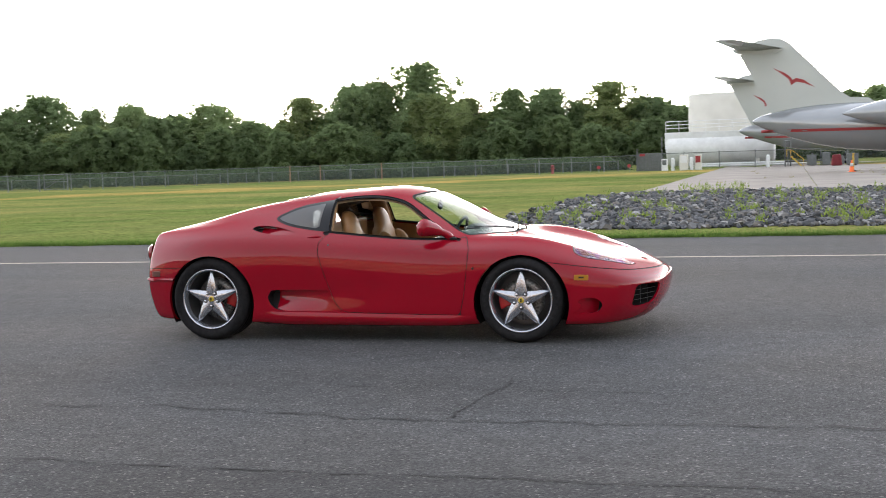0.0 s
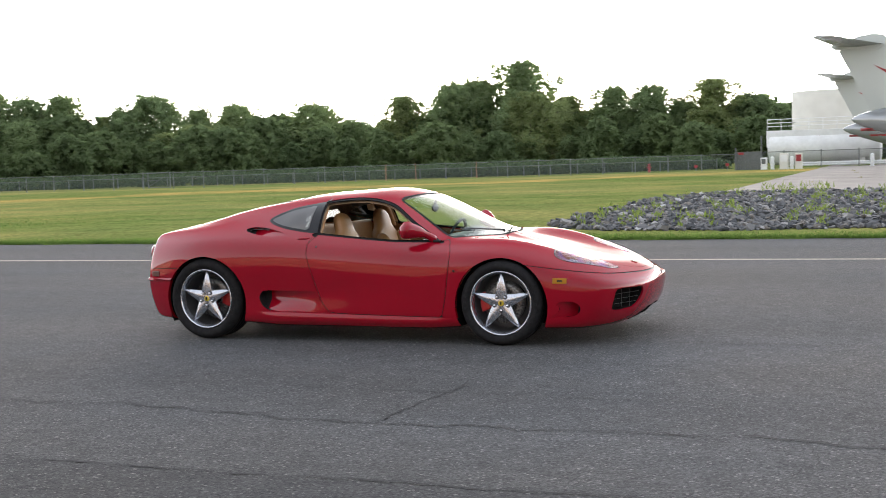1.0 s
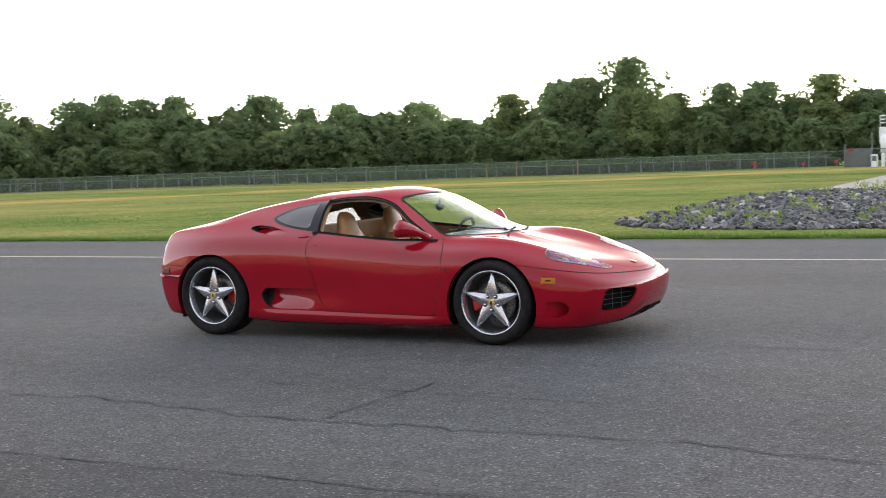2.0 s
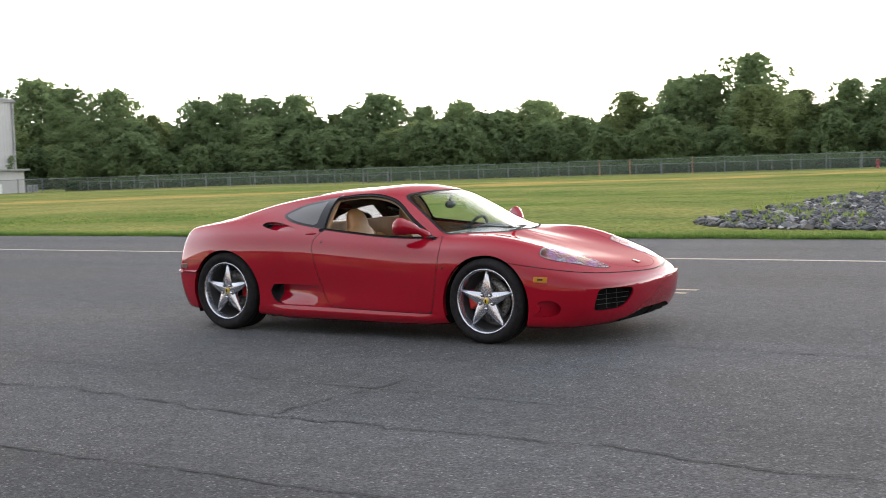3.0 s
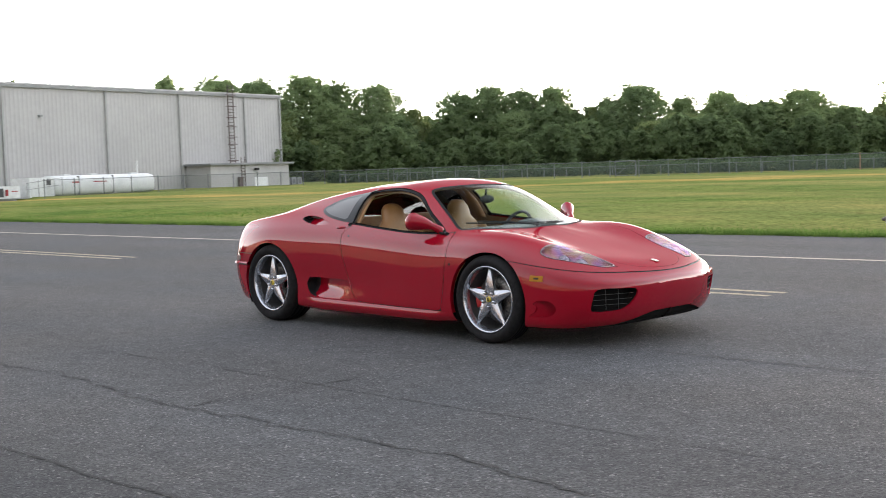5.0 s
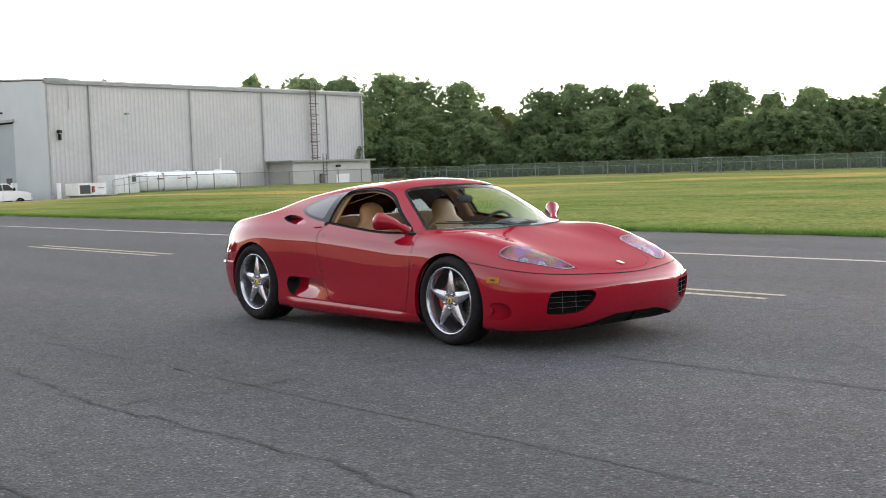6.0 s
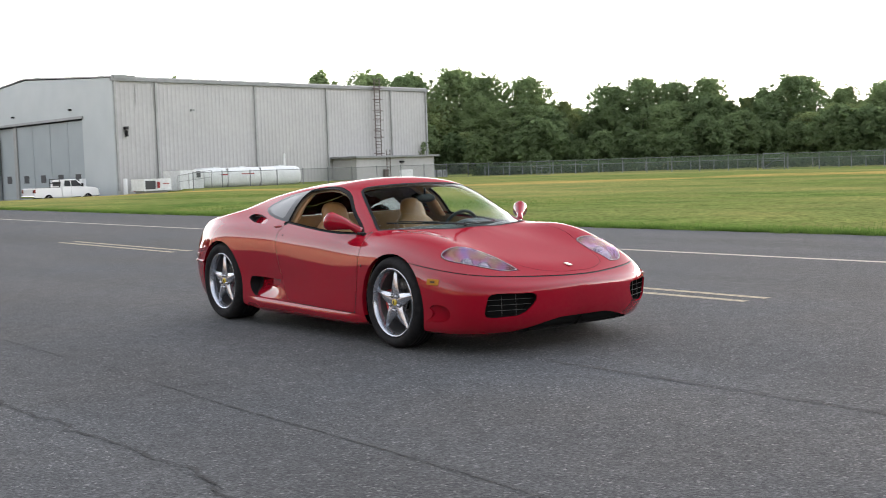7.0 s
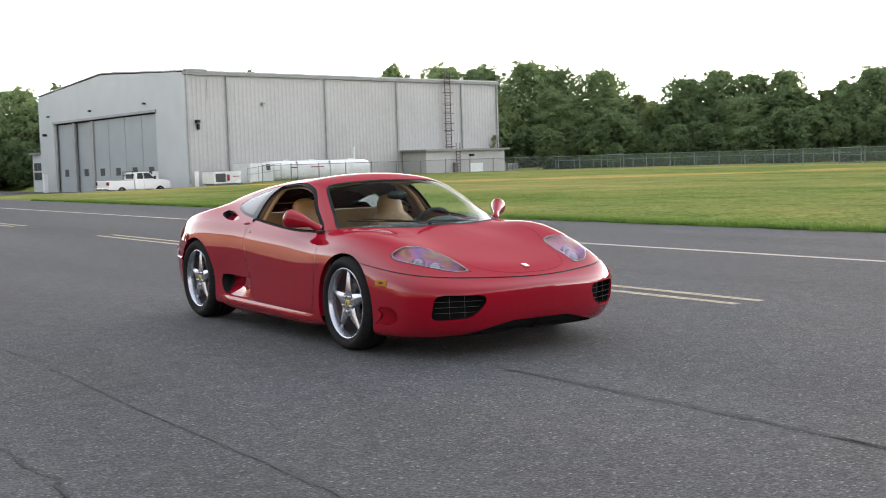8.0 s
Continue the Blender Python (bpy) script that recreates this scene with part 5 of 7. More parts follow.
for y in (-.40, .40):
    s = 1 if y > 0 else -1
    bm = bmesh.new()
    rings = []
    # backrest cross-sections from the cushion to the head
    for z, x, hw, dp in ((.40, 1.24, .225, .10), (.50, 1.20, .235, .10), (.62, 1.15, .235, .095), (.74, 1.10, .228, .09), (.80, 1.08, .205, .085), (.84, 1.068, .160, .08), (.87, 1.06, .122, .076), (.91, 1.05, .124, .078), (.96, 1.038, .116, .066), (.995, 1.030, .085, .048), (1.01, 1.022, .05, .03), (1.015, 1.02, .02, .012)):
        rings.append([bm.verts.new((x + dp * (.8 * math.cos(a) - .28 * (abs(math.sin(a)) ** 2 < .55) * (z < .82)), y + hw * math.copysign(abs(math.sin(a)) ** .7, math.sin(a)), z)) for a in np.linspace(0, 2 * math.pi, 24, endpoint=False)])
    for p, q in zip(rings, rings[1:]):
        for i in range(24):
            bm.faces.new((p[i], p[(i + 1) % 24], q[(i + 1) % 24], q[i]))
    bm.faces.new(rings[0])
    bm.faces.new(rings[-1])
    bmesh.ops.smooth_vert(bm, verts=bm.verts, factor=0.3, use_axis_x=True, use_axis_y=True, use_axis_z=False)
    bmesh.ops.recalc_face_normals(bm, faces=bm.faces)
    seat = part("seat", bm, TAN, car, "tan leather bucket seat with a built-in headrest", True)
    bm = bmesh.new()
    bmesh.ops.create_cube(bm, size=1, matrix=pose(1.42, y, .37, 0, -8, 0) @ Matrix.Diagonal((.46, .44, .14, 1)))
    bmesh.ops.bevel(bm, geom=bm.edges, offset=0.05, segments=3, affect="EDGES")
    part("seat_cushion", bm, TAN, seat, "", True)
    for k in (-1, 1):
        bm = bmesh.new()
        bmesh.ops.create_uvsphere(bm, u_segments=14, v_segments=10, radius=1, matrix=pose(1.17, y + k * .20, .62, 0, -14, 0) @ Matrix.Diagonal((.10, .055, .19, 1)))
        part("seat_bolster", bm, TAN, seat, "", True)
# wipers
for base, tip, low in (((2.30, .42, .823), (2.44, -.20, .838), .0), ((2.36, -.05, .835), (2.12, -.62, .868), .0)):
    bm = bmesh.new()
    a, b = Vector(base), Vector(tip)
    tube(bm, a, a.lerp(b, .55) + Vector((0, 0, .012)), .008, .006, 6)
    d = (b - a)
    tube(bm, a.lerp(b, .12) + Vector((0, 0, .004)), b, .006, .005, 6)
    tube(bm, a.lerp(b, .35) + Vector((0, 0, .014)), a.lerp(b, .85) + Vector((0, 0, .014)), .004, .004, 5)
    tube(bm, a - Vector((0, 0, .02)), a + Vector((0, 0, .012)), .016, .012, 10)
    part("wiper", bm, BLACK, car, "black windscreen wiper")


# ---- stone bank, apron ----
def in_bank(x, y):
    """Inside the bed of broken stone: rounded where it begins."""
    left = -1.35 - 0.02 * (y - 14) + 1.9 * math.exp(-max(0, y - 12.4) / 0.8)
    if y > 26:
        left += (y - 26) * 0.16
    return x > left + 0.25 * math.sin(y * 2.1) and 12.55 + 0.10 * math.sin(x * 1.7) < y < 31.0 + 0.25 * math.sin(x * 0.9)


def stone_bank():
    rng = random.Random(31)
    shape = bmesh.new()
    bmesh.ops.create_icosphere(shape, subdivisions=1, radius=1)
    shape.verts.ensure_lookup_table()
    base = np.array([v.co[:] for v in shape.verts])
    tris = np.array([[v.index for v in f.verts] for f in shape.faces])
    shape.free()
    verts, faces, count, near = [], [], 0, []
    while count < 27000:
        x, y = rng.uniform(-2.2, 15), 12.4 + 19 * rng.random() ** 1.1
        if not in_bank(x, y):
            continue
        r = rng.choice((.028, .035, .04, .045, .05, .06, .08)) * rng.uniform(.75, 1.3)
        turn = Euler((rng.uniform(-.6, .6), rng.uniform(-.6, .6), rng.uniform(0, 6.28)))
        spot = Vector((x, y, 0.02 + r * .35 + 0.10 * rng.random() * min(1, (y - 12.4) / 2)))
        if y < 13.5 and x < 9 and r > .045 and len(near) < 300:
            near.append(Matrix.LocRotScale(spot, turn, (r, r, r)))
            continue
        seed = np.random.RandomState(count)
        p = base * seed.uniform(.5, 1.3, (len(base), 1)) * np.array([1.25, 1.0, .72]) * r
        p = p @ np.array(turn.to_matrix()).T + np.array(spot)
        faces += (tris + len(base) * count).tolist()
        verts.append(p)
        count += 1
    me = bpy.data.meshes.new("stone_bank")
    me.from_pydata(np.concatenate(verts).tolist(), [], faces)
    bank = part_mesh("stone_bank", me, stone_material("broken_stone", False), None)
    tagged(bank, "bed of grey broken stones beside the taxiway", "rocks", kind="stuff")
    shapes, single = [], stone_material("broken_stone_single", True)
    for k in range(12):
        me = bpy.data.meshes.new("stone")
        me.from_pydata((base * np.random.RandomState(900 + k).uniform(.5, 1.3, (len(base), 1)) * np.array([1.25, 1.0, .72])).tolist(), [], tris.tolist())
        me.materials.append(single)
        shapes.append(me)
    for k, m in enumerate(near):
        ob = new("stone", shapes[k % 12])
        ob.parent = bank
        ob.matrix_basis = m


def stone_material(name, each):
    """Grey broken stone whose tone differs from stone to stone."""
    m = bpy.data.materials.new(name)
    m.use_nodes = True
    n, l = m.node_tree.nodes, m.node_tree.links
    pick, ramp = n.new("ShaderNodeObjectInfo") if each else n.new("ShaderNodeNewGeometry"), n.new("ShaderNodeValToRGB")
    e = ramp.color_ramp.elements
    e[0].color, e[1].color = (0.026, 0.029, 0.034, 1), (0.27, 0.272, 0.275, 1)
    for pos, c in ((.45, (0.060, 0.063, 0.069)), (.7, (0.095, 0.095, 0.098)), (.86, (0.10, 0.088, 0.075))):
        e.new(pos).color = (*c, 1)
    l.new(pick.outputs["Random" if each else "Random Per Island"], ramp.inputs[0])
    t, x = n.new("ShaderNodeTexNoise"), n.new("ShaderNodeMixRGB")
    t.inputs["Scale"].default_value, t.inputs["Detail"].default_value = (2.0, 6) if each else (18, 6)
    if each:
        tc = n.new("ShaderNodeTexCoord")
        l.new(tc.outputs["Object"], t.inputs["Vector"])
    x.blend_type, x.inputs[0].default_value = "OVERLAY", 0.5
    l.new(ramp.outputs[0], x.inputs[1])
    l.new(t.outputs[0], x.inputs[2])
    l.new(x.outputs[0], n["Principled BSDF"].inputs["Base Color"])
    n["Principled BSDF"].inputs["Roughness"].default_value = 0.85
    return m


stone_bank()
sheet("stone_bed", [(0.6, 12.8), (16, 12.8), (16, 31.2), (-0.4, 31.2), (-1.2, 26), (-1.3, 15)], SOIL, "dark soil under the broken stones", "soil", 0.035)
rng = random.Random(41)
weeds = bmesh.new()
for k in range(190):
    x, y = rng.uniform(-1.0, 14), 12.8 + 17 * rng.random() ** 1.5
    if not in_bank(x, y):
        continue
    h = rng.uniform(.10, .32)
    for b in range(26):
        a, r = rng.uniform(0, 6.28), rng.uniform(0, .16)
        px, py, pz = x + r * math.cos(a), y + r * math.sin(a), .06 + rng.uniform(0, h)
        w, u = rng.uniform(.010, .024), rng.uniform(0, 6.28)
        s = Vector((math.cos(u), math.sin(u), rng.uniform(-.3, .3))) * w
        tip = Vector((px, py, pz)) + Vector((rng.uniform(-.06, .06), rng.uniform(-.06, .06), rng.uniform(.03, .12)))
        weeds.faces.new([weeds.verts.new(v) for v in (Vector((px, py, pz)) - s, Vector((px, py, pz)) + s, tip)])
for k in range(6):
    x0 = 1.2 + k * .35 + rng.uniform(-.2, .2)
    for b in range(36):
        p = Vector((x0 + rng.gauss(0, .12), 31.0 + rng.gauss(0, .15), rng.uniform(.05, .32)))
        s = Vector((rng.uniform(-1, 1), rng.uniform(-1, 1), .2)) * .02
        weeds.faces.new([weeds.verts.new(v) for v in (p - s, p + s, p + Vector((rng.uniform(-.08, .08), 0, rng.uniform(.08, .2))))])
tagged(part("weeds", weeds, WEED, None), "yellowish green weeds growing between the broken stones", "weeds", kind="stuff")

apron = thing("apron", "pale tan concrete apron of square slabs beside the stones", "apron", kind="structure")
slab_mesh = bpy.data.meshes.new("slab")
box_bm = boxes(((0, 0, -.2), (6.07, 6.07, .06)), bevel=.012)
box_bm.to_mesh(slab_mesh)
box_bm.free()
slab_mesh.materials.append(CONCRETE)
for i in range(10):
    for j in range(12):
        piece = new("slab", slab_mesh)
        piece.parent = apron
        piece.location = (-0.6 + i * 6.1, 31.2 + j * 6.1, 0.004 * math.sin(i * 3.7 + j * 5.1))
scatter_blades("joint_grass", 260, 0, 11, lambda r, x: 31.2 + 6.1 * np.round(r * 6 + .5), .14, .03, STRAW, 51, "dry grass tufts in the concrete joints", .4, 18)


# ---- fence ----
def fence_run(name, points, height, spacing, label, rusty=()):
    f = thing(name, label, "fence")
    a0 = Vector((*points[0], 0))
    post_mesh = None
    dist = []
    for a, b in zip(points, points[1:]):
        a, b = Vector((*a, 0)), Vector((*b, 0))
        n = max(1, round((b - a).length / spacing))
        dist += [a.lerp(b, i / n) for i in range(n)]
        bm = tubes((a + Vector((0, 0, height)), b + Vector((0, 0, height)), .024), sides=6)
        part("rail", bm, STEEL, f, "galvanised rails")
        bm = bmesh.new()
        bm.faces.new([bm.verts.new(v) for v in (a + Vector((0, 0, .02)), b + Vector((0, 0, .02)), b + Vector((0, 0, height)), a + Vector((0, 0, height)))])
        part("wire_mesh", bm, WIRE, f, "grey chain-link mesh")
    dist.append(Vector((*points[-1], 0)))
    for k, p in enumerate(dist):
        if post_mesh is None:
            bm = tube(bmesh.new(), (0, 0, -.1), (0, 0, height + .05), .036, sides=8)
            bmesh.ops.create_uvsphere(bm, u_segments=8, v_segments=4, radius=.042, matrix=Matrix.Translation((0, 0, height + .06)))
            ob = part("post", bm, STEEL, f)
            post_mesh = ob.data
        else:
            ob = new("post", post_mesh)
            ob.parent = f
        ob.location = p
        if k in rusty:
            ob.data = ob.data.copy()
            ob.data.materials[0] = RUSTY
            ob["label"] = "rusty orange post"
    return f


fence_run("chain_link_fence", [(-6.75, 84), (-34, 80.5), (-60, 72), (-80, 66)], 1.27, 2.45, "long grey chain-link fence across the grass field", (10, 11, 8))
fence_run("chain_link_fence", [(-80, 66), (-78.6, 52), (-76.5, 36)], 1.30, 2.9, "chain-link fence in front of the hangar's side")
fence_run("back_fence", [(-9, 90), (-36, 87), (-64, 79), (-86, 73)], 0.85, 2.2, "lower second fence behind the chain-link fence")
for x, y in ((-73, 69.2), (-52, 75.2)):
    f = thing("fence_gate", "grey steel gate frame with diagonal braces in the fence", "gate", at=(x, y, 0), turn=-17)
    part("gate_frame", tubes(((-1.4, 0, .1), (1.4, 0, .1), .025), ((-1.4, 0, 1.3), (1.4, 0, 1.3), .025), ((-1.4, 0, 0), (-1.4, 0, 1.35), .04), ((1.4, 0, 0), (1.4, 0, 1.35), .04), ((-1.4, 0, .7), (1.4, 0, .7), .02)), STEEL, f)
    part("brace", tubes(((-1.4, 0, .15), (1.4, 0, 1.25), .02)), STEEL, f)
for x, y, z in ((-9.6, 83.45, .45), (-7.3, 83.75, .50)):
    s = thing("round_sign", "small round red sign on the chain-link fence", "sign", "red signs", at=(x, y, 0))
    part("sign_disc", lathe([(0, -.02), (.135, -.02), (.135, .0), (0, .0)], 20), SIGN_RED, s).location = (0, -.05, z)
    part("sign_post", tubes(((0, 0, -.05), (0, 0, z + .1), .02)), STEEL, s)
h = thing("fire_hydrant", "red fire hydrant behind the fence", "hydrant", at=(-13.7, 86, 0))
part("hydrant_body", lathe([(0, .75), (.09, .72), (.12, .62), (.10, .58), (.10, .12), (.14, .1), (.14, -.05)], 12, "Z"), SIGN_RED, h, "", True)
part("hydrant_nozzle", tubes(((-.18, 0, .45), (.18, 0, .45), .05)), SIGN_RED, h)


# ---- trees ----
def leaf_sprays(rng, centres, radii, per, size):
    """Leaf sprays on the outsides of clumps: one small triangle each, lying roughly on the clump's surface."""
    n = len(centres) * per
    c, r = np.repeat(centres, per, 0), np.repeat(radii, per)
    d = rng.normal(size=(n, 3))
    d[:, 2] += .25
    d /= np.linalg.norm(d, axis=1)[:, None]
    p = c + d * (r * rng.uniform(.45, 1.12, n))[:, None] * np.array([1, 1, .9])
    face = d + rng.normal(0, .5, (n, 3))
    face /= np.linalg.norm(face, axis=1)[:, None]
    u = np.cross(face, rng.normal(size=(n, 3)))
    u /= np.linalg.norm(u, axis=1)[:, None]
    v = np.cross(face, u)
    s = size * rng.uniform(.55, 1.35, n)[:, None]
    return np.stack([p + u * s, p - u * s * .6 + v * s * .75, p - u * s * .6 - v * s * .75], 1)


def make_tree(seed, height, width, lobes, clumps, per, size, low=.12, airy=0.0, mat=None, label="tall leafy dark green deciduous tree of the wood's edge", dome=1.0):
    """Trunk, limbs and a crown of rounded lobes, each a heap of leafy clumps; stands at the origin. low: where the crown begins; airy: how
    thin its top is; dome: above 1 a narrower top."""
    rng = np.random.default_rng(seed)

    def reach(h):
        """The crown's radius at a height, both as shares: rounded at the top, drawn in a little at the foot."""
        q = min(.995, max(0.0, (h - low) / (1 - low)))
        return width * .58 * min(1.0, (q + .16) / .5) ** .5 * (1 - q ** 2.5) ** (.58 * dome)
    waves = [(k, rng.uniform(0, 6.28), rng.uniform(-9, 9), rng.uniform(.06, .15)) for k in (1, 2, 3, 5, 7)]

    def swell(h, a):
        """How far the crown's outline swells or shrinks there."""
        return 1 + sum(d * np.sin(k * a + p + t * h) for k, p, t, d in waves)
    # bulges of the crown, each round a limb's end
    heads = []
    for k in range(lobes):
        h = low + (.90 - low) * ((k + rng.uniform(.1, .9)) / lobes) ** .85
        a, r = k * 2.4 + rng.uniform(-.5, .5), width * rng.uniform(.13, .20)
        r = min(r, .30 * reach(h) + .07 * width)
        q = max(0.0, reach(h) * swell(h, a) - r * rng.uniform(.2, .9))
        heads.append((np.array([q * math.cos(a), q * math.sin(a), min(h * height, height - r * .9)]), r))
    heads.append((np.array([width * rng.uniform(-.05, .05), width * rng.uniform(-.05, .05), height - width * .13]), width * .13))
    sizes = np.array([r ** 2 for _, r in heads])
    cs, rs = [], []
    for _ in range(clumps):
        k = width * rng.uniform(.036, .074)
        if rng.random() < .6:
            c, r = heads[rng.choice(len(heads), p=sizes / sizes.sum())]
            d = rng.normal(size=3)
            d[:2] += c[:2] / width * 1.6
            d[2] += .45
            p = c + d / np.linalg.norm(d) * r * rng.uniform(.55, 1.0)
        else:
            h = 1 - (1 - low) * rng.uniform(.02, 1) ** .85
            a = rng.uniform(0, 6.28)
            q = reach(h) * swell(h, a) * rng.uniform(.62, .90)
            p = np.array([q * math.cos(a), q * math.sin(a), h * height - k * .5])
        if airy and p[2] > height * .5 and rng.random() < airy * .9:
            continue
        if height * low * .4 < p[2] < height * 1.0:
            cs.append(p)
            rs.append(k * (.85 if airy and p[2] > height * .6 else 1))
    tris = leaf_sprays(rng, np.array(cs), np.array(rs), per, size)
    # coarser foliage inside that closes the middle of the crown
    n = int(clumps * 17)
    hs = 1 - (1 - low) * rng.uniform(.05, 1, n) ** .9
    a = rng.uniform(0, 2 * math.pi, n)
    rim = np.array([reach(h) for h in hs]) * swell(hs, a) * np.sqrt(rng.uniform(0, 1, n)) * .80
    rim *= np.where((hs > .6) & (rng.uniform(0, 1, n) < airy * 2.5), .5, 1)
    deep = np.stack([rim * np.cos(a), rim * np.sin(a), hs * height], 1)
    tris = np.concatenate([tris, leaf_sprays(rng, deep, np.full(n, .02 * width), 1, size * 2.6)])
    crown = bpy.data.meshes.new("crown")
    crown.from_pydata(tris.reshape(-1, 3).tolist(), [], np.arange(len(tris) * 3).reshape(-1, 3).tolist())
    t = thing("tree", label, "tree", "tree belt behind the fence")
    bm = bmesh.new()
    r0 = .016 * height
    tube(bm, (0, 0, -.2), (.015 * height, 0, height * .45), r0, r0 * .65, 8)
    tube(bm, (.015 * height, 0, height * .45), (0, .015 * height, height * .86), r0 * .65, r0 * .2, 7)
    for c, r in heads:
        start = Vector((.01 * height, 0, max(.12 * height, c[2] - .22 * height)))
        tube(bm, start, Vector(c), r0 * .36, r0 * .10, 5)
        for k in range(3):
            tip = Vector(c) + Vector(rng.normal(size=3)).normalized() * r * .9
            tube(bm, Vector(c), tip, r0 * .12, r0 * .05, 4)
    part("trunk", bm, BARK, t, "grey brown trunk and limbs", True)
    part_mesh("crown", crown, mat or LEAF, t, "leafy crown with gaps of sky")
    return t


BUSHY = "low bushy green tree of the wood's edge"
KINDS = [
    make_tree(1, 12, 8.6, 17, 480, 60, .088, .05, .0),
    make_tree(2, 12, 7.4, 15, 430, 60, .088, .05, .04),
    make_tree(3, 12, 7.6, 19, 460, 62, .082, .05, .14),
    make_tree(4, 12, 9.8, 18, 490, 60, .090, .02, .0, LEAF_PALE),
    make_tree(5, 12, 6.0, 13, 340, 60, .085, .05, .10, None, "slender leafy dark green tree of the wood's edge", 1.3),
    make_tree(6, 6.5, 5.6, 12, 190, 34, .135, .0, 0, DARK_LEAF, BUSHY),
    make_tree(7, 6.5, 4.8, 11, 170, 34, .135, .0, 0, DARK_LEAF, BUSHY, 1.2),
    make_tree(8, 12, 9.0, 12, 60, 24, .42, .05),
    make_tree(9, 12, 7.0, 22, 520, 62, .075, .05, .24, LEAF_PALE, "tall thin-crowned tree with sky showing through"),
]
# x, y, height, kind, breadth against the kind's own
STAND_EAST = [(-90.8, 124.7, 10.0, 1, .9), (-87.6, 126.9, 11.7, 0, 1.05), (-82.7, 130.1, 9.9, 1, .85), (-78.3, 132.7, 10.3, 0, .9), (-81, 127.5, 7.3, 3, 1.65), (-74.7, 134.8, 6.9, 4, .6),
              (-69.4, 137.6, 10.1, 0, 1.2), (-63.9, 140.2, 7.6, 1, 1.3), (-58.4, 142.6, 10.8, 8, 1.1), (-51.6, 145.3, 12.3, 0, 1.0), (-48.6, 146.2, 12.9, 1, .8), (-43.1, 148.0, 14.9, 2, 1.0), (-41, 144, 10.4, 3, 1.0),
              (-37.0, 149.7, 10.0, 8, 1.0), (-31.4, 151.1, 10.9, 2, 1.0), (-26.6, 152.1, 10.9, 2, 1.1), (-22.5, 153, 8.8, 1, 1.1), (-18.8, 153.4, 11.6, 8, 1.1), (-14.1, 154.0, 8.6, 2, 1.1), (-10.4, 154.4, 7.9, 2, 1.0), (-5.5, 155, 7.2, 0, 1.1)]
STAND_MIDDLE = [(-130.6, 81.5, 14.7, 4, .8), (-126.9, 87.3, 14.5, 1, .9), (-124.1, 91.3, 14.1, 0, .8), (-120.2, 96.5, 14.5, 0, .9), (-117.9, 99.4, 13.5, 1, .8), (-114.0, 104.0, 12.9, 2, .9), (-111.6, 103.5, 9.2, 0, 1.0),
                (-110.8, 107.6, 9.6, 8, .7), (-106.4, 112.1, 11.6, 1, .9), (-103.5, 114.9, 12.2, 2, .9), (-100.3, 117.8, 11.8, 1, .85), (-97.1, 120.6, 11.8, 2, .85), (-93.1, 123.9, 9.1, 8, .7), (-99, 115, 8.6, 0, 1.1), (-121, 92, 10, 3, 1.0), (-115.5, 99, 9.5, 0, 1.0)]
STAND_WEST = [(-149.8, 36.6, 12.4, 0, 1.0), (-151, 31, 12.0, 1, 1.0), (-152, 25, 12.2, 0, 1.0), (-148.3, 41.9, 12.9, 4, .8), (-154, 18, 11.6, 0, 1.1), (-156, 11, 11.0, 1, 1.0), (-147, 50, 10.6, 0, 1.0), (-145, 57, 11.0, 1, 1.0), (-139.7, 64.6, 14.3, 4, .7), (-136, 73, 11.5, 0, 1.0), (-131.5, 83, 12.0, 0, 1.0)]
BACKING = [(15.5, 154.7, 9.3, 2, 1.0), (21, 154, 8.6, 0, 1.0), (28, 152, 9.5, 1, 1.0), (2, 157, 7.0, 4, 1.2), (8, 156, 6.6, 0, 1.2)]
rnd = random.Random(61)
for x, y, hh, kind, broad in STAND_EAST + STAND_MIDDLE + STAND_WEST + BACKING:
    s = hh / 12 * (1.02 if kind in (2, 8) else 1.0)
    broad *= 1.25
    copy_thing(KINDS[kind], pose(x, y, 0, 0, 0, rnd.uniform(0, 360)) @ Matrix.Diagonal((s * broad, s * broad, s, 1)))
# lower growth at the wood's edge and a second rank behind it
for k in range(58):
    a = radians(86.5 + k * 1.46)
    for rad, lo, hi in ((152, .60, 1.05), (166, 1.1, 1.45)):
        rr = rad + rnd.uniform(-5, 5)
        x, y = 6 + rr * math.cos(a + rnd.uniform(-.008, .008)), -8 + rr * math.sin(a)
        if -130 < x < -78 and 27 < y < 74:
            continue
        s = rnd.uniform(lo, hi)
        copy_thing(KINDS[rnd.choice((5, 6, 6))], pose(x, y, 0, 0, 0, rnd.uniform(0, 360)) @ Matrix.Diagonal((s * 1.15, s * 1.15, s, 1)))
# young growth deep in the wood
for k in range(40):
    a = radians(86.5 + k * 2.1)
    x, y = 6 + 176 * math.cos(a), -8 + 176 * math.sin(a)
    if not (-145 < x < -78 and 27 < y < 80):
        s = rnd.uniform(.42, .6)
        copy_thing(KINDS[7], pose(x, y, -.5, 0, 0, rnd.uniform(0, 360)) @ Matrix.Diagonal((s * 2, s * 2, s, 1)))


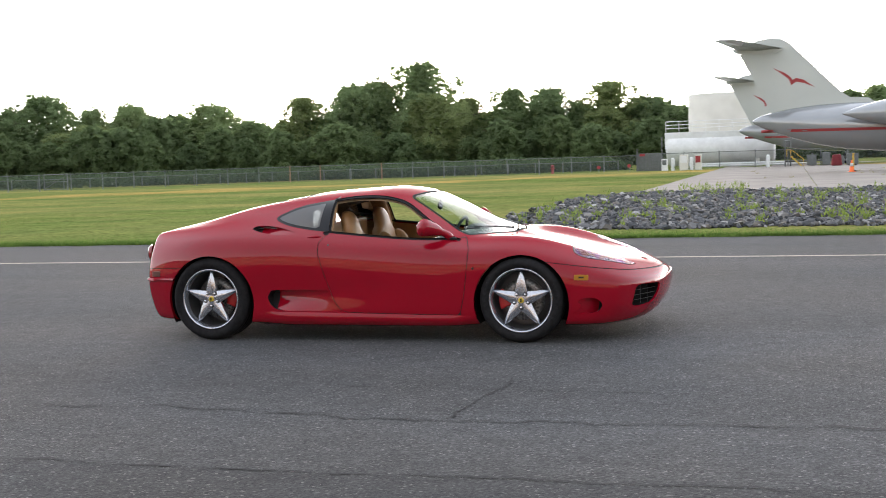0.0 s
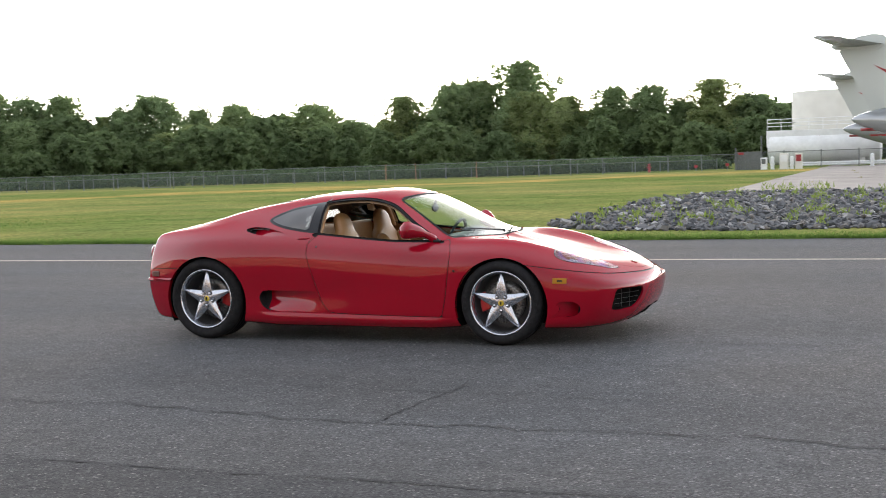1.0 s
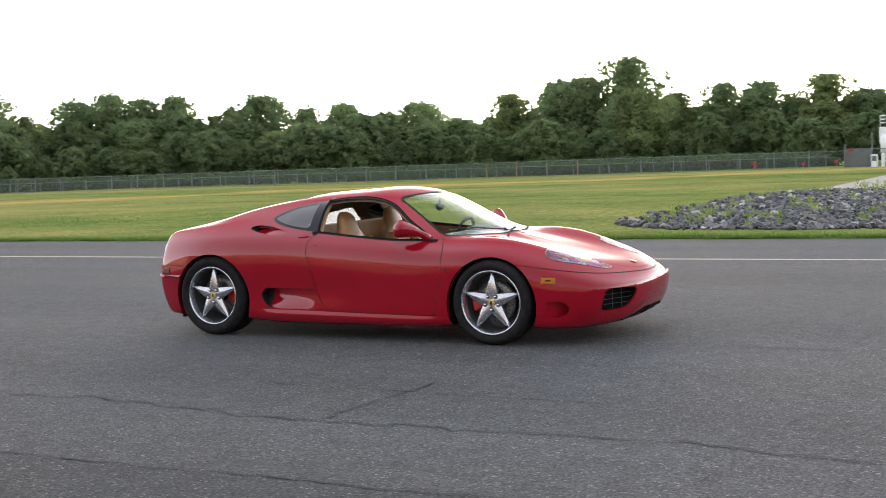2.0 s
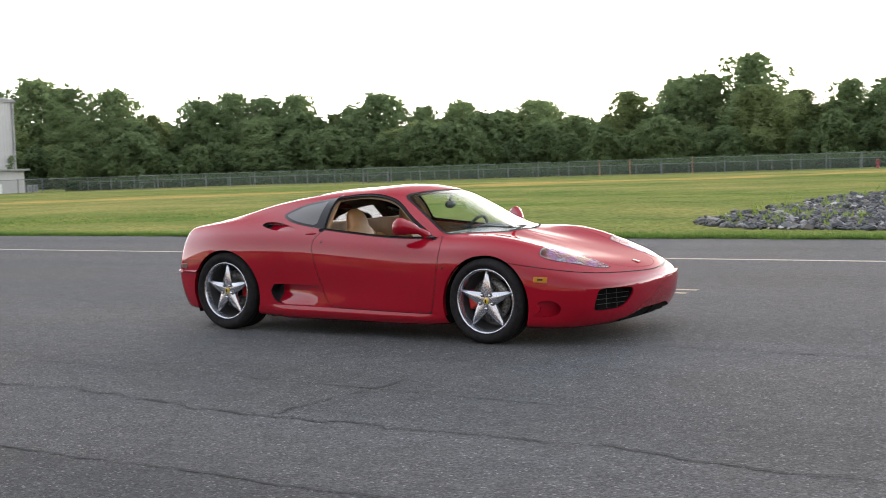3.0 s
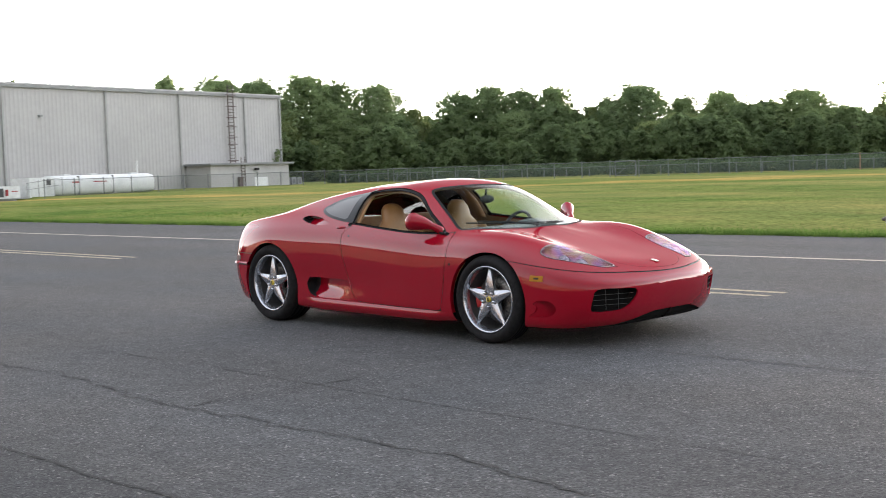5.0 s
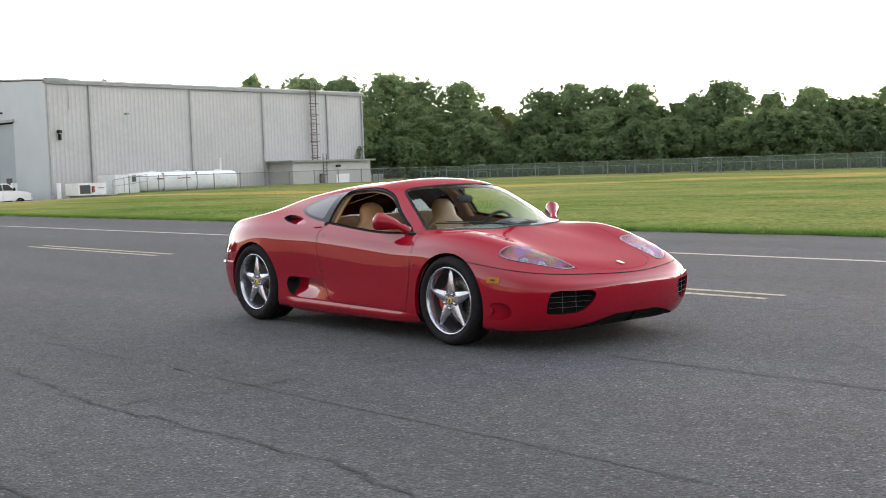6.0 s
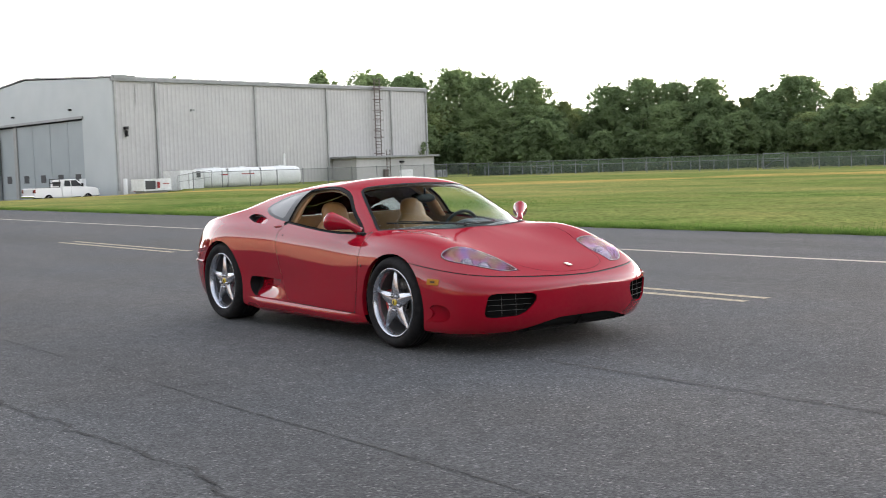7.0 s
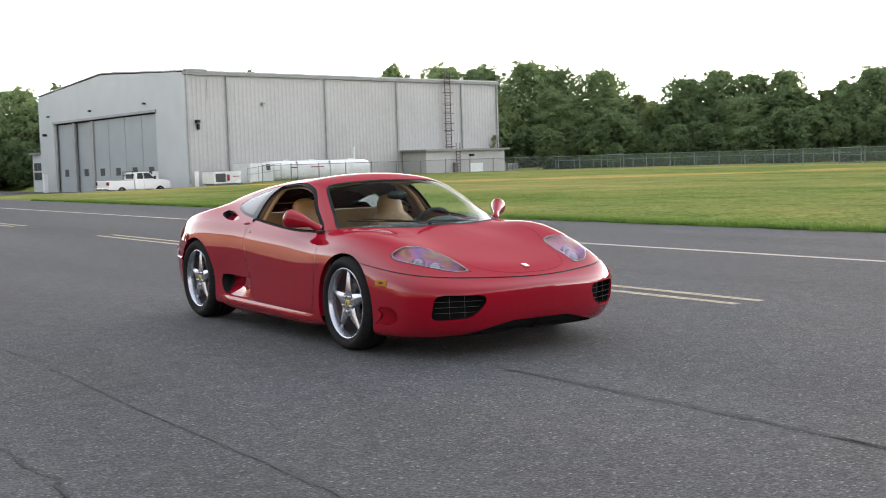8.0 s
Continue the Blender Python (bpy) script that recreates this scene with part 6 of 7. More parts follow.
def rough_growth():
    """Knee-high to waist-high scrub added on the rough ground between the fence and the wood, with shade in its dark
    colour.
    """
    rng = np.random.default_rng(77)
    n = 5200
    f = rng.uniform(0, 1, n)
    along = np.array([(-8.5, 93.5), (-20, 92.3), (-36, 90.5), (-64, 83), (-86, 77), (-89, 74)])
    at = f * (len(along) - 1)
    i = np.minimum(at.astype(int), len(along) - 2)
    p = along[i] + (along[i + 1] - along[i]) * (at - i)[:, None]
    away = rng.uniform(0, 1, n) ** 1.3 * 30
    c = np.stack([p[:, 0] - away * .30, p[:, 1] + away, rng.uniform(.12, .55, n) + .012 * away], 1)
    tris = leaf_sprays(rng, c, rng.uniform(.35, .75, n), 26, .17)
    tris[..., 2] = np.maximum(tris[..., 2], 0.02)
    me = bpy.data.meshes.new("scrub")
    me.from_pydata(tris.reshape(-1, 3).tolist(), [], np.arange(len(tris) * 3).reshape(-1, 3).tolist())
    tagged(part_mesh("scrub", me, SHADED_SCRUB, None), "rough green scrub behind the chain-link fence, shade in its dark leaf colour", "undergrowth", kind="stuff")


rough_growth()
# unseen trees added behind and beside the camera to darken what the paint mirrors
for k in range(26):
    s = rnd.uniform(1.15, 1.5)
    copy_thing(KINDS[7], pose(-130 + k * 10.5 + rnd.uniform(-2, 2), -135 + rnd.uniform(-8, 8), 0, 0, 0, rnd.uniform(0, 360)) @ Matrix.Diagonal((s * 1.5, s * 1.5, s, 1)))
for k in range(22):
    s = rnd.uniform(1.1, 1.45)
    copy_thing(KINDS[7], pose(165 + rnd.uniform(-8, 8), -120 + k * 12 + rnd.uniform(-2, 2), 0, 0, 0, rnd.uniform(0, 360)) @ Matrix.Diagonal((s * 1.5, s * 1.5, s, 1)))
for k in range(10):
    s = rnd.uniform(1.0, 1.3)
    copy_thing(KINDS[7], pose(-180 + rnd.uniform(-8, 8), -125 + k * 12.5 + rnd.uniform(-2, 2), 0, 0, 0, rnd.uniform(0, 360)) @ Matrix.Diagonal((s * 1.5, s * 1.5, s, 1)))
for k, first in enumerate(KINDS):
    first.matrix_basis = pose(-70 + 8 * k, 172 + 1.3 * k, 0) @ Matrix.Scale(.55, 4)


# ---- hangar ----
HM, HG, HL = Vector((-84.2, 33.05, 0)), Vector((-92.2, 70.4, 0)), Vector((-119.8, 31.15, 0))
HB = HG + HL - HM
EAVE, RIDGE = 9.1, 10.15
hangar = thing("hangar", "large light grey corrugated steel hangar with sliding doors", "hangar")
SIDE, FRONT = (HG - HM).normalized(), (HL - HM).normalized()
SIDE_OUT = Vector((SIDE.y, -SIDE.x, 0))
FRONT_OUT = Vector((-FRONT.y, FRONT.x, 0))


def ribbed(a, b, z0, z1, out, pitch=.42, depth=.022):
    """A corrugated sheet wall from a to b."""
    bm = bmesh.new()
    n = int((b - a).length / pitch)
    along = (b - a).normalized() * ((b - a).length / n)
    cols = []
    for i in range(n):
        for f, d in ((0, 0), (.55, 0), (.67, depth), (.88, depth)):
            p = a + along * (i + f) + out * d
            cols.append((bm.verts.new((p.x, p.y, z0)), bm.verts.new((p.x, p.y, z1))))
    p = b
    cols.append((bm.verts.new((p.x, p.y, z0)), bm.verts.new((p.x, p.y, z1))))
    for p, q in zip(cols, cols[1:]):
        bm.faces.new((p[0], q[0], q[1], p[1]))
    return bm


def on_side(s, z, out=0.0):
    p = HM + SIDE * s + SIDE_OUT * out
    return Vector((p.x, p.y, z))


def on_front(s, z, out=0.0):
    p = HM + FRONT * s + FRONT_OUT * out
    return Vector((p.x, p.y, z))


def slab(bm, place, s0, s1, z0, z1, o0, o1):
    """A box on a wall: along s, up z, out from the wall."""
    v = [bm.verts.new(place(s, z, o)) for o in (o0, o1) for s, z in ((s0, z0), (s1, z0), (s1, z1), (s0, z1))]
    for f in ((0, 1, 2, 3), (7, 6, 5, 4), (0, 4, 5, 1), (1, 5, 6, 2), (2, 6, 7, 3), (3, 7, 4, 0)):
        bm.faces.new([v[i] for i in f])
    bmesh.ops.recalc_face_normals(bm, faces=bm.faces)
    return bm


FL, SL = (HL - HM).length, (HG - HM).length
part("side_wall", ribbed(HM, HG, -.9, EAVE, SIDE_OUT), SIDING, hangar, "light grey corrugated side wall")
part("back_wall", ribbed(HG, HB, -.1, EAVE, SIDE), SIDING, hangar)
part("far_wall", ribbed(HB, HL, -.9, EAVE, -SIDE_OUT), SIDING, hangar)
DOOR_L, DOOR_R, DOOR_TOP = 31.3, 6.0, 6.3
bm = bmesh.new()
gable = ((0, DOOR_TOP), (0, EAVE), (FL / 2, RIDGE), (FL, EAVE), (FL, DOOR_TOP))
caps = [[bm.verts.new(on_front(s, z, o)) for s, z in gable] for o in (0, -.25)]
bm.faces.new(caps[0])
bm.faces.new(caps[1][::-1])
for i in range(5):
    bm.faces.new((caps[0][i], caps[1][i], caps[1][(i + 1) % 5], caps[0][(i + 1) % 5]))
bmesh.ops.recalc_face_normals(bm, faces=bm.faces)
slab(bm, on_front, 0, DOOR_R, -.9, DOOR_TOP - .002, -.25, 0)
slab(bm, on_front, DOOR_L, FL, -.9, DOOR_TOP - .002, -.25, 0)
part("front_wall", bm, FRONT_PAINT, hangar, "pale blue-grey gable front")
bm = bmesh.new()
over = .08
rows = []
for w in (-over, 1):
    a = HM + SIDE * (-over if w < 0 else SL + over)
    rows.append([a - FRONT * over, a + FRONT * FL / 2, a + FRONT * (FL + over)])
zs = (EAVE + .05, RIDGE + .12, EAVE + .05)
v = [[bm.verts.new((p.x, p.y, z + dz)) for p, z in zip(r, zs)] for dz in (0, .12) for r in rows]
for lo, hi in ((0, 1), (2, 3)):
    for k in (0, 1):
        bm.faces.new((v[lo][k], v[lo][k + 1], v[hi][k + 1], v[hi][k]))
for a, b in ((0, 2), (1, 3)):
    for k in (0, 1):
        bm.faces.new((v[a][k], v[a][k + 1], v[b][k + 1], v[b][k]))
for k in (0, 2):
    bm.faces.new((v[0][k], v[1][k], v[3][k], v[2][k]))
bmesh.ops.recalc_face_normals(bm, faces=bm.faces)
part("roof", bm, SIDING, hangar, "low-pitched grey steel roof")
part("gutter", slab(bmesh.new(), on_side, -.2, SL + .2, EAVE - .22, EAVE + .04, .0, .22), TRIM, hangar, "dark gutter along the eave")
for s in (.12, 4.1, 14.85, 23.75, 32.75, SL - .1):
    part("downpipe", slab(bmesh.new(), on_side, s - .09, s + .09, 0, EAVE - .2, .05, .17), PIPE_GREY, hangar, "grey vertical downpipe")
part("corner_bay", slab(bmesh.new(), on_side, .0, 2.1, EAVE - .05, EAVE + .25, -.2, .26), TRIM, hangar, "raised dark parapet at the corner")
part("vent_strip", slab(bmesh.new(), on_side, 2.1, 2.2, 6.9, 8.6, .05, .1), SIDING, hangar)
# sliding doors, the last leaves set deeper
leaves = ((DOOR_L - .1, 26.0, .34), (25.9, 21.2, .46), (21.0, 17.2, .20), (17.2, 13.3, .20), (13.3, 9.5, .20), (9.5, 6.05, .20))
for k, (s0, s1, deep) in enumerate(leaves):
    leaf = part("sliding_door", slab(bmesh.new(), on_front, s1 + .04, s0 - .04, -.78, DOOR_TOP - .28, -deep - .12, -deep), DOOR_PAINT, hangar, "tall grey sliding door leaf")
    c = (s0 + s1) / 2 + (.4 if k < 2 else 0)
    part("door_window", slab(bmesh.new(), on_front, c - .55, c + .55, .80, 1.5, -deep + .004, -deep + .02), DARK, leaf, "small dark window")
# grey strips added in place of the dark gaps beside the door leaves
for s0, s1 in ((DOOR_L, DOOR_L - .45), (26.2, 25.7), (21.5, 20.8)):
    part("door_post", slab(bmesh.new(), on_front, s1, s0, -.78, DOOR_TOP - .25, -.16, -.06), PIPE_GREY, hangar, "grey strip in place of the dark gap beside a door leaf")
part("door_track", slab(bmesh.new(), on_front, DOOR_R - .2, DOOR_L + .2, DOOR_TOP - .16, DOOR_TOP + .06, .0, .12), PIPE_GREY, hangar, "grey door track")
# black sheet stands in for the shade inside the hangar
part("hangar_dark", slab(bmesh.new(), on_front, DOOR_R, DOOR_L, -.8, DOOR_TOP, -1.2, -1.1), DARK, hangar, "black sheet for the unlit inside behind the doors")
for s in (8.1, 20.9, 32.5):
    part("wall_lamp", slab(bmesh.new(), on_front, s - .12, s + .12, 6.9, 7.05, .0, .25), BLACK, hangar, "small dark wall lamp")
part("wall_lamp", slab(bmesh.new(), on_front, 33.4, 33.75, 5.0, 5.25, .0, .4), BLACK, hangar)
part("wall_lamp", slab(bmesh.new(), on_side, .82, 1.1, 4.95, 5.2, .05, .4), BLACK, hangar)
part("lamp_arm", slab(bmesh.new(), on_side, .95, 1.1, 4.4, 4.9, .05, .3), BLACK, hangar)
part("wall_lamp", slab(bmesh.new(), on_side, 7.6, 7.9, 6.52, 6.68, .05, .3), TRIM, hangar)
for s in (32.6, 5.0):
    part("bollard", slab(bmesh.new(), on_front, s - .2, s + .2, -.8, 1.1, .5, .9), WHITE, hangar, "white bollard")
annex = part("annex", slab(bmesh.new(), on_front, FL, FL + 3.3, -.9, 3.2, -6, -.2), FRONT_PAINT, hangar, "low lean-to annex")
part("annex_roof", slab(bmesh.new(), on_front, FL - .1, FL + 3.6, 3.2, 3.4, -6.2, .1), TRIM, hangar)
for k in range(2):
    for j in range(2):
        part("annex_window", slab(bmesh.new(), on_front, FL + .6 + k * 1.2, FL + 1.6 + k * 1.2, .5 + j * 1.0, 1.3 + j * 1.0, -.19, -.15), DARK, hangar, "dark office window")
lad = part("ladder", tubes((on_side(30.0, 2.3, .45), on_side(30.0, 10.0, .45), .05), (on_side(30.75, 2.3, .45), on_side(30.75, 10.0, .45), .05), *[(on_side(30.0, z, .45), on_side(30.75, z, .45), .03) for z in np.arange(2.5, 9.9, .32)], sides=5), LADDER_RED, hangar, "rusty red wall ladder")
part("ladder_hoop", tubes(*[(on_side(29.7, z, .5), on_side(31.1, z, .5), .045) for z in (2.6, 4.2, 4.9, 5.9, 6.8, 7.9, 9.0)], sides=5), LADDER_RED, lad)
# pump house against the side wall
shed = thing("pump_house", "low grey lean-to shed against the hangar wall", "shed")
part("shed_body", slab(bmesh.new(), on_side, 24.3, 35.5, -.1, 2.15, .06, 3.2), SIDING, shed, "pale grey shed walls")
part("shed_roof", slab(bmesh.new(), on_side, 23.9, 35.9, 2.15, 2.33, .06, 3.6), TRIM, shed, "dark flat roof edge")
part("shed_door", slab(bmesh.new(), on_side, 30.3, 32.2, -.05, .92, 3.2, 3.26), WHITE, shed, "white double door")
part("shed_lamp", slab(bmesh.new(), on_side, 30.3, 30.8, 1.6, 1.8, 3.2, 3.45), BLACK, shed)
part("shed_ladder", tubes((on_side(28.4, 0, 3.3), on_side(28.4, 2.9, 3.3), .04), (on_side(28.9, 0, 3.3), on_side(28.9, 2.9, 3.3), .04), *[(on_side(28.4, z, 3.3), on_side(28.9, z, 3.3), .025) for z in np.arange(.3, 2.6, .3)], sides=5), LADDER_RED, shed, "rusty ladder")
part("shed_box", slab(bmesh.new(), on_side, 27.9, 28.4, 0, 1.0, 3.25, 3.5), LADDER_RED, shed)
for s in (37.3, 38.3, 39.2):
    u = thing("condenser", "small dark grey outdoor unit by the hangar corner", "unit")
    part("unit_body", slab(bmesh.new(), on_side, s - .35, s + .35, 0, .75, .9, 1.5), TRIM, u)
    part("unit_panel", slab(bmesh.new(), on_side, s - .2, s + .2, .15, .6, 1.5, 1.52), STEEL, u)
vine = bmesh.new()
rv = random.Random(5)
for k in range(620):
    z = 3.6 * rv.random() ** 1.3
    p = on_side(36.6 + .22 * z + rv.gauss(0, .2), z, .15 + rv.random() * .2)
    s = Vector((rv.uniform(-1, 1), rv.uniform(-1, 1), rv.uniform(-1, 1))) * .09
    vine.faces.new([vine.verts.new(q) for q in (p - s, p + s, p + Vector((rv.uniform(-.1, .1), rv.uniform(-.1, .1), .15)))])
tagged(part("climbing_vine", vine, DARK_LEAF, None), "green climbing vine on the hangar wall", "plant", kind="stuff")

# tank trailer, generator and pickup truck by the hangar
tank = thing("tank_trailer", "long white horizontal tank trailer beside the hangar wall", "tank")
a, b = on_side(5.2, .80, 3.5), on_side(16.2, .80, 3.5)
ax = (b - a).normalized()
bm = bmesh.new()
rings = []
for t, r in ((-.0, .35), (.03, .62), (.10, .78), (.3, .82), (10.6, .82), (10.9, .74), (11.05, .5), (11.1, .1)):
    c = a + ax * t
    rings.append([bm.verts.new(c + SIDE_OUT * r * math.copysign(abs(math.cos(q)) ** .6, math.cos(q)) * 1.1 + Vector((0, 0, r * math.copysign(abs(math.sin(q)) ** .6, math.sin(q))))) for q in np.linspace(0, 2 * math.pi, 24, endpoint=False)])
for p, q in zip(rings, rings[1:]):
    for i in range(24):
        bm.faces.new((p[i], p[(i + 1) % 24], q[(i + 1) % 24], q[i]))
bm.faces.new(rings[0])
bm.faces.new(rings[-1])
bmesh.ops.recalc_face_normals(bm, faces=bm.faces)
part("tank_body", bm, TANK_WHITE, tank, "", True)
part("tank_legs", boxes(*[((p.x - .2, p.y - .5, -.15), (p.x + .2, p.y + .5, .5)) for p in (a + ax * 1.5, a + ax * 6, a + ax * 9.8)]), TRIM, tank)
for t in (2.0, 4.8, 9.2):
    c = a + ax * t
    part("tank_hatch", boxes(((c.x - .3, c.y - .3, 1.58), (c.x + .3, c.y + .3, 1.72)), bevel=.04), TANK_WHITE, tank, "low round-edged hatch")
for t in (2.6, 6.2):
    part("tank_band", slab(bmesh.new(), on_side, 5.2 + t, 5.27 + t, .05, 1.55, 2.55, 4.42), PIPE_GREY, tank, "grey strap round the tank")
part("tank_marks", slab(bmesh.new(), on_side, 7.1, 7.8, 1.0, 1.12, 4.39, 4.40), SIGN_RED, tank, "small red print bar")
part("tank_marks", slab(bmesh.new(), on_side, 9.3, 10.7, 1.02, 1.10, 4.39, 4.40), SIGN_RED, tank, "small red print bar")
post = thing("corner_bollard", "white steel bollard at the hangar's corner", "bollard")
part("post", tubes((on_side(.15, -.9, .9), on_side(.15, 1.0, .9), .16), sides=14), WHITE, post)
ext = thing("fire_extinguisher", "red wheeled fire extinguisher by the hangar wall", "extinguisher")
part("cylinder", tubes((on_side(1.1, -.1, .9), on_side(1.1, .62, .9), .17), sides=14), SIGN_RED, ext)
part("hose", tubes((on_side(1.28, .1, .95), on_side(1.28, .7, .95), .03)), BLACK, ext)
van = thing("equipment_trailer", "white boxy equipment trailer with a handrail", "trailer")
part("trailer_box", slab(bmesh.new(), on_side, 2.75, 5.1, -.1, 1.5, 2.4, 4.6), TANK_WHITE, van)
part("trailer_window", slab(bmesh.new(), on_side, 4.4, 4.8, .9, 1.4, 4.6, 4.63), DARK, van, "dark small window")
part("handrail", tubes((on_side(2.2, 0, 5.0), on_side(2.2, 1.1, 5.0), .03), (on_side(3.3, 0, 5.0), on_side(3.3, 1.3, 5.0), .03), (on_side(2.2, 1.1, 5.0), on_side(5.6, 1.45, 5.0), .03), (on_side(2.2, .6, 5.0), on_side(5.6, .9, 5.0), .025), (on_side(5.6, 0, 5.0), on_side(5.6, 1.45, 5.0), .03), sides=5), PIPE_GREY, van)
part("trailer_wheels", boxes(*[((p.x - .3, p.y - .3, -.05), (p.x + .3, p.y + .3, .15)) for p in (on_side(2.2, 0, 3.5), on_side(4.0, 0, 3.5))]), TRIM, van)
gen = thing("ground_power_unit", "white ground power unit with a dark open bay", "generator")
part("unit_housing", slab(bmesh.new(), on_side, -1.2, 1.4, .0, .92, 3.6, 5.2), TANK_WHITE, gen)
part("open_bay", slab(bmesh.new(), on_side, -1.05, -.1, .12, .78, 5.2, 5.22), DARK, gen, "dark open engine bay")
part("extinguisher", slab(bmesh.new(), on_side, .05, .22, .2, .68, 5.22, 5.34), SIGN_RED, gen, "red extinguisher")
part("unit_feet", slab(bmesh.new(), on_side, -1.0, 1.2, -.6, .1, 3.8, 5.0), TRIM, gen)
part("print_bar", slab(bmesh.new(), on_side, .6, 1.2, .5, .56, 5.2, 5.215), SIGN_RED, gen, "small red print bar")
pole = thing("vent_pipe", "slim white vent pipe standing beside the tank", "pipe")
part("pipe", tubes((on_side(16.8, -.05, 1.5), on_side(16.8, 2.75, 1.5), .09)), WHITE, pole)

truck = thing("pickup_truck", "white crew-cab pickup truck parked before the hangar doors", "pickup truck", at=(-85.75, 29.0, -.78), turn=98)


def truck_shell(prof, low, high, waist):
    """A body section from its side profile, narrower above the waist."""
    bm = bmesh.new()
    rows = [[bm.verts.new((x, s * (low if z <= waist else high), z)) for x, z in prof] for s in (-1, 1)]
    bm.faces.new(rows[0])
    bm.faces.new(rows[1][::-1])
    for i in range(len(prof)):
        j = (i + 1) % len(prof)
        bm.faces.new((rows[0][i], rows[0][j], rows[1][j], rows[1][i]))
    bmesh.ops.recalc_face_normals(bm, faces=bm.faces)
    bmesh.ops.bevel(bm, geom=[e for e in bm.edges], offset=.035, segments=2, affect="EDGES")
    return bm


CAB = [(-.42, .50), (-.42, 1.28), (-.30, 1.80), (-.10, 1.88), (.75, 1.88), (.95, 1.82), (1.52, 1.28), (2.45, 1.18), (2.72, 1.05), (2.78, .80), (2.74, .50)]
part("truck_cab", truck_shell(CAB, .98, .84, 1.29), TRUCK_WHITE, truck, "white painted crew cab and nose", True).data.set_sharp_from_angle(angle=radians(35))
BED = [(-2.80, .55), (-2.82, 1.20), (-2.76, 1.26), (-.48, 1.24), (-.48, .50), (-2.4, .50)]
part("truck_bed", truck_shell(BED, .98, .98, 9), TRUCK_WHITE, truck, "white load bed with flared rear fenders", True).data.set_sharp_from_angle(angle=radians(35))
part("bed_floor", boxes(((-2.68, -.80, 1.22), (-.58, .80, 1.275))), DARK, truck, "dark load bed floor")
part("rear_glass", boxes(((-.41, -.62, 1.36), (-.33, .62, 1.72))), DARK, truck, "dark cab rear glass")
for s in (-1, 1):
    for x0, x1, t0, t1 in ((-.26, .30, -.16, .30), (.38, 1.30, .38, .86)):
        bm = bmesh.new()
        bm.faces.new([bm.verts.new((x, s * (.975 if z < 1.5 else .872), z)) for x, z in ((x0, 1.33), (x1, 1.33), (t1, 1.80), (t0, 1.80))])
        bmesh.ops.solidify(bm, geom=bm.faces, thickness=.02)
        part("side_window", bm, DARK, truck, "dark cab window")
    part("tail_lamp", boxes(((-2.84, min(s * .80, s * 1.0), .88), (-2.68, max(s * .80, s * 1.0), 1.16)), bevel=.015), RED_LENS, truck, "red tail lamp")
    part("head_lamp", boxes(((2.60, min(s * .62, s * .96), .86), (2.78, max(s * .62, s * .96), 1.04)), bevel=.02), CHROME, truck, "clear head lamp")
    part("door_seam", boxes(((.335, min(s * .978, s * .984), .58), (.345, max(s * .978, s * .984), 1.30))), BLACK, truck, "dark door joint")
    part("mirror", boxes(((1.22, min(s * .98, s * 1.18), 1.28), (1.32, max(s * .98, s * 1.18), 1.54)), bevel=.02), BLACK, truck, "black door mirror")
    for x in (-1.60, 1.78):
        w = part("truck_wheel", lathe([(0, .10), (.17, .11), (.21, .06), (.23, .12), (.35, .11), (.37, .07), (.37, -.10), (.2, -.12)], 24), RUBBER, truck, "black truck wheel", True)
        w.matrix_basis = pose(x, s * .90, .37, 0, 0, 0 if s > 0 else 180)
part("rear_bumper", boxes(((-2.95, -.95, .48), (-2.80, .95, .66)), bevel=.03), CHROME, truck, "chrome rear bumper")
part("front_bumper", boxes(((2.74, -.95, .45), (2.88, .95, .68)), bevel=.03), CHROME, truck, "chrome front bumper")
part("cab_rack", tubes(((-.56, -.8, 1.22), (-.56, -.8, 1.92), .025), ((-.56, .8, 1.22), (-.56, .8, 1.92), .025), ((-.56, -.8, 1.92), (-.56, .8, 1.92), .025), ((-.56, -.8, 1.6), (-.56, .8, 1.6), .025)), BLACK, truck, "black rack behind the cab")
sheet("hangar_apron", [(-79.8, 13), (-79.8, 29), (-82.5, 33), (-150, 31), (-170, 10.6)], ASPHALT, "grey asphalt apron before the hangar doors", "apron", -0.775)


# ---- fuel farm and jets by the apron ----
farm = thing("fuel_tank", "white horizontal cylindrical fuel tank with a railing on top", "tank", at=(0, 101.6, 0))
bm = bmesh.new()
rings = []
for x, r in ((-6.15, .2), (-6.13, .9), (-6.05, 1.35), (-5.9, 1.5), (3.1, 1.5), (3.25, 1.35), (3.33, .9), (3.35, .2)):
    rings.append([bm.verts.new((x, r * math.cos(q), 1.68 + r * math.sin(q))) for q in np.linspace(0, 2 * math.pi, 36, endpoint=False)])
for p, q in zip(rings, rings[1:]):
    for i in range(36):
        bm.faces.new((p[i], p[(i + 1) % 36], q[(i + 1) % 36], q[i]))
bm.faces.new(rings[0])
bm.faces.new(rings[-1])
bmesh.ops.recalc_face_normals(bm, faces=bm.faces)
part("tank_shell", bm, WHITE, farm, "white steel shell", True)
part("tank_top", boxes(((-6.2, -1.15, 1.7), (3.3, 1.5, 3.18)), bevel=.03), WHITE, farm, "white boxed upper tank")
part("tank_saddle", boxes(((-5.0, -1.1, 0), (-4.6, 1.1, .7)), ((1.6, -1.1, 0), (2.0, 1.1, .7)), bevel=.02), CREAM, farm)
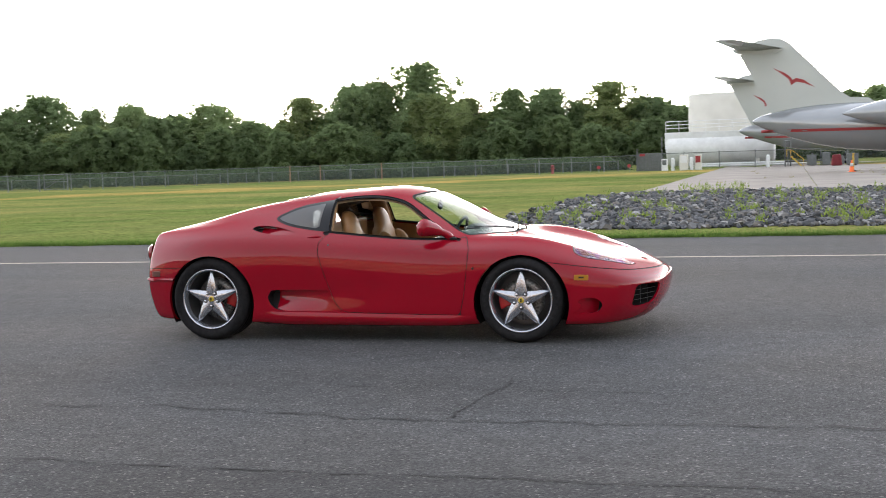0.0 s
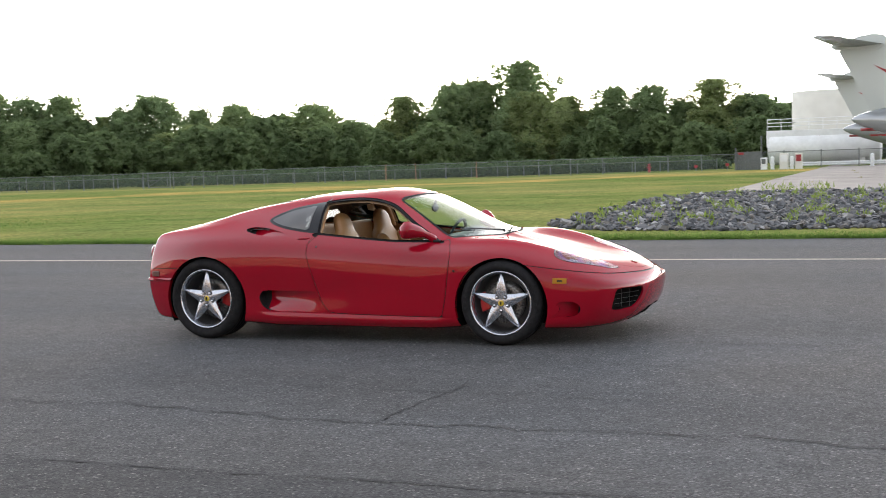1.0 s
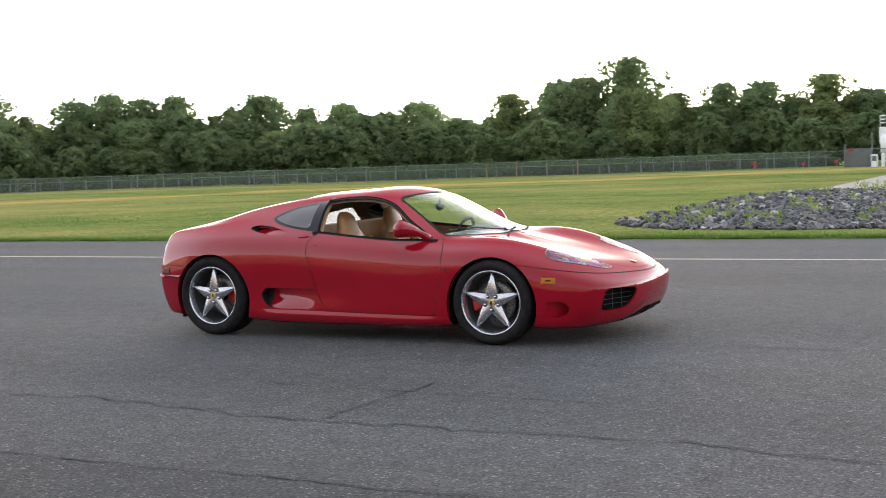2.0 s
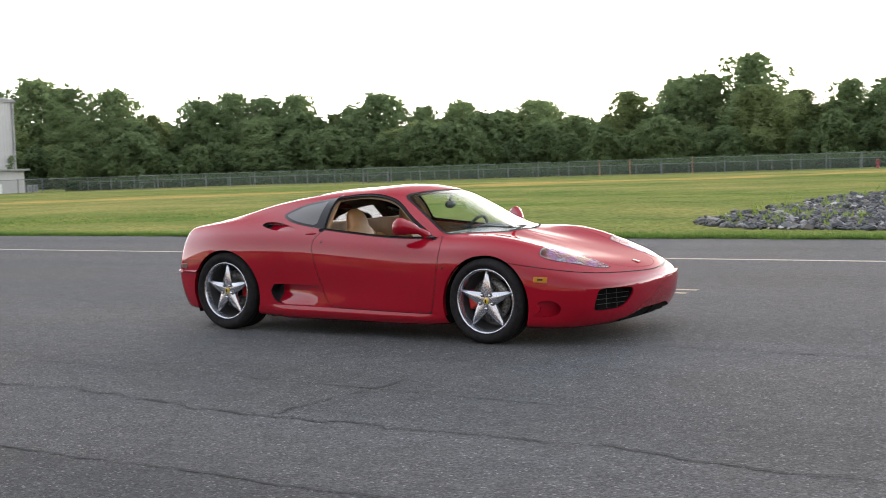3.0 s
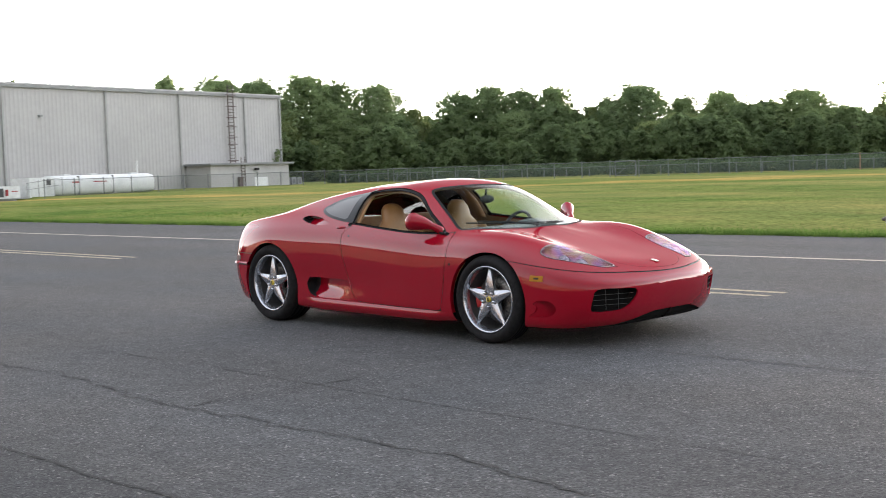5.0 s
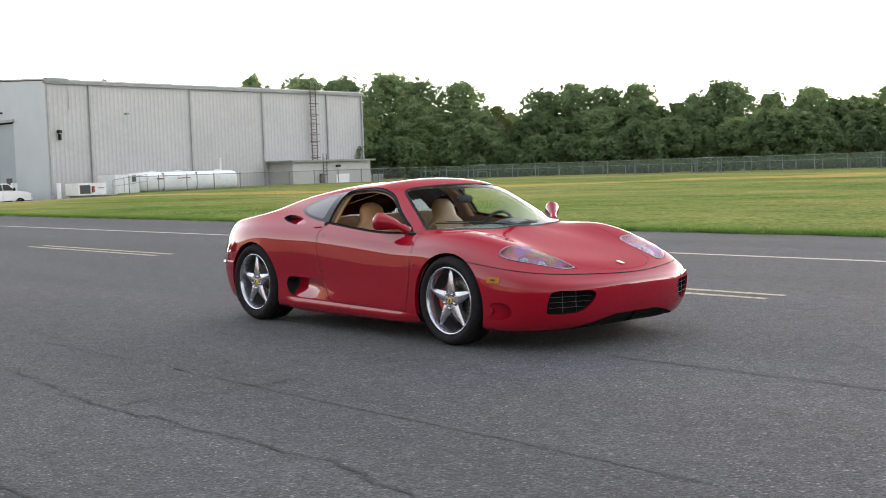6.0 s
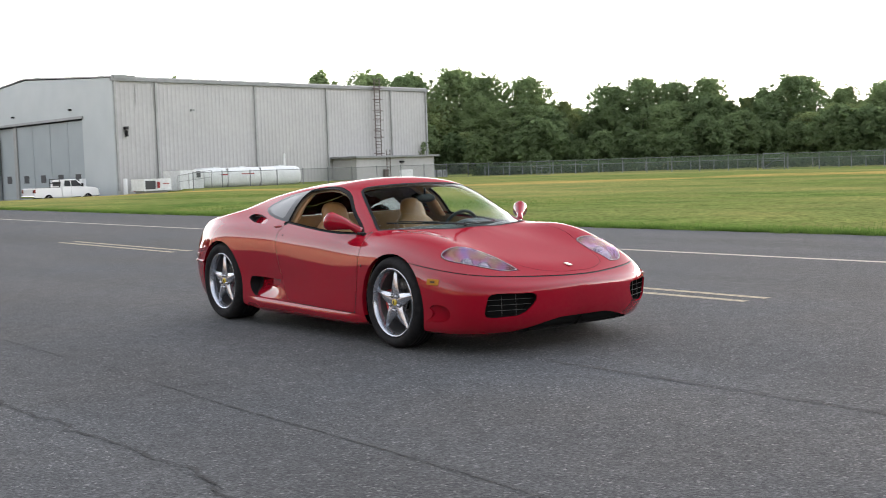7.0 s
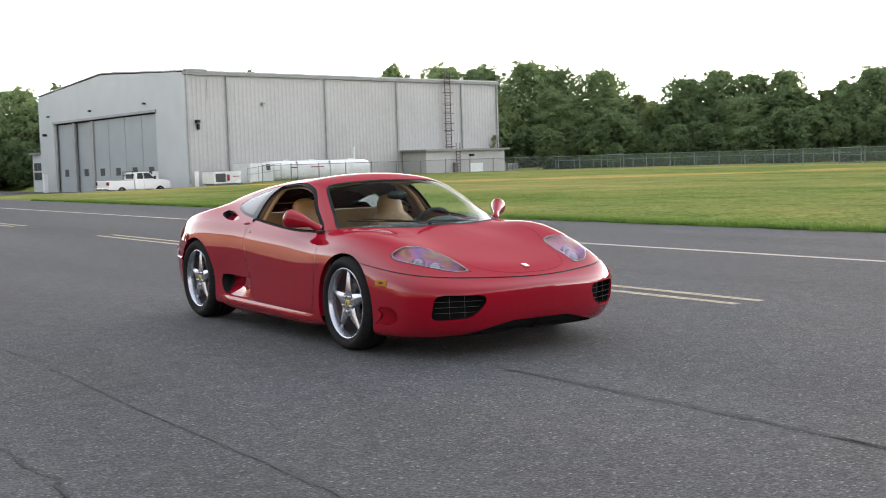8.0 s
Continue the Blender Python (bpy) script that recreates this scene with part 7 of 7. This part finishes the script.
part("pipe_run", tubes(((-3.2, -2.0, .28), (5.2, -2.0, .28), .11), ((-3.2, -2.2, .12), (6.0, -2.2, .12), .08)), WHITE, farm, "white pipes along the ground")
part("railing", tubes(*[((x, y, 3.18), (x, y, 4.16), .03) for x in np.linspace(-6.1, 3.2, 9) for y in (-1.1,)], *[((-6.1, -1.1, z), (3.2, -1.1, z), .03) for z in (3.55, 3.85, 4.16)], *[((-6.1, -1.1, z), (-6.1, 1.4, z), .03) for z in (3.55, 3.85, 4.16)], sides=6), WHITE, farm, "white handrail")
part("logo_shape", boxes(((-2.1, -1.17, 2.35), (-1.75, -1.152, 2.62))), SIGN_RED, farm, "small red and blue mark")
part("print_bar", boxes(((-1.55, -1.17, 2.42), (-.95, -1.152, 2.52)), ((-.5, -1.17, 2.38), (.15, -1.152, 2.44))), SIGN_RED, farm, "unreadable red print bars")
tower = thing("storage_tower", "tall cream cylindrical storage tank behind the fuel tank", "tank", at=(-1.4, 111.5, 0))
part("tower_shell", lathe([(0, 7.05), (1.6, 7.03), (3.45, 6.93), (3.55, 6.85), (3.55, -.1)], 48, "Z"), CREAM, tower, "", True).data.set_sharp_from_angle(angle=radians(40))
part("vent", tubes(((1.5, -1, 6.9), (1.5, -1, 7.6), .28)), CREAM, tower, "roof vent")
for x, w, h, m, lab in ((-3.15, .62, 1.22, CREAM, "cream fuel cabinet"), (-2.1, .50, 1.20, CREAM, "cream fuel cabinet with a hazard sign"), (-4.6, .42, .95, WHITE, "white pump cabinet")):
    c = thing("fuel_cabinet", lab + " on the concrete", "cabinet", "fuel cabinets", at=(x, 83.6, 0))
    part("cabinet_body", boxes(((-w / 2, -.3, 0), (w / 2, .3, h)), bevel=.03), m, c)
    part("cabinet_panel", boxes(((-w / 2 + .06, -.32, h * .5), (w / 2 - .06, -.302, h - .1))), WHITE if w > .5 else SIGN_RED if w == .5 else STEEL, c, "small sign panel")
for x, y in ((-3.95, 83.2), (-2.55, 83.0), (2.95, 86.0)):
    b = thing("bollard", "short white steel bollard beside the fuel tank", "bollard", "white bollards", at=(x, y, 0))
    part("post", lathe([(0, 1.02), (.10, 1.0), (.14, .92), (.14, -.05)], 14, "Z"), TANK_WHITE, b, "", True)
gate = thing("corrugated_enclosure", "grey corrugated steel enclosure at the fence's end", "enclosure", at=(-5.8, 84.3, 0))
part("enclosure_wall", boxes(*[((k * .14 - .9, -.03 + .03 * (k % 2), 0), (k * .14 - .77, .05 + .03 * (k % 2), 1.42)) for k in range(13)]), STEEL, gate)
for x, top in ((-.95, 1.75), (.95, 2.6)):
    part("enclosure_post", tubes(((x, 0, -.1), (x, 0, top), .05)), STEEL, gate)
part("sign", boxes(((-.75, -.06, 1.2), (-.35, -.035, 1.38))), SIGN_RED, gate, "small red sign")
fence_run("fuel_farm_fence", [(-6.0, 85.0), (2, 86.5), (14, 88)], 1.35, 2.6, "chain-link fence round the fuel tanks")
steps = thing("loading_steps", "yellow steel steps with handrails by the tank", "steps", at=(4.75, 86.5, .06))
steps.scale = (.72, .72, .72)
for k in range(5):
    part("tread", boxes(((-.2 + k * .22, -.4, 1.0 - k * .22), (.05 + k * .22, .4, 1.06 - k * .22))), SAFETY_YELLOW, steps)
for y in (-.42, .42):
    part("stringer", tubes(((-.2, y, 1.05), (.9, y, .02), .06)), SAFETY_YELLOW, steps)
part("handrail", tubes(((-.6, -.42, 1.0), (-.6, -.42, 1.75), .03), ((-.6, -.42, 1.75), (-.15, -.42, 1.75), .03), ((-.15, -.42, 1.75), (1.1, -.42, .75), .03), ((-.2, -.42, 1.0), (-.2, -.42, 1.7), .03), ((1.1, -.42, .0), (1.1, -.42, .75), .03)), SAFETY_YELLOW, steps)
plant = thing("pipe_rack", "grey pipes, valves and pumps of the fuel farm", "pipework", at=(5.6, 87, 0))
part("frame", tubes(*[((x, 0, 0), (x, 0, h), .05) for x, h in ((-1.4, 2.0), (-1.0, 2.0), (.6, 1.0), (1.6, 1.1), (2.6, .9))], ((-1.4, 0, 2.0), (-1.0, 0, 2.0), .05), ((-1.4, 0, .45), (3.4, 0, .45), .07)), STEEL, plant)
part("pumps", boxes(((.2, -.3, .1), (.9, .3, .9)), ((1.3, -.3, .1), (1.9, .3, 1.05)), ((2.3, -.3, .1), (2.9, .3, .75)), bevel=.05), STEEL, plant)
tp = thing("covered_cart", "cart under a dark red tarpaulin on the apron", "cart", at=(7.85, 84, .06))
tp.scale = (.72, .72, .85)
bm = boxes(((-.55, -.5, 0), (.55, .5, .95)), bevel=.12)
for v in bm.verts:
    v.co.x *= 1 - .25 * max(0, v.co.z)
part("tarpaulin", bm, TARP, tp, "dark red tarpaulin")
for x, lab in ((8.9, "grey steel cabinet on the apron"), (12.5, "dark tug parked on the apron")):
    c = thing("apron_cart", lab, "cart", at=(x, 83, 0))
    part("cart_body", boxes(((-.4, -.4, .12), (.4 if x < 10 else 2.4, .4, .95)), bevel=.05), STEEL if x < 10 else DARK, c)
    part("cart_feet", boxes(((-.3, -.3, 0), (.3, .3, .14))), BLACK, c)
cone = thing("traffic_cone", "orange traffic cone with a pale collar on the apron", "cone", at=(7.75, 59, .06))
part("cone_body", lathe([(0, .62), (.03, .62), (.05, .50), (.13, .03), (.13, .0)], 16, "Z"), ORANGE, cone, "", True)
part("cone_base", boxes(((-.18, -.18, 0), (.18, .18, .03)), bevel=.01), ORANGE, cone)
part("cone_collar", lathe([(.058, .47), (.092, .30), (.097, .30), (.063, .47)], 16, "Z"), WHITE, cone, "pale collar", True)
pp = thing("marker_post", "yellow marker post on the apron", "post", at=(7.9, 60.5, .06))
part("post", tubes(((0, 0, 0), (0, 0, 1.0), .05)), SAFETY_YELLOW, pp)
part("post_foot", lathe([(0, .05), (.15, .05), (.16, 0)], 14, "Z"), BLACK, pp)


def make_jet():
    """The after part of a business jet with a T-tail; x ahead along the fuselage, at the apron's height."""
    jet = thing("business_jet", "pale grey business jet with a T-tail and thin red stripe", "aircraft", "parked jets")
    bm = bmesh.new()
    rings = []
    prof = ((2.62, 2.95, .03), (2.75, 2.94, .16), (3.1, 2.92, .34), (3.7, 2.88, .54), (4.8, 2.78, .84), (6.2, 2.64, 1.13), (7.8, 2.52, 1.30), (9.6, 2.45, 1.38), (12, 2.42, 1.40), (24, 2.42, 1.40), (26.5, 2.3, 1.15), (28.3, 2.1, .6), (28.8, 2.05, .1))
    for x, z, r in prof:
        rings.append([bm.verts.new((x, r * math.cos(q), z + r * math.sin(q))) for q in np.linspace(0, 2 * math.pi, 32, endpoint=False)])
    for p, q in zip(rings, rings[1:]):
        for i in range(32):
            bm.faces.new((p[i], p[(i + 1) % 32], q[(i + 1) % 32], q[i]))
    bmesh.ops.recalc_face_normals(bm, faces=bm.faces)
    part("fuselage", bm, JET_GREY, jet, "silver grey fuselage", True)
    for s in (-1, 1):
        bm = bmesh.new()
        prev = None
        for x, z, r in prof[2:10]:
            c = 2.36 - .012 * (x - 4)
            row = []
            for zz in (c - .075, c + .075):
                dz = zz - z
                row.append(bm.verts.new((x, s * (math.sqrt(max(r * r - dz * dz, .0004)) + .02), zz)))
            if prev:
                bm.faces.new((prev[0], row[0], row[1], prev[1]))
            prev = row
        part("stripe", bm, SIGN_RED, jet, "thin red stripe")

    def prism(points, half_of):
        bm = bmesh.new()
        sides = [[bm.verts.new((x, s * half_of(z), z)) for x, z in points] for s in (-1, 1)]
        bm.faces.new(sides[0])
        bm.faces.new(sides[1][::-1])
        for i in range(len(points)):
            j = (i + 1) % len(points)
            bm.faces.new((sides[0][i], sides[1][i], sides[1][j], sides[0][j]))
        bmesh.ops.recalc_face_normals(bm, faces=bm.faces)
        return bm
    fin = part("fin", prism([(2.55, 6.85), (2.35, 7.15), (2.9, 7.50), (3.7, 7.62), (4.25, 7.56), (4.70, 7.28), (7.45, 4.45), (7.9, 4.12), (8.9, 4.05), (9.6, 3.6), (4.6, 3.1)], lambda z: .20 - .017 * z), JET_WHITE, jet, "pale swept tail fin")
    part("rudder", prism([(1.95, 6.80), (2.55, 6.85), (4.6, 3.1), (3.75, 3.25)], lambda z: .14 - .012 * z), JET_WHITE, jet, "rudder")
    part("fairing", prism([(1.55, 7.02), (1.75, 6.85), (3.9, 6.72), (4.35, 6.95), (3.2, 7.15), (1.8, 7.2)], lambda z: .22), JET_WHITE, jet, "rounded tail fairing")
    for s in (-1, 1):
        bm = bmesh.new()
        root = [(1.9, .1, 7.0), (3.0, .1, 7.12), (4.35, .1, 7.02), (3.0, .1, 6.92)]
        tip = [(.75, 4.4, 7.28), (1.3, 4.4, 7.32), (1.9, 4.4, 7.27), (1.3, 4.4, 7.24)]
        rr, tt = [[bm.verts.new((x, s * y, z)) for x, y, z in k] for k in (root, tip)]
        for i in range(4):
            bm.faces.new((rr[i], rr[(i + 1) % 4], tt[(i + 1) % 4], tt[i]))
        bm.faces.new(tt)
        bmesh.ops.recalc_face_normals(bm, faces=bm.faces)
        part("tailplane", bm, JET_GREY, jet, "grey swept tailplane")
        eng = part("engine", lathe([(.02, 6.5), (.14, 6.8), (.30, 7.25), (.44, 7.7), (.62, 8.4), (.80, 9.4), (.86, 10.6), (.82, 11.8), (.74, 12.0), (.66, 11.7), (.0, 11.6)], 32, "X"), JET_GREY, jet, "silver engine nacelle", True)
        eng.matrix_basis = pose(.9, s * 2.15, 3.15)
        part("pylon", boxes(((9.6, min(s * 1.2, s * 1.6), 2.95), (12.3, max(s * 1.2, s * 1.6), 3.2)), bevel=.05), JET_GREY, jet)
        part("bird_mark", flat_mark(s), SIGN_RED, jet, "plain red winged mark")
        part("main_gear", tubes(((11.2, s * 1.6, .4), (11.2, s * 1.3, 1.6), .10)), STEEL, jet, "landing gear leg")
        part("gear_wheel", lathe([(0, .12), (.3, .12), (.42, .06), (.42, -.2), (.3, -.25), (0, -.25)], 20), RUBBER, jet, "black wheel", True).matrix_basis = pose(11.2, s * 1.75, .42, 0, 0, 0 if s > 0 else 180)
    part("nose_gear", tubes(((25.5, 0, .3), (25.5, 0, 1.5), .09)), STEEL, jet)
    part("gear_wheel", lathe([(0, .1), (.22, .1), (.3, .05), (.3, -.05), (.22, -.1), (0, -.1)], 20), RUBBER, jet, "black wheel", True).location = (25.5, 0, .3)
    return jet


def flat_mark(s):
    bm = bmesh.new()
    pts = [(3.78, 5.93), (4.45, 5.62), (4.72, 5.40), (4.85, 5.22), (5.05, 5.32), (5.45, 5.20), (6.05, 4.76), (5.45, 5.02), (5.05, 5.10), (4.78, 4.92), (4.66, 5.25), (4.40, 5.48)]
    bm.faces.new([bm.verts.new((x, s * (.20 - .017 * z + .012), z)) for x, z in pts])
    return bm


jet = make_jet()
jet.location = (-.1, 62, .06)
copy_thing(jet, pose(-2.15, 95.2, .06))
# plain unseen building behind the camera, the low sun's light put into its colour
wall = thing("terminal_building", "long plain building beyond the taxiway, sunset light in its tan colour", "building")
part("building_wall", boxes(((-48, -96, -.1), (64, -64, 9.6))), SUN_TINTED_WALL, wall)
part("building_roof", boxes(((-48.5, -96.5, 9.6), (64.5, -63.5, 10.0))), TRIM, wall)
part("building_wing", boxes(((-76, -90, -.1), (-48, -66, 5.4))), SUN_TINTED_WALL, wall, "lower wing")

# unseen hangar for the paint to mirror, sunset light again in its wall colour
row = thing("storage_hangar", "long low hangar beside the taxiway behind the camera, sunset light in its tan colour", "hangar")
part("hangar_wall", boxes(((-124, -62, -.1), (-42, -30, 8.2))), SUN_TINTED_WALL, row)
part("hangar_roof", boxes(((-124.5, -62.5, 8.2), (-41.5, -29.5, 8.7))), TRIM, row)
